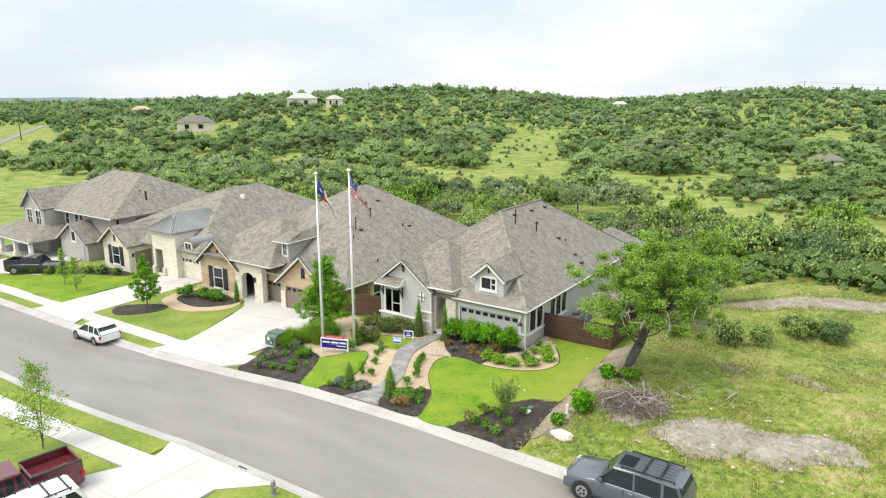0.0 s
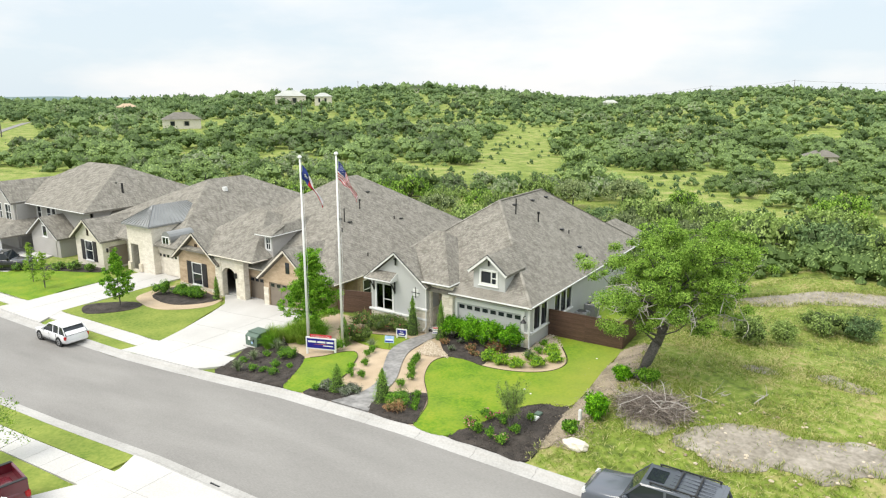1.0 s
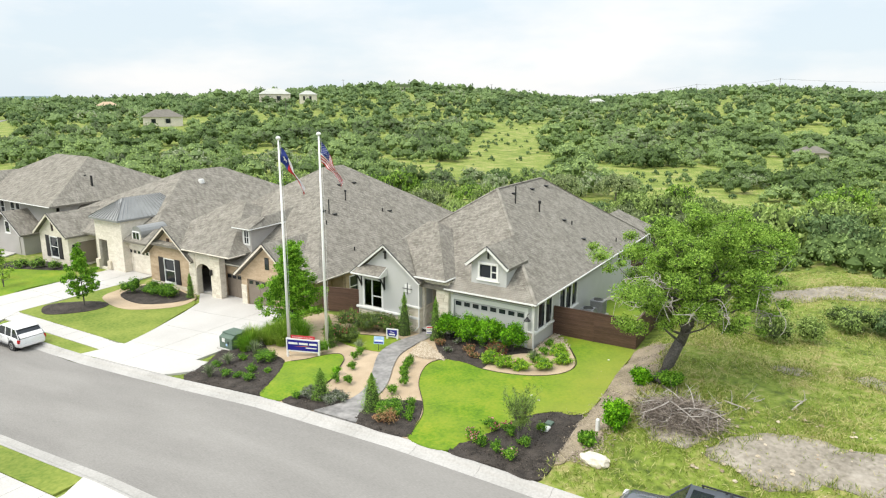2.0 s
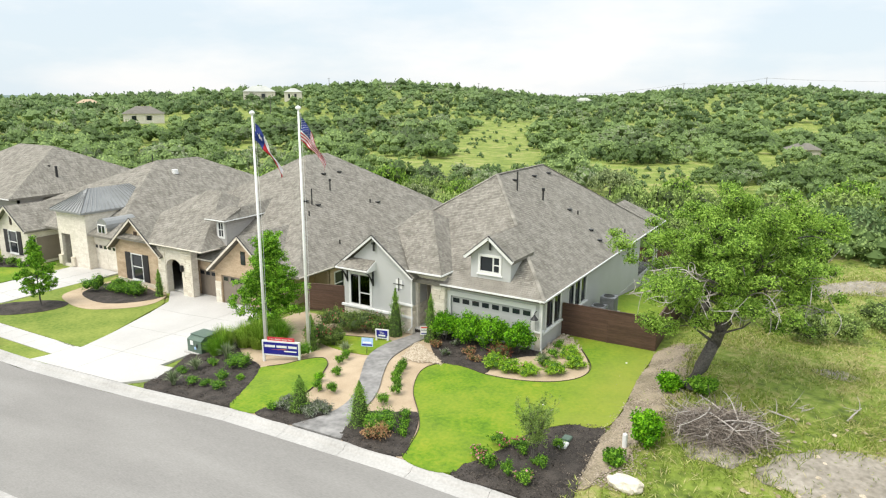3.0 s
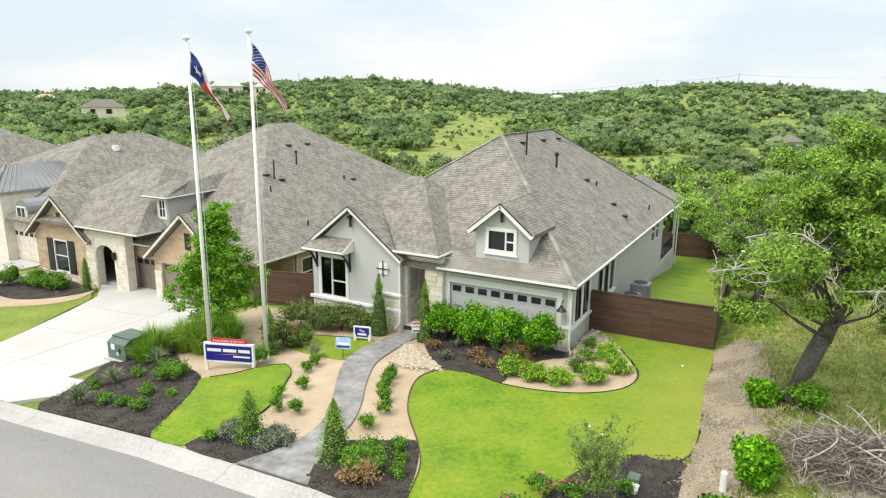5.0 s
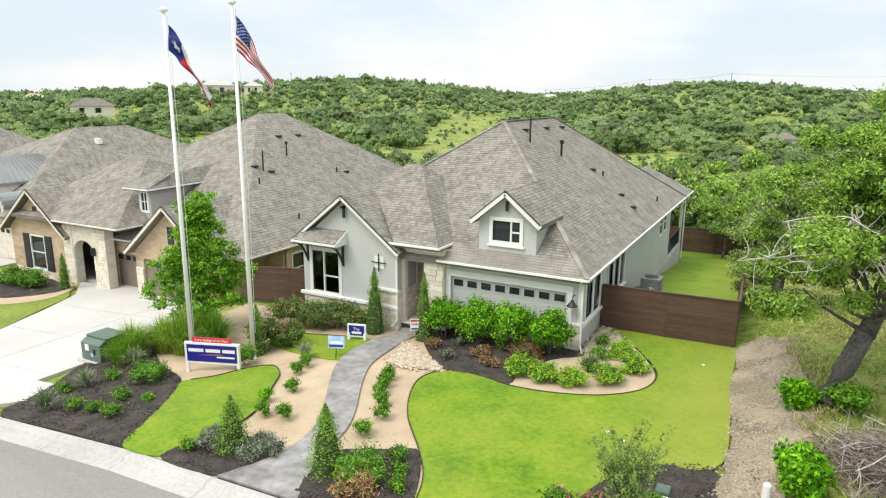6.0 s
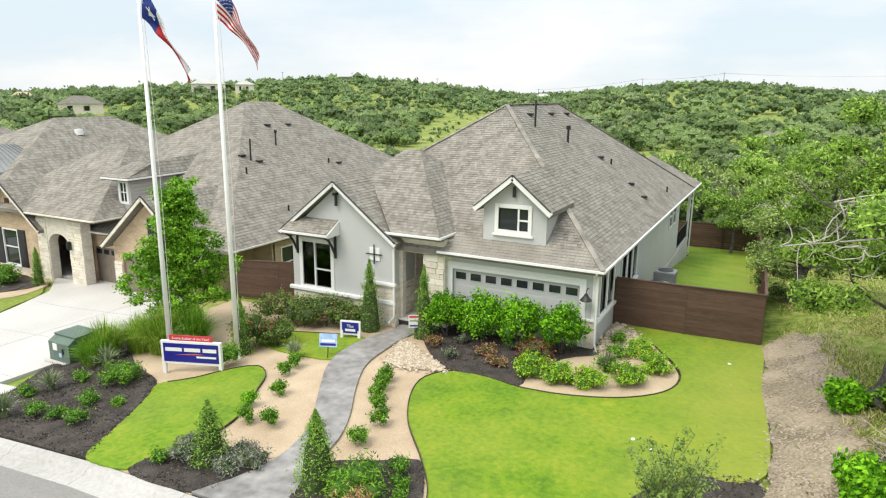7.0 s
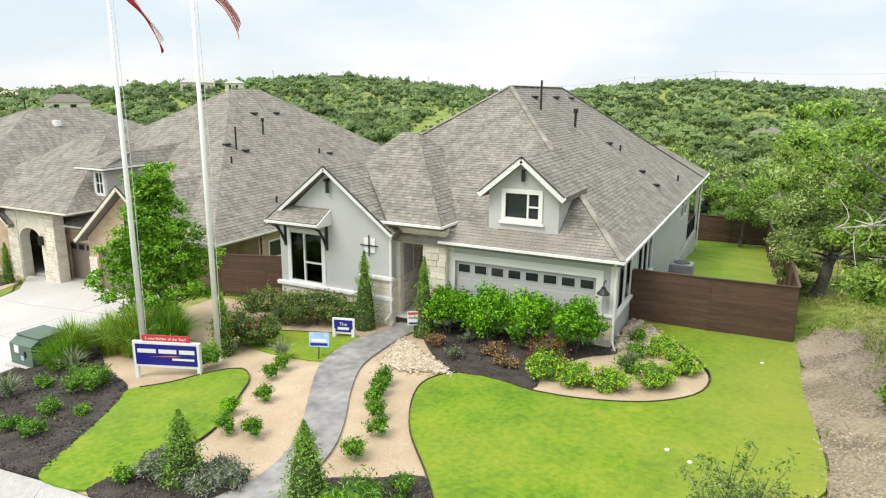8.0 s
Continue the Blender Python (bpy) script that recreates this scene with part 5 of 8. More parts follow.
juniper_far = leaf_material("juniper_far_leaves", (0.095, 0.165, 0.06), (0.18, 0.28, 0.1), (0.29, 0.4, 0.15), island=0.22, coarse=0.02, tone=0.85, spec=0.08)
grey_far = leaf_material("grey_far_leaves", (0.13, 0.158, 0.095), (0.23, 0.27, 0.155), (0.345, 0.39, 0.245), island=0.22, coarse=0.02, tone=0.85, spec=0.08)
hill_far = leaf_material("hill_far_leaves", (0.092, 0.152, 0.066), (0.178, 0.270, 0.112), (0.275, 0.375, 0.165), island=0.22, coarse=0.02, tone=0.85, spec=0.08)
# dark greens of the crown cores: shade between the leaves put into colour
leaf_core = material("shade_core_and_roof_green", (0.030, 0.048, 0.014), (0.060, 0.090, 0.026), 0.9, 0.8, 4, 0)
# darker green for far crown cores, painting the shade within the woods
inner_wood = material("wood_shade_core", (0.060, 0.098, 0.030), (0.180, 0.260, 0.090), 0.9, 0.5, 2.2, 1.0, 0.5, tone=0.5)
core_bright = material("bright_leaf_shade_core", (0.03, 0.08, 0.008), (0.06, 0.14, 0.012), 0.9, 0.8, 4, 0)
rng = np.random.default_rng(7)


def unit(v):
    return v / np.maximum(np.linalg.norm(v, axis=-1, keepdims=True), 1e-9)


def leaf_quads(P, N, length, width, loose=0.8):
    """A pointed leaf at each place, turned loosely to the given normal."""
    n = len(P)
    nn = unit(N + loose * rng.normal(size=(n, 3)))
    a = unit(np.cross(nn, rng.normal(size=(n, 3))))
    b = np.cross(nn, a)
    s = rng.uniform(0.65, 1.3, (n, 1))
    L, W = a * length * 0.5 * s, b * width * 0.5 * s
    return np.stack([P - L, P + W, P + L, P - W], 1)


def clump(center, radii, n, length, width, low=-0.5, loose=0.8, hollow=0.72):
    """Leaves over a lumpy ellipsoid."""
    d = unit(rng.normal(size=(int(n * 1.6), 3)))
    d = d[d[:, 2] > low][:n]
    k = rng.uniform(hollow, 1.0, (len(d), 1)) + np.abs(rng.normal(size=(len(d), 1))) * 0.10
    k = k * (1 + 0.22 * np.sin(5.1 * d[:, :1] + center[0] * 3) * np.sin(4.3 * d[:, 1:2] + center[1] * 3) * np.cos(4.7 * d[:, 2:]))
    face = d / np.asarray(radii) * np.mean(radii) + np.array((0, 0, 0.45))
    return leaf_quads(np.asarray(center) + d * k * np.asarray(radii), face, length, width, loose)


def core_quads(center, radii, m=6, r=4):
    """A coarse round body of quads, painted dark as the shade inside a crown."""
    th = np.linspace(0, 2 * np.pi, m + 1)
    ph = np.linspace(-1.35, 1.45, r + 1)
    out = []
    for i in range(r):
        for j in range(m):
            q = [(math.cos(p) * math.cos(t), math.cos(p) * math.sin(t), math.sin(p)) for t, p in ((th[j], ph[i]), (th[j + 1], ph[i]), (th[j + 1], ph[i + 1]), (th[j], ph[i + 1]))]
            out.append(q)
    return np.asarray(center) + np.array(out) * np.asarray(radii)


def spread(pl, k, flat=0.75, up=0.62, rr=(0.26, 0.42), wide=0.62):
    """Clump centres and radii for a crown of unit size (base at 0, top near 1, half width 1)."""
    out = []
    for i in range(k):
        a = 2.4 * i + rng.uniform(-0.6, 0.6)
        r = wide * math.sqrt((i + 0.5) / k) * rng.uniform(0.8, 1.2)
        z = up + 0.30 * (1 - (r / wide) ** 2) + rng.uniform(-0.14, 0.08)
        s = rng.uniform(*rr)
        out.append(((r * math.cos(a), r * math.sin(a), z), (s * rng.uniform(0.9, 1.3), s * rng.uniform(0.9, 1.3), s * flat)))
    return out


def crown_template(k, per, length, width, core=(0.78, 5, 2), loose=0.5, **kw):
    C = spread(None, k, **kw)
    leaves = np.concatenate([clump(c, r, per, length, width, -0.7, loose, 0.6) for c, r in C])
    cores = np.concatenate([core_quads(c, np.array(r) * core[0], core[1], core[2]) for c, r in C])
    return leaves, cores


def limb(bm, a, b, r0, r1, bend=0.15, seg=5, n=6):
    a, b = Vector(a), Vector(b)
    mid = (a + b) / 2 + Vector(rng.normal(size=3)) * (b - a).length * bend
    pts, rad = [], []
    for i in range(seg + 1):
        t = i / seg
        pts.append(a * (1 - t) ** 2 + mid * 2 * t * (1 - t) + b * t * t)
        rad.append(r0 + (r1 - r0) * t)
    return tube(bm, pts, rad, n)


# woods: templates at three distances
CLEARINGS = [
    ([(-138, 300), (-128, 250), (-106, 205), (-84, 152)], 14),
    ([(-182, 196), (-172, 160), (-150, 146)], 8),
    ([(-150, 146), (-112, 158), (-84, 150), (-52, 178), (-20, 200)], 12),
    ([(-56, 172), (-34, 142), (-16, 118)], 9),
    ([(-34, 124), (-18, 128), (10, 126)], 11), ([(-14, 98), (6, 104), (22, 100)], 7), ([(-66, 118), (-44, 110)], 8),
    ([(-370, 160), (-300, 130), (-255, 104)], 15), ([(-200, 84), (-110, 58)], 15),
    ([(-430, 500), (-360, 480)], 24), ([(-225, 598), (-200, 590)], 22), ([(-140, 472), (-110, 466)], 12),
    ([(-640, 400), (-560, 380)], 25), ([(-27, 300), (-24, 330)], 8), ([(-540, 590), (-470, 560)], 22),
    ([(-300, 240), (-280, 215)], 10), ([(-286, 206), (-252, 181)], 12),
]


def seg_dist(x, y, pts):
    best = 1e9
    for (ax, ay), (bx_, by_) in zip(pts, pts[1:]):
        dx, dy = bx_ - ax, by_ - ay
        t = min(1, max(0, ((x - ax) * dx + (y - ay) * dy) / (dx * dx + dy * dy)))
        best = min(best, math.hypot(x - ax - t * dx, y - ay - t * dy))
    return best


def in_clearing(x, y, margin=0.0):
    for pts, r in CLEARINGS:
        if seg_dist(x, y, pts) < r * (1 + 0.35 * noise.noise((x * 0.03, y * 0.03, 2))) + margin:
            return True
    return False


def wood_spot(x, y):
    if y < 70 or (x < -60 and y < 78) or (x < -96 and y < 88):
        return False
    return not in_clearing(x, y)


def scatter(r0, r1, spacing, az0=-12, az1=72):
    """Places in a ring sector seen from the street, at least a spacing apart."""
    out, grid = [], {}
    area = radians(az1 - az0) * (r1 * r1 - r0 * r0) / 2
    for _ in range(int(area / spacing ** 2 * 2.4)):
        r = math.sqrt(random.uniform(r0 * r0, r1 * r1))
        a = radians(random.uniform(az0, az1))
        x, y = -r * math.sin(a), r * math.cos(a)
        if not wood_spot(x, y):
            continue
        k = (int(x // spacing), int(y // spacing))
        if any((x - p) ** 2 + (y - q) ** 2 < spacing ** 2 for i in (-1, 0, 1) for j in (-1, 0, 1) for p, q in grid.get((k[0] + i, k[1] + j), ())):
            continue
        grid.setdefault(k, []).append((x, y))
        out.append((x, y))
    return out


def plant_woods(name, spots, templates, label, hmin=4.2, hmax=7.0, mats=None):
    """Far woods: all crowns of one leaf colour are one mesh."""
    bins, tones = {}, {}
    for x, y in spots:
        kind = noise.noise((x * 0.02, y * 0.02, 7)) + random.uniform(-0.5, 0.5)
        m = 0 if kind < 0.22 else (1 if kind < 0.42 else 2)
        L, C = templates[random.randrange(len(templates))]
        h = 1.22 * (hmin * 0.8 + (hmax * 1.15 - hmin * 0.8) * random.random() ** 1.4) * (0.75 if m == 1 else 1.0)
        w = h * random.uniform(0.60, 0.90) * (0.85 if m == 1 else 1.0)
        a = random.uniform(0, 6.28)
        R = np.array([[math.cos(a) * w, -math.sin(a) * w, 0], [math.sin(a) * w, math.cos(a) * w, 0], [0, 0, h]])
        o = np.array([x, y, lv(x, y) - 0.45 * h])
        bins.setdefault(m, []).append(L @ R.T + o)
        tones.setdefault(m, []).append(np.full(len(L), random.uniform(-0.6, 0.6)))
        # bin 3 holds the crown cores, coloured dark as inner shade
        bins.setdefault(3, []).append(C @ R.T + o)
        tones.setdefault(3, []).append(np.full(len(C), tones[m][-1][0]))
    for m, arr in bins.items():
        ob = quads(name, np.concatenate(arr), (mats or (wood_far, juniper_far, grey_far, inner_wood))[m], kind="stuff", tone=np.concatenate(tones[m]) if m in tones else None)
        tagged(ob, label, "woods")


mid_templates = [crown_template(16, 36, 0.092, 0.062, (0.78, 5, 2), 0.6, rr=(0.15, 0.30), wide=0.74) for _ in range(6)]
mid_far_templates = [crown_template(12, 22, 0.11, 0.075, (0.8, 5, 2), 0.55, rr=(0.17, 0.33), wide=0.72) for _ in range(6)]
far_templates = [crown_template(7, 12, 0.16, 0.11, (0.74, 5, 2), 0.6, rr=(0.22, 0.40), wide=0.7) for _ in range(8)]
ridge_templates = [crown_template(4, 8, 0.24, 0.16, (0.82, 4, 2), 0.6, rr=(0.32, 0.46)) for _ in range(8)]
plant_woods("woodland", scatter(138, 215, 5.8), mid_templates, "dense green live oak and juniper scrub in the valley")
plant_woods("valley_woods", scatter(215, 330, 6.2), mid_far_templates, "green live oak and juniper woods across the valley")
plant_woods("hill_woods", scatter(330, 620, 8.4), far_templates, "distant wooded hillside of oaks and junipers", 4.5, 7.5, (hill_far, juniper_far, grey_far, inner_wood))
plant_woods("ridge_woods", scatter(620, 980, 12.0), ridge_templates, "wooded ridge against the sky", 5.0, 10.5, (hill_far, juniper_far, hill_far, inner_wood))

# nearer wood edge: single trees
near_kinds = []
for k, (mat, low) in enumerate(((leaf_wood, 0.40), (leaf_oak, 0.46), (leaf_grey, 0.42), (leaf_juniper, 0.34), (leaf_wood, 0.36))):
    root = thing("tree", (0, -300 - 20 * k, -40), "woodland live oak with a wide uneven crown" if mat is not leaf_juniper else "dark bushy juniper tree", "tree", "trees at the wood edge")
    L, C = crown_template(24, 78, 0.082, 0.05, core=(0.6, 5, 2), loose=1.0, up=low, rr=(0.13, 0.30), wide=0.82)
    S = np.array([1, 1, 1])
    o = np.array(ORIGIN[root.name])
    bm = bmesh.new()
    limb(bm, o, o + np.array([0.05, 0.02, 0.42]), 0.045, 0.03, 0.1)
    for j in range(6):
        c = L[rng.integers(len(L))].mean(0)
        limb(bm, o + np.array([0.05, 0.02, 0.36]), o + c * 0.9, 0.022, 0.006, 0.15)
    part("trunk", bm, bark, root)
    quads("crown", L + o, mat, root)
    # dark bodies within the crown paint its inner shade
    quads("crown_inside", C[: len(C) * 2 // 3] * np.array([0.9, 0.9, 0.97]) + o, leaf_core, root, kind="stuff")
    near_kinds.append(root)
for n, (x, y) in enumerate(scatter(66, 100, 5.0) + scatter(100, 138, 6.4)):
    if -16 < x < 30 and y < 72:
        continue
    k = random.choice((0, 0, 1, 1, 2, 3, 4))
    h = random.uniform(4.6, 7.2) * (0.8 if k == 3 else 1)
    w = h * random.uniform(0.55, 0.75)
    m = pose(x, y, lv(x, y) - 0.05, 0, 0, random.uniform(0, 360)) @ Matrix.Diagonal((w, w, h, 1))
    c = copy_thing(near_kinds[k], m)
    c.matrix_basis = m
for root in near_kinds:
    for o in (*root.children_recursive, root):
        bpy.data.objects.remove(o)

# undergrowth along the wood edge
arr, tn = [], []
for _ in range(230):
    x, y = random.uniform(-62, 34), 69 + abs(random.gauss(0, 11))
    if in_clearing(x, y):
        continue
    h = random.uniform(1.6, 4.2)
    L, C = random.choice(mid_far_templates)
    S = np.array([h * 0.7, h * 0.7, h])
    arr.append(L * S + np.array([x, y, lv(x, y) - 0.42 * h])); tn.append(np.full(len(L), random.uniform(-0.5, 0.5)))
    # cores toned down: the bushes' inner shade is painted
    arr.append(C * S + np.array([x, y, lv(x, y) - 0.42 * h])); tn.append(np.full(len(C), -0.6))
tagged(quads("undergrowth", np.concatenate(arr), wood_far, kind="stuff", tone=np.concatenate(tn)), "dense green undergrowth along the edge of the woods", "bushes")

# scattered small junipers in the meadows
small = []
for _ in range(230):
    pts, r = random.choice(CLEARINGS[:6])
    r = r * 0.9
    i = random.randrange(len(pts) - 1)
    t = random.random()
    x = pts[i][0] + (pts[i + 1][0] - pts[i][0]) * t + random.uniform(-r, r) * 1.1
    y = pts[i][1] + (pts[i + 1][1] - pts[i][1]) * t + random.uniform(-r, r) * 1.1
    if y > 80:
        h = random.uniform(0.9, 2.6)
        small.append((x, y, h))
arr = []
for x, y, h in small:
    L, C = random.choice(far_templates)
    S = np.array([h * 0.6, h * 0.6, h])
    arr.append(L * S + np.array([x, y, lv(x, y) - 0.45 * h]))
    arr.append(C * S + np.array([x, y, lv(x, y) - 0.45 * h]))
tagged(quads("meadow_bushes", np.concatenate(arr), leaf_juniper, kind="stuff"), "scattered low juniper bushes in the meadow", "bushes")


# ---- the leaning oak on the open lot ----
def big_oak(base, lean, top, radii, n_clumps, per, label, leaf, size=0.17, dead=10, r0=0.29):
    base = Vector((*base, lv(*base) - 0.1))
    root = thing("tree", base, label, "tree")
    fork = base + Vector(lean)
    bm = bmesh.new()
    tube(bm, [base + Vector((-0.05, 0, -0.2)), base, base.lerp(fork, 0.12), base.lerp(fork, 0.5) + Vector((0.06, 0.05, 0)), fork], [r0 * 1.9, r0 * 1.45, r0 * 1.08, r0 * 0.92, r0 * 0.85], 14)
    c0 = Vector(top)
    crest = c0 + Vector((0.3, 0.2, radii[2] * 0.45))
    tube(bm, [fork - Vector((0, 0, 0.1)), fork.lerp(crest, 0.3) + Vector((0.25, 0.1, 0)), fork.lerp(crest, 0.65) + Vector((-0.2, 0.1, 0)), crest], [r0 * 0.84, r0 * 0.62, r0 * 0.36, 0.03], 10)
    part("trunk", bm, bark, root, smooth=True)
    arr, cores = [], []
    for i in range(n_clumps):
        zz = 1 - 1.93 * (i + 0.5) / n_clumps
        a = 2.39996 * i
        d = np.array([math.cos(a) * math.sqrt(1 - zz * zz), math.sin(a) * math.sqrt(1 - zz * zz), zz])
        k = rng.uniform(0.60, 0.95) if i % 3 else rng.uniform(0.25, 0.6)
        c = c0 + Vector(d * k * np.array(radii))
        bm = bmesh.new()
        s0 = fork.lerp(crest, float(np.clip((c.z - fork.z) / (crest.z - fork.z) - 0.3, 0.0, 0.85)))
        j = s0.lerp(c, 0.5) + Vector(rng.normal(size=3)) * 0.3
        limb(bm, s0, j, r0 * 0.24, r0 * 0.11, 0.18)
        limb(bm, j, c, r0 * 0.11, 0.015, 0.22)
        for _ in range(2):
            limb(bm, j, c + Vector(rng.normal(size=3)) * 0.7, r0 * 0.05, 0.006, 0.25, 4, 5)
        part("limb", bm, bark, root, smooth=True)
        for s in range(4):
            cc = np.array(c) + rng.normal(size=3) * np.array([0.62, 0.62, 0.52])
            rr = rng.uniform(0.26, 0.60)
            rad = np.array((rr * 1.1, rr * 1.1, rr * 0.8))
            arr.append(clump(cc, rad, int(per * rr * rr * 1.3), size, size * 0.42, -0.8, 1.2, 0.35))
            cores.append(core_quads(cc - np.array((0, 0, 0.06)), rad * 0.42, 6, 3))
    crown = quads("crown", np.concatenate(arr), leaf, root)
    # shade deep in the crown, painted as dark green bodies
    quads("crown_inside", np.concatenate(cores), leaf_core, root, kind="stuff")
    for i in range(dead):
        a = rng.uniform(0, 6.28)
        d = Vector((math.cos(a), math.sin(a), rng.uniform(-0.5, 0.25)))
        bm = bmesh.new()
        s = c0 + Vector(d) * 1.4 - Vector((0, 0, 0.6))
        e = c0 + Vector((d.x * radii[0], d.y * radii[1], d.z * radii[2])) * rng.uniform(0.85, 1.08)
        limb(bm, s, e, 0.038, 0.010, 0.22)
        for _ in range(12):
            m = s.lerp(e, rng.uniform(0.45, 1.0))
            limb(bm, m, m + Vector(rng.normal(size=3)) * 0.42, 0.020, 0.006, 0.4, 4, 4)
        part("dead_branch", bm, dead_wood, root, "bleached bare branch")
    return root


big_oak((-11.9, 36.4), (0.88, 0.5, 2.2), (-10.65, 37.4, 7.3), (3.75, 3.6, 3.0), 50, 2000, "leaning live oak with open crown and bleached dead branches", leaf_oak, 0.115, dead=26)
big_oak((-13.5, 48.8), (0.3, 0.2, 1.6), (-12.7, 49.0, 4.0), (3.0, 3.0, 3.0), 24, 1300, "dense dark live oak on the open lot", leaf_wood, 0.15, dead=3, r0=0.25)
big_oak((-12.6, 60.5), (0.3, 0.2, 1.4), (-12.4, 60.6, 3.9), (3.2, 3.2, 2.7), 18, 1000, "live oak at the back of the open lot", leaf_oak, 0.17, dead=4, r0=0.22)
big_oak((-17.0, 66.0), (0.1, 0.1, 1.6), (-16.9, 66.0, 2.0), (1.9, 1.9, 1.4), 9, 900, "small green tree in the back yard corner", leaf_oak, 0.16, dead=0, r0=0.1)


# ---- young trees and shrubs ----
def young_tree(x, y, h, w, trunk_h, leaf, label, stems=1, size=0.13, n=26, per=260, group="", vase=False):
    """A young tree: limbs rising from the stem, each clothed with plumes of leaves along its outer half."""
    z = lv(x, y)
    root = thing("tree", (x, y, z), label, "tree", group)
    bm = bmesh.new()
    feet = []
    for s in range(stems):
        a = 6.28 * s / max(1, stems) + 0.5
        off = 0.0 if stems == 1 else 0.10 * w
        head = Vector((x + off * math.cos(a), y + off * math.sin(a), z + (h * 0.55 if vase else h * 0.88)))
        limb(bm, (x, y, z - 0.05), head, 0.06 if stems == 1 else 0.032, 0.012, 0.02)
        feet.append(head)
    arr = []
    for i in range(n):
        t = (i + 0.5) / n
        a = 2.4 * i + rng.uniform(-0.3, 0.3)
        zz = z + trunk_h + (h - trunk_h) * t
        if vase:
            r = w * 0.5 * t ** 0.6 * math.sqrt(rng.random())
            root_z = z + trunk_h + (zz - z - trunk_h) * 0.35
        else:
            r = w * 0.56 * min(1, t / 0.10) ** 0.5 * (1 - t) ** 0.95 * rng.uniform(0.5, 1.2)
            root_z = zz - 0.45 * r
        s0 = Vector((x, y, z)).lerp(feet[i % stems], float(np.clip((root_z - z) / (feet[i % stems].z - z), 0, 1)))
        tip = Vector((x + r * math.cos(a), y + r * math.sin(a), zz + 0.10 * h * rng.random() * (1 if vase else 0.5)))
        limb(bm, s0, tip, 0.014, 0.004, 0.08, 3, 4)
        for q in (0.5, 0.72, 0.9, 1.02):
            c = s0.lerp(tip, q) + Vector(rng.normal(size=3)) * 0.05 * w
            e = w * rng.uniform(0.055, 0.11) * (1.25 - 0.5 * q)
            arr.append(clump(c, (e * 0.8, e * 0.8, e * 1.3) if vase else (e * 1.25, e * 1.25, e * 0.8), per // 4, size, size * 0.45, -0.95, 1.2, 0.2))
    part("trunk", bm, bark, root)
    quads("crown", np.concatenate(arr), leaf, root)
    return root


young_tree(-34.5, 35.6, 5.6, 4.1, 1.15, leaf_tree, "young shade tree with a full green crown", n=84, per=420, size=0.14)
young_tree(-53.6, 32.8, 4.5, 2.7, 1.2, leaf_tree, "young tree with a dense green crown in a mulch ring", n=36, per=260, size=0.17)
young_tree(-68.0, 32.8, 3.6, 2.2, 0.8, leaf_light, "thin young tree with pale yellow-green leaves", 3, n=16, per=140, group="young lawn trees")
young_tree(-64.8, 32.3, 3.4, 2.4, 0.8, leaf_light, "thin young tree with pale leaves on the lawn", 3, n=16, per=140, group="young lawn trees")
young_tree(-34.6, 15.0, 4.7, 3.4, 1.0, leaf_light, "slender staked young tree with sparse light leaves", 2, size=0.11, n=46, per=92)
young_tree(-15.5, 29.3, 2.3, 2.0, 0.85, leaf_olive, "multi-stemmed crape myrtle with olive leaves", 4, size=0.07, n=64, per=88, vase=True)


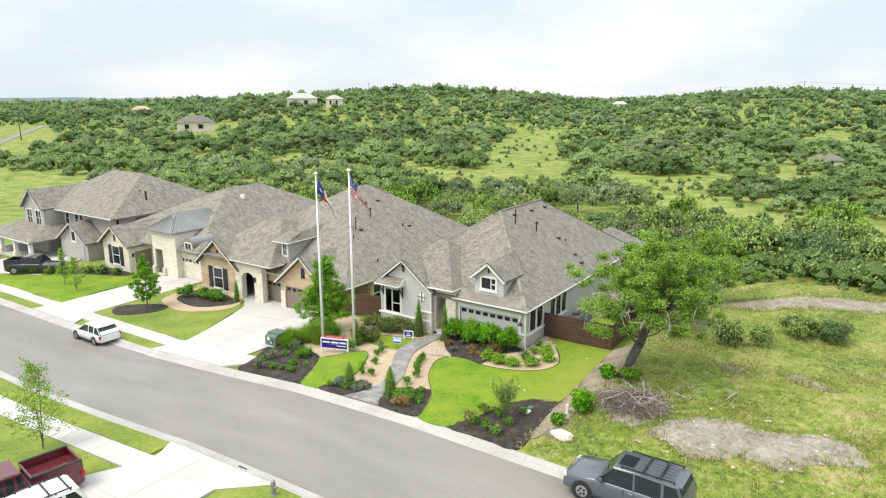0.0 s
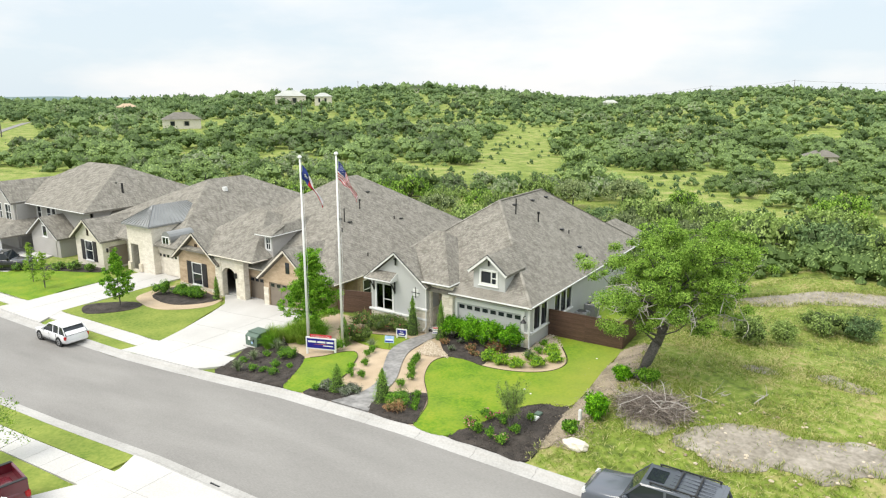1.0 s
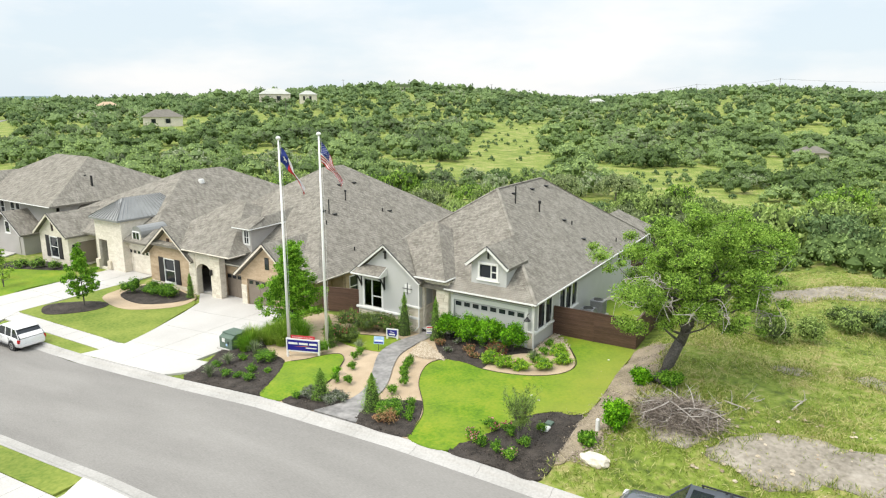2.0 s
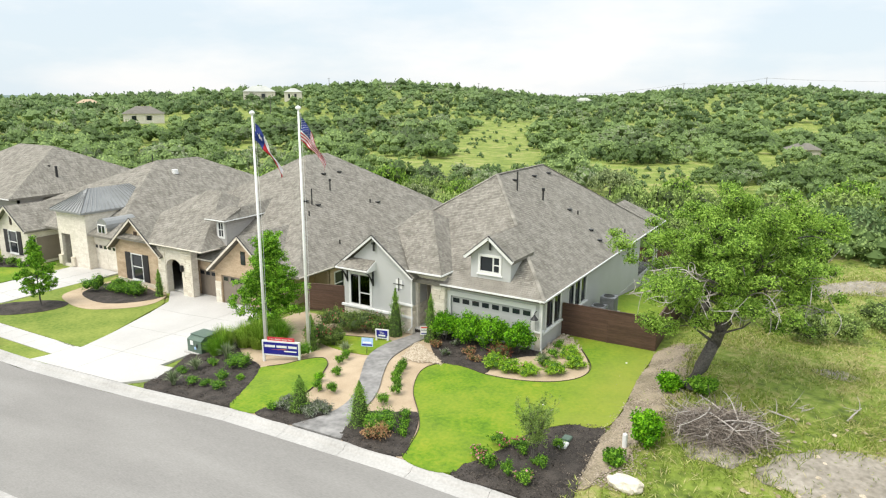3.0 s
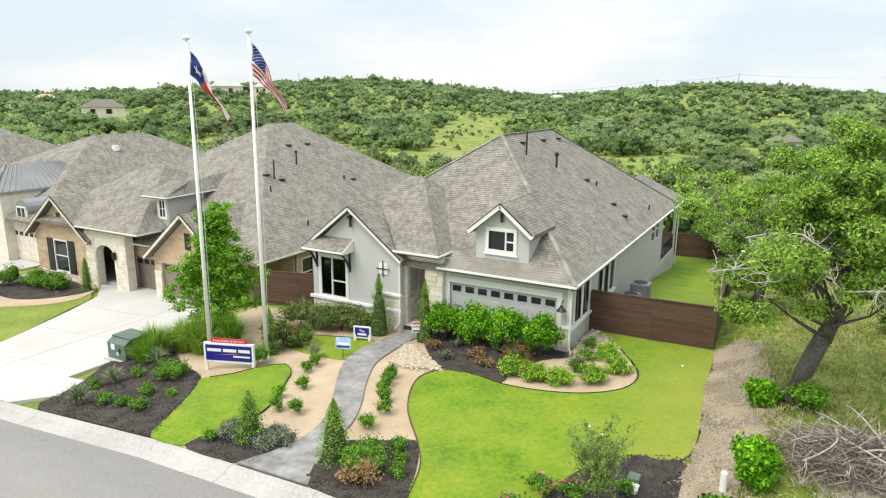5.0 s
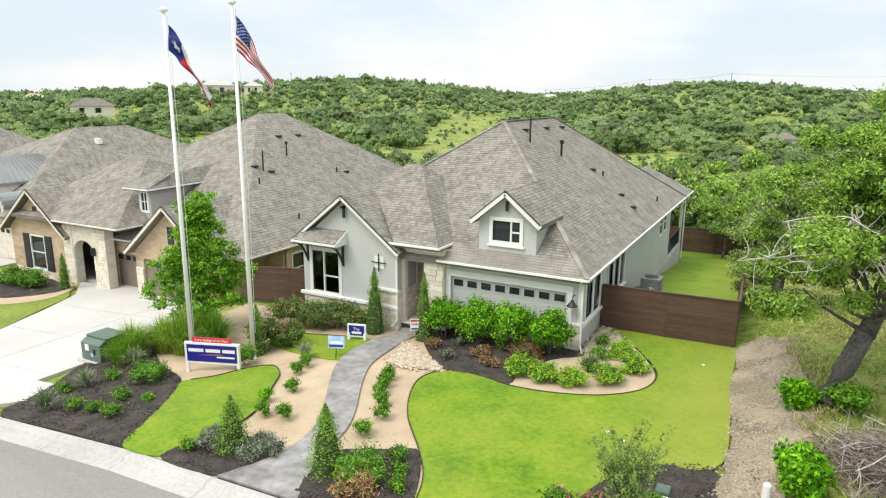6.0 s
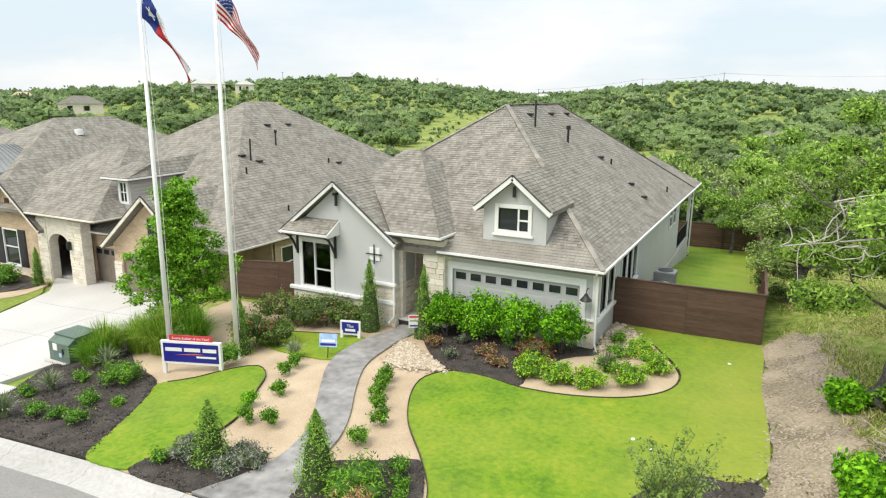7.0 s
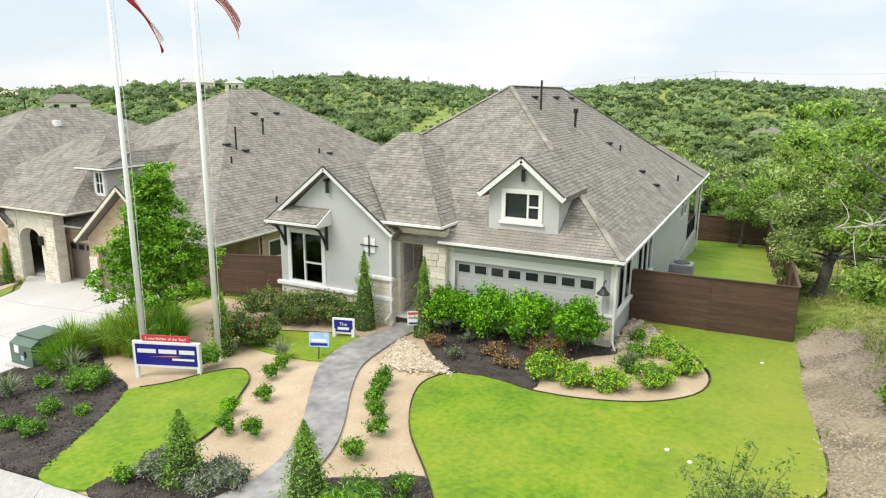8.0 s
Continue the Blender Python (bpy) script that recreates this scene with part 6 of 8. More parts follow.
def shrub(name, x, y, w, h, leaf, label, n=900, size=0.07, lumps=7, category="shrub", group="", flowers=None, stalk=False, base=0.0, narrow=0.55):
    z = lv(x, y) + 0.05
    root = thing(name, (x, y, z), label, category, group)
    arr, cores = [], []
    per = n // lumps
    for i in range(lumps):
        a = 2.4 * i + rng.uniform(-0.4, 0.4)
        r = w * 0.34 * math.sqrt((i + 0.3) / lumps) * rng.uniform(0.8, 1.15)
        c = np.array((x + r * math.cos(a), y + r * math.sin(a), z + base + (h - base) * (0.36 + 0.22 * (1 - i / lumps) + rng.uniform(-0.12, 0.14))))
        rad = np.array((w * 0.25 * rng.uniform(0.75, 1.15), w * 0.25 * rng.uniform(0.75, 1.15), (h - base) * 0.33 * rng.uniform(0.8, 1.15)))
        arr.append(clump(c, rad, int(per * 0.72), size, size * narrow, -0.95, 1.1, 0.45))
        cores.append(core_quads(c, rad * 0.62, 7, 4))
        for _ in range(3):
            # a leafy shoot standing out of the mass
            d = unit(rng.normal(size=3) * np.array((0.8, 0.8, 0.4)) + np.array((0.9 * math.cos(a), 0.9 * math.sin(a), 0.7)))
            m = max(4, int(per * 0.09))
            q = rng.uniform(0.6, 1.4 if narrow > 0.3 else 1.1, (m, 1))
            P = c + d * q * rad + rng.normal(size=(m, 3)) * size * 0.55
            arr.append(leaf_quads(P, np.tile(d + np.array((0, 0, 0.4)), (m, 1)), size, size * narrow, 1.0))
    quads("foliage", np.concatenate(arr), leaf, root)
    # darker bodies behind the leaves, their colour standing in for inner shade
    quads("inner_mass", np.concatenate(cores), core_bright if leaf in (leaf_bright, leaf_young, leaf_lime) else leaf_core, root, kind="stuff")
    if flowers:
        m = rng.integers(0, len(np.concatenate(arr)), flowers[1])
        P = np.concatenate(arr)[m].mean(1)
        P = P[P[:, 2] > z + h * 0.35]
        P = P[[noise.noise((p[0] * 1.6, p[1] * 1.6, p[2] * 1.6)) > -0.02 for p in P]]
        c0 = np.array((x, y, z + h * 0.4))
        quads("blossoms", np.concatenate([leaf_quads(P + unit(P - c0) * 0.03, unit(P - c0), 0.085, 0.07, 0.7) for _ in range(3)]), flowers[0], root)
    if stalk:
        bm = bmesh.new()
        for k in range(4):
            limb(bm, (x, y, z - 0.05), (x + rng.uniform(-0.2, 0.2), y + rng.uniform(-0.2, 0.2), z + base + 0.25), 0.02, 0.015, 0.1, 3, 5)
        part("stem", bm, bark, root)
    return root


for x in (-24.35, -22.95, -21.6, -20.15):
    shrub("hedge_shrub", x, 38.1, 1.44, 1.75 + rng.uniform(-0.05, 0.1), leaf_bright, "large bright green leafy shrub before the garage", 7000, 0.095, 18, group="garage hedge", stalk=True, base=0.25)


def cypress(x, y, h, w, label, leaf=None):
    z = lv(x, y) + 0.04
    root = thing("conifer", (x, y, z), label, "conifer", "upright conifers")
    arr, cores = [], []
    for i in range(16):
        t = i / 15
        r = w * 0.5 * (1 - t) ** 0.7 * (0.75 + 0.25 * math.sin(i * 2.1)) + 0.04
        for j in range(3):
            a = 2.1 * j + i
            arr.append(clump((x + r * 0.5 * math.cos(a), y + r * 0.5 * math.sin(a), z + 0.12 + (h - 0.2) * t), (r * 0.7, r * 0.7, h * 0.07), 110, 0.075, 0.026, -0.95, 0.6, 0.4))
    q = np.concatenate(arr)
    quads("foliage", q, leaf or leaf_cypress, root)
    # wide dark green cone up the middle, painting the shade inside the foliage
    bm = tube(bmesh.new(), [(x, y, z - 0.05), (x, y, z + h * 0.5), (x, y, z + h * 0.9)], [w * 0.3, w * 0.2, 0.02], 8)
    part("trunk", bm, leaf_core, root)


cypress(-27.3, 37.75, 2.6, 1.2, "tall narrow dark green cypress by the wall")
cypress(-25.1, 37.85, 2.55, 1.1, "tall narrow cypress beside the entry")
cypress(-25.5, 28.3, 1.55, 1.15, "upright green conifer in a mulch bed")
cypress(-22.55, 28.5, 1.8, 1.3, "upright pointed juniper beside the path")
cypress(-48.3, 38.3, 2.0, 0.8, "narrow dark cypress beside the brick entry")
cypress(-32.0, 33.2, 1.3, 0.9, "dark conical shrub behind the sign")
cypress(-30.2, 34.2, 1.9, 1.0, "dark columnar shrub by the flagpole")

for x, y, w, h in ((-27.4, 33.1, 0.5, 0.5), (-27.5, 33.7, 0.55, 0.5), (-26.6, 31.9, 0.5, 0.5), (-26.85, 31.0, 0.5, 0.5), (-26.25, 30.2, 0.55, 0.5), (-25.5, 30.3, 0.55, 0.55), (-24.25, 34.0, 0.5, 0.5), (-24.05, 33.4, 0.5, 0.5), (-23.9, 32.9, 0.5, 0.45), (-23.4, 32.2, 0.5, 0.45), (-22.9, 31.5, 0.55, 0.5), (-22.85, 30.45, 0.6, 0.52)):
    shrub("boxwood", x, y, w, h, leaf_bright if rng.random() < 0.2 else leaf_young, "small clipped green boxwood in tan gravel", 800, 0.06, 6, group="path boxwoods")
for x, y, w, h in ((-34.1, 29.1, 0.7, 0.4), (-32.3, 28.3, 0.75, 0.45), (-31.5, 28.4, 0.55, 0.35), (-30.6, 28.35, 0.8, 0.5), (-31.5, 29.4, 0.75, 0.45), (-30.5, 29.6, 0.5, 0.3), (-33.5, 30.5, 0.6, 0.4), (-26.6, 27.75, 0.5, 0.4), (-21.2, 29.7, 0.6, 0.5), (-20.85, 29.1, 0.5, 0.4), (-20.5, 28.5, 0.5, 0.45), (-15.2, 29.2, 0.7, 0.5), (-16.0, 28.2, 0.55, 0.45), (-15.1, 30.7, 0.5, 0.4)):
    shrub("low_shrub", x, y, w, h, leaf_young, "low green shrub in dark mulch", 520, 0.06, 6, group="mulch bed shrubs")
for x, y, w, h, lab, leaf in ((-31.9, 30.8, 1.3, 0.75, "feathery green perennial mound in mulch", leaf_young), (-21.6, 28.55, 1.6, 0.75, "spreading green perennial by the path", leaf_young), (-21.3, 28.0, 1.1, 0.6, "reddish-green perennial mound in mulch", leaf_rust)):
    shrub("perennial", x, y, w, h, leaf, lab, 1500, 0.13, 8, narrow=0.2)
for x, y, w in ((-26.2, 28.15, 0.9), (-24.9, 28.15, 1.0), (-24.5, 28.6, 0.9), (-25.0, 28.7, 0.9), (-26.4, 28.5, 0.7)):
    shrub("sage_shrub", x, y, w, 0.42, leaf_sage, "grey-leaved sage mound in mulch", 900, 0.09, 7, narrow=0.25, group="sage mounds")
for x, y, w, h in ((-20.75, 37.35, 1.2, 0.8),):
    shrub("barberry", x, y, w, h, leaf_red, "dark red barberry shrub in mulch", 1200, 0.06, 8)
for x, y, w, h in ((-22.3, 37.0, 0.75, 0.5), (-24.3, 37.1, 0.8, 0.5), (-21.7, 36.3, 0.7, 0.35)):
    shrub("rust_shrub", x, y, w, h, leaf_rust, "small rust-brown shrub in dark mulch", 620, 0.06, 6, group="rust shrubs")
for x, y in ((-23.5, 37.7), (-23.3, 36.3), (-21.5, 37.8)):
    shrub("grey_shrub", x, y, 0.6, 0.45, leaf_sage, "thin grey-green seedling shrub", 300, 0.07, 5, narrow=0.3, group="grey seedlings")
for x, y, w, h in ((-20.45, 36.1, 1.15, 0.75), (-19.6, 36.0, 1.1, 0.6), (-18.7, 36.15, 1.05, 0.55), (-17.75, 36.85, 1.15, 0.6), (-17.2, 38.1, 1.1, 0.6), (-17.9, 39.2, 1.1, 0.55)):
    shrub("flowering_shrub", x, y, w, h, leaf_lime, "mounding yellow-green shrub with tiny pink flowers", 1900, 0.07, 9, flowers=(petal_pink, 12), group="curved bed flowers")
for x, y, w in ((-18.5, 38.6, 0.6), (-18.7, 39.9, 0.55), (-18.5, 37.5, 0.8)):
    shrub("low_shrub", x, y, w, 0.5, leaf_young, "low green shrub among river stones", 600, 0.07, 6)
for x, y, w, h in ((-31.4, 37.5, 1.9, 1.4), (-30.2, 37.5, 1.7, 1.2), (-29.2, 37.6, 1.8, 1.25), (-28.2, 37.7, 1.4, 1.1), (-30.3, 34.9, 1.7, 1.4), (-29.5, 35.2, 1.2, 1.1)):
    shrub("rose_bush", x, y, w, h, leaf_rose, "rambling rose bush with red blooms", 3000, 0.08, 10, flowers=(petal_red, 80), group="rose bushes", stalk=True)
for x, y in ((-17.0, 29.7), (-16.8, 28.3), (-17.3, 28.6), (-16.2, 29.8), (-15.3, 28.0)):
    shrub("flowering_shrub", x, y, 0.75, 0.5, leaf_young, "low rose shrub with pink blooms in mulch", 600, 0.07, 6, flowers=(petal_pink, 70), group="street corner roses")
for x, y, w, h in ((-29.8, 33.2, 0.9, 0.8),):
    shrub("round_shrub", x, y, w, h, leaf_young, "round dense green shrub beside the sign", 1500, 0.06, 8)
for x, y, w, h in ((-53.6, 36.7, 1.7, 1.5), (-52.2, 37.6, 1.8, 1.1), (-51.0, 37.8, 1.8, 1.1), (-49.9, 37.6, 1.6, 1.0)):
    shrub("shrub", x, y, w, h, leaf_young, "rounded green shrub by the brick wall", 1300, 0.1, 8, group="brick house shrubs")
for x, y, w, h in ((-72.5, 35.2, 1.6, 0.9), (-70.6, 36.5, 1.5, 0.9), (-69, 37.2, 1.6, 1.1), (-67.2, 37.8, 1.3, 0.9), (-76, 33.5, 1.5, 0.9), (-74, 34.2, 1.4, 0.8)):
    shrub("shrub", x, y, w, h, leaf_cypress, "low dark green foundation shrub", 700, 0.12, 7, group="cream house shrubs")
for x, y, w, h, leaf in ((-12.3, 31.9, 1.05, 1.15, leaf_bright), (-12.4, 36.0, 0.8, 0.9, leaf_bright), (-11.2, 36.3, 1.1, 0.7, leaf_young), (-8.0, 46.4, 2.4, 2.0, leaf_wood), (-6.2, 47.6, 1.6, 1.5, leaf_wood), (-4.4, 52.4, 3.0, 1.7, leaf_wood), (-2.2, 52.2, 2.6, 1.6, leaf_juniper), (-13.0, 30.4, 0.6, 0.5, leaf_young)):
    shrub("wild_bush", x, y, w, h, leaf, "wild green bush on the rough lot", 4200, 0.13, 12, group="")


def blades(n, x0, x1, y0, y1, h0, h1, keep, width=0.012, z_lift=0.0, spread_=0.35):
    """Single pointed grass blades as narrow leaves."""
    xy = np.stack([rng.uniform(x0, x1, n), rng.uniform(y0, y1, n)], 1)
    ok = np.array([keep(a, b) for a, b in xy])
    xy = xy[ok]
    n = len(xy)
    z = level(xy[:, 0], xy[:, 1]) + z_lift
    P = np.concatenate([xy, z[:, None]], 1)
    h = rng.uniform(h0, h1, (n, 1))
    tip = P + np.concatenate([rng.normal(size=(n, 2)) * spread_, np.ones((n, 1))], 1) * h
    side = unit(np.concatenate([rng.normal(size=(n, 2)), np.zeros((n, 1))], 1)) * width
    m = P * 0.55 + tip * 0.45 + np.array([0, 0, 0.02])
    return np.stack([P, m + side, tip, m - side], 1)


def strap_plant(name, x, y, h, n, w, leaf, label, droop=0.6, group=""):
    """A fountain of long arching leaves."""
    z = lv(x, y) + 0.05
    root = thing(name, (x, y, z), label, "grass clump", group)
    out = []
    for i in range(n):
        a, t = rng.uniform(0, 6.28), rng.uniform(0.15, 1.0)
        foot = 0.3 * h * rng.random() if n > 500 else 0.08 * t
        d = np.array((math.cos(a), math.sin(a), 0))
        s = np.array((-math.sin(a), math.cos(a), 0)) * w
        L = h * (rng.uniform(0.35, 1.1) if n > 500 else rng.uniform(0.75, 1.15))
        p = [np.array((x, y, z)) + d * foot + d * L * t * droop * k * k + np.array((0, 0, 1)) * L * (k - 0.55 * t * k * k) for k in (0, 0.4, 0.75, 1.0)]
        for k, (wa, wb) in enumerate(((0.6, 1.0), (1.0, 0.7), (0.7, 0.08))):
            out.append([p[k] - s * wa, p[k] + s * wa, p[k + 1] + s * wb, p[k + 1] - s * wb])
    quads("leaves", np.array(out), leaf, root)


for x, y, h, n, w, leaf, lab in ((-35.0, 32.5, 1.5, 2200, 0.009, leaf_light, "tall fountain of fine green ornamental grass"), (-34.3, 33.4, 1.5, 2600, 0.009, leaf_light, "tall fountain of fine green ornamental grass"), (-33.3, 33.6, 1.9, 2600, 0.009, leaf_light, "tall fountain of fine green ornamental grass"), (-32.6, 34.2, 1.7, 2000, 0.009, leaf_young, "tall fountain of fine green ornamental grass"), (-34.7, 31.8, 1.2, 1600, 0.008, leaf_young, "arching clump of fine green grass"),
                                (-33.6, 31.5, 1.0, 120, 0.02, blade_agave, "spiky grey-green strap-leaved plant"), (-33.1, 27.9, 0.9, 130, 0.02, blade_agave, "spiky grey-green strap-leaved plant at the kerb"), (-33.8, 29.7, 0.8, 110, 0.02, blade_agave, "spiky grey-green strap-leaved plant in mulch"), (-28.0, 34.3, 0.75, 120, 0.018, blade_agave, "spiky grey strap-leaved plant in gravel"), (-18.5, 37.4, 0.8, 110, 0.018, blade_agave, "spiky green strap-leaved plant in the curved bed")):
    strap_plant("ornamental_grass", x, y, h, n, w, leaf, lab, 0.62 if n > 500 else 0.6)

# rough grass over the open lot
def on_lot(x, y):
    if seg_dist(x, y, [(-7.3, 32.2), (-4.4, 32.9), (-1.0, 34.1)]) < 1.35 + 0.7 * noise.noise((x, y, 3)) and random.random() < 0.9:
        return False
    if seg_dist(x, y, [(-9, 60), (-2, 62.2), (12, 64)]) < 1.6 and random.random() < 0.9:
        return False
    if -14.2 < x < -12.2 and 29 < y < 42.5 and random.random() < 0.97:
        return False
    return noise.noise((x * 0.35, y * 0.35, 4)) + 0.5 * noise.noise((x * 1.3, y * 1.3, 9)) > random.uniform(-0.7, 0.5)


rim = []
for o in COVER["bare_ground"] + COVER["gravel_strip"]:
    o = np.array([(p[0], p[1]) for p in o])
    for a, b in zip(o, np.roll(o, -1, 0)):
        for _ in range(int(np.linalg.norm(b - a) * 16)):
            c = a + (b - a) * rng.random() + rng.normal(size=2) * 0.28
            if c[0] > -12.7:
                rim.append(blades(7, c[0] - 0.12, c[0] + 0.12, c[1] - 0.12, c[1] + 0.12, 0.06, 0.3, lambda x, y: True, 0.014, 0.03, 0.5))
tagged(quads("rough_grass", np.concatenate([blades(95000, -13.9, 14, 27.2, 48, 0.05, 0.19, on_lot, 0.017, 0, 1.1), blades(36000, -14, 20, 48, 68, 0.08, 0.28, on_lot, 0.015, 0, 1.2)] + rim), blade_green, kind="stuff"), "tall rough green grass on the empty lot", "grass")
tagged(quads("dry_grass", np.concatenate([blades(50000, -13.5, 14, 28.2, 48, 0.08, 0.34, lambda x, y: on_lot(x + 31, y - 17) and on_lot(x, y), 0.009, 0, 1.2), blades(30000, -14, 20, 48, 68, 0.08, 0.3, lambda x, y: on_lot(x + 31, y - 17), 0.012, 0, 1.2)]), blade_straw, kind="stuff"), "dry straw-coloured grass on the empty lot", "grass")


# ---- flagpoles and flags ----
pole_white = material("white_pole_paint", (0.78, 0.78, 0.77), (0.88, 0.88, 0.87), 0.5, 1, 12, 0.02)
cloth_white = material("white_cloth", (0.70, 0.70, 0.70), (0.80, 0.80, 0.80), 0.9, 2, 30, 0.1, through_light=0.3)
cloth_red = material("red_cloth", (0.42, 0.02, 0.03), (0.52, 0.035, 0.045), 0.9, 2, 30, 0.1, through_light=0.3)
cloth_blue = material("blue_cloth", (0.015, 0.03, 0.16), (0.03, 0.05, 0.22), 0.9, 2, 30, 0.1, through_light=0.3)
blue_panel = material("blue_sign_panel", (0.012, 0.012, 0.20), (0.02, 0.02, 0.25), 0.4, 2, 20, 0.02)
red_panel = material("red_sign_panel", (0.50, 0.03, 0.05), (0.60, 0.05, 0.07), 0.5, 2, 20, 0.02)
orange_paint = material("orange_paint", (0.60, 0.14, 0.03), (0.70, 0.20, 0.05), 0.5)


def drape(u, v, fly, fall, hoist, twist):
    """A flag hanging slack from its hoist: u along the fly, v down the hoist."""
    squeeze = 1 - 0.45 * smooth01(u * 1.4)
    side = fly * u ** 0.9 + 0.10 * math.sin(7 * u + 2.5 * v) * u
    down = -hoist * v * squeeze - fall * u ** 1.15
    fold = 0.16 * math.sin(9 * v + 5 * u + twist) * (0.25 + u) + 0.10 * math.sin(15 * u + 6 * v)
    return side, float(down), fold


def flag(parent, top, colour, fly=1.05, fall=1.9, hoist=1.45, twist=0.0, label=""):
    nu, nv = 76, 39
    wind = Vector((0.82, 0.57, 0))
    across = Vector((-0.57, 0.82, 0))
    V, F, M = [], [], []
    for j in range(nv + 1):
        for i in range(nu + 1):
            s, d, f = drape(i / nu, j / nv, fly, fall, hoist, twist)
            V.append(tuple(Vector(top) + wind * (0.08 + s) + across * f + Vector((0, 0, d))))
    for j in range(nv):
        for i in range(nu):
            a = j * (nu + 1) + i
            F.append((a, a + 1, a + nu + 2, a + nu + 1))
            M.append(colour(i, j))
    me = bpy.data.meshes.new("cloth")
    me.from_pydata(V, [], F)
    for m in (cloth_white, cloth_red, cloth_blue):
        me.materials.append(m)
    me.polygons.foreach_set("material_index", M)
    me.update()
    me.shade_smooth()
    ob = new("cloth", me)
    me.transform(Matrix.Translation(-ORIGIN[parent.name]))
    ob.parent = parent
    return tagged(ob, label)


def stripes(i, j):
    if i < 30 and j < 21:
        return 0 if (i % 5 in (2,) and j % 4 in (1,)) or ((i + 3) % 5 == 2 and (j + 2) % 4 == 1) else 2
    return 1 if (j // 3) % 2 == 0 else 0


def lone_star(i, j):
    if i < 25:
        a, r = math.atan2(j - 19.5, (i - 12.5) * 1.3), math.hypot((i - 12.5) * 1.3, j - 19.5)
        return 0 if r < 4.2 + 3.6 * math.cos(2.5 * ((a + math.pi / 2 + 1.2566 / 2) % 1.2566 - 0.6283)) ** 3 else 2
    return 0 if j < 20 else 1


def flagpole(x, y, h, label):
    z = lv(x, y)
    p = thing("flagpole", (x, y, z), label, "flagpole", "flagpoles")
    part("pole", tube(bmesh.new(), [(x, y, z), (x, y, z + h * 0.5), (x, y, z + h)], [0.085, 0.07, 0.045], 12), pole_white, p, smooth=True)
    part("finial", tube(bmesh.new(), [(x, y, z + h), (x, y, z + h + 0.06), (x, y, z + h + 0.1), (x, y, z + h + 0.17), (x, y, z + h + 0.22)], [0.03, 0.12, 0.14, 0.11, 0.02], 12), pole_white, p, smooth=True)
    part("halyard", tube(bmesh.new(), [(x + 0.11, y + 0.05, z + 1.0), (x + 0.16, y + 0.08, z + h * 0.5), (x + 0.1, y + 0.05, z + h - 0.1)], [0.008] * 3, 5), cloth_white, p)
    part("collar", tube(bmesh.new(), [(x, y, z), (x, y, z + 0.12)], [0.16, 0.11], 12), pole_white, p)
    return p, z + h


pole, ztop = flagpole(-30.1, 33.86, 12.36, "tall white flagpole with a small round finial")
f = thing("flag", (-30.1, 33.86, ztop - 0.3), "slack red, white and blue striped flag with stars", "flag")
flag(f, (-30.1, 33.86, ztop - 0.3), stripes, 1.05, 2.0, 1.15, label="striped cloth with a starred blue canton")
pole, ztop = flagpole(-32.15, 32.85, 12.3, "tall white flagpole behind the sign")
f = thing("flag", (-32.15, 32.85, ztop - 0.35), "slack flag of blue, white and red with one star", "flag")
flag(f, (-32.15, 32.85, ztop - 0.35), lone_star, 1.15, 2.25, 0.85, 1.4)


# ---- signs ----
def words(parent, text, m, size, mat, name="lettering"):
    c = bpy.data.curves.new(name, "FONT")
    c.body, c.size, c.align_x, c.align_y, c.extrude = text, size, "CENTER", "CENTER", 0.003
    c.materials.append(mat)
    ob = new(name, c)
    ob.parent = parent
    ob.matrix_basis = m
    return ob


def local_thing(name, m, label, category, group=""):
    ob = thing(name, (0, 0, 0), label, category, group)
    return ob, m


def yard_sign():
    x, y = -30.52, 32.33
    s, m = local_thing("yard_sign", None, "white-framed blue builder's sign with a red board on top", "sign")
    for sx in (-0.95, 0.95):
        part("post", B(sx - 0.06, sx + 0.06, -0.06, 0.06, -0.1, 1.05, bevel=0.01), white_paint, s)
    part("board", B(-1.02, 1.02, -0.05, 0.05, 0.27, 1.06, bevel=0.012), white_paint, s)
    panel = part("panel", B(-0.93, 0.93, -0.062, -0.045, 0.36, 0.98), blue_panel, s)
    part("bar", B(-0.86, -0.30, -0.068, -0.06, 0.72, 0.84), white_paint, panel)
    part("bar", B(-0.22, 0.32, -0.068, -0.06, 0.72, 0.84), white_paint, panel)
    part("bar", B(0.40, 0.86, -0.068, -0.06, 0.72, 0.84), white_paint, panel)
    part("swoosh", prism(bmesh.new(), [(-0.52, 0.60), (0.2, 0.655), (0.45, 0.64), (0.1, 0.62)], "y", -0.068, -0.06), orange_paint, panel)
    part("bar", B(0.18, 0.84, -0.068, -0.06, 0.52, 0.58), white_paint, panel)
    top = part("top_board", B(-0.72, 0.72, -0.02, 0.02, 1.05, 1.24), red_panel, s)
    words(top, "5-time Builder of the Year!", pose(0, -0.024, 1.145, 90), 0.115, white_paint)
    s.matrix_basis = pose(x, y, lv(x, y) + 0.02, 0, 0, 20)


yard_sign()
s, m = local_thing("plan_sign", None, "small blue sign in a white frame by the path", "sign")
part("board", B(-0.38, 0.38, -0.03, 0.03, 0.12, 0.66, bevel=0.01), white_paint, s)
for sx in (-0.32, 0.32):
    part("post", B(sx - 0.05, sx + 0.05, -0.05, 0.05, -0.05, 0.3), white_paint, s)
p = part("panel", B(-0.31, 0.31, -0.042, -0.025, 0.20, 0.60), blue_panel, s)
words(p, "The", pose(0, -0.046, 0.46, 90), 0.16, white_paint)
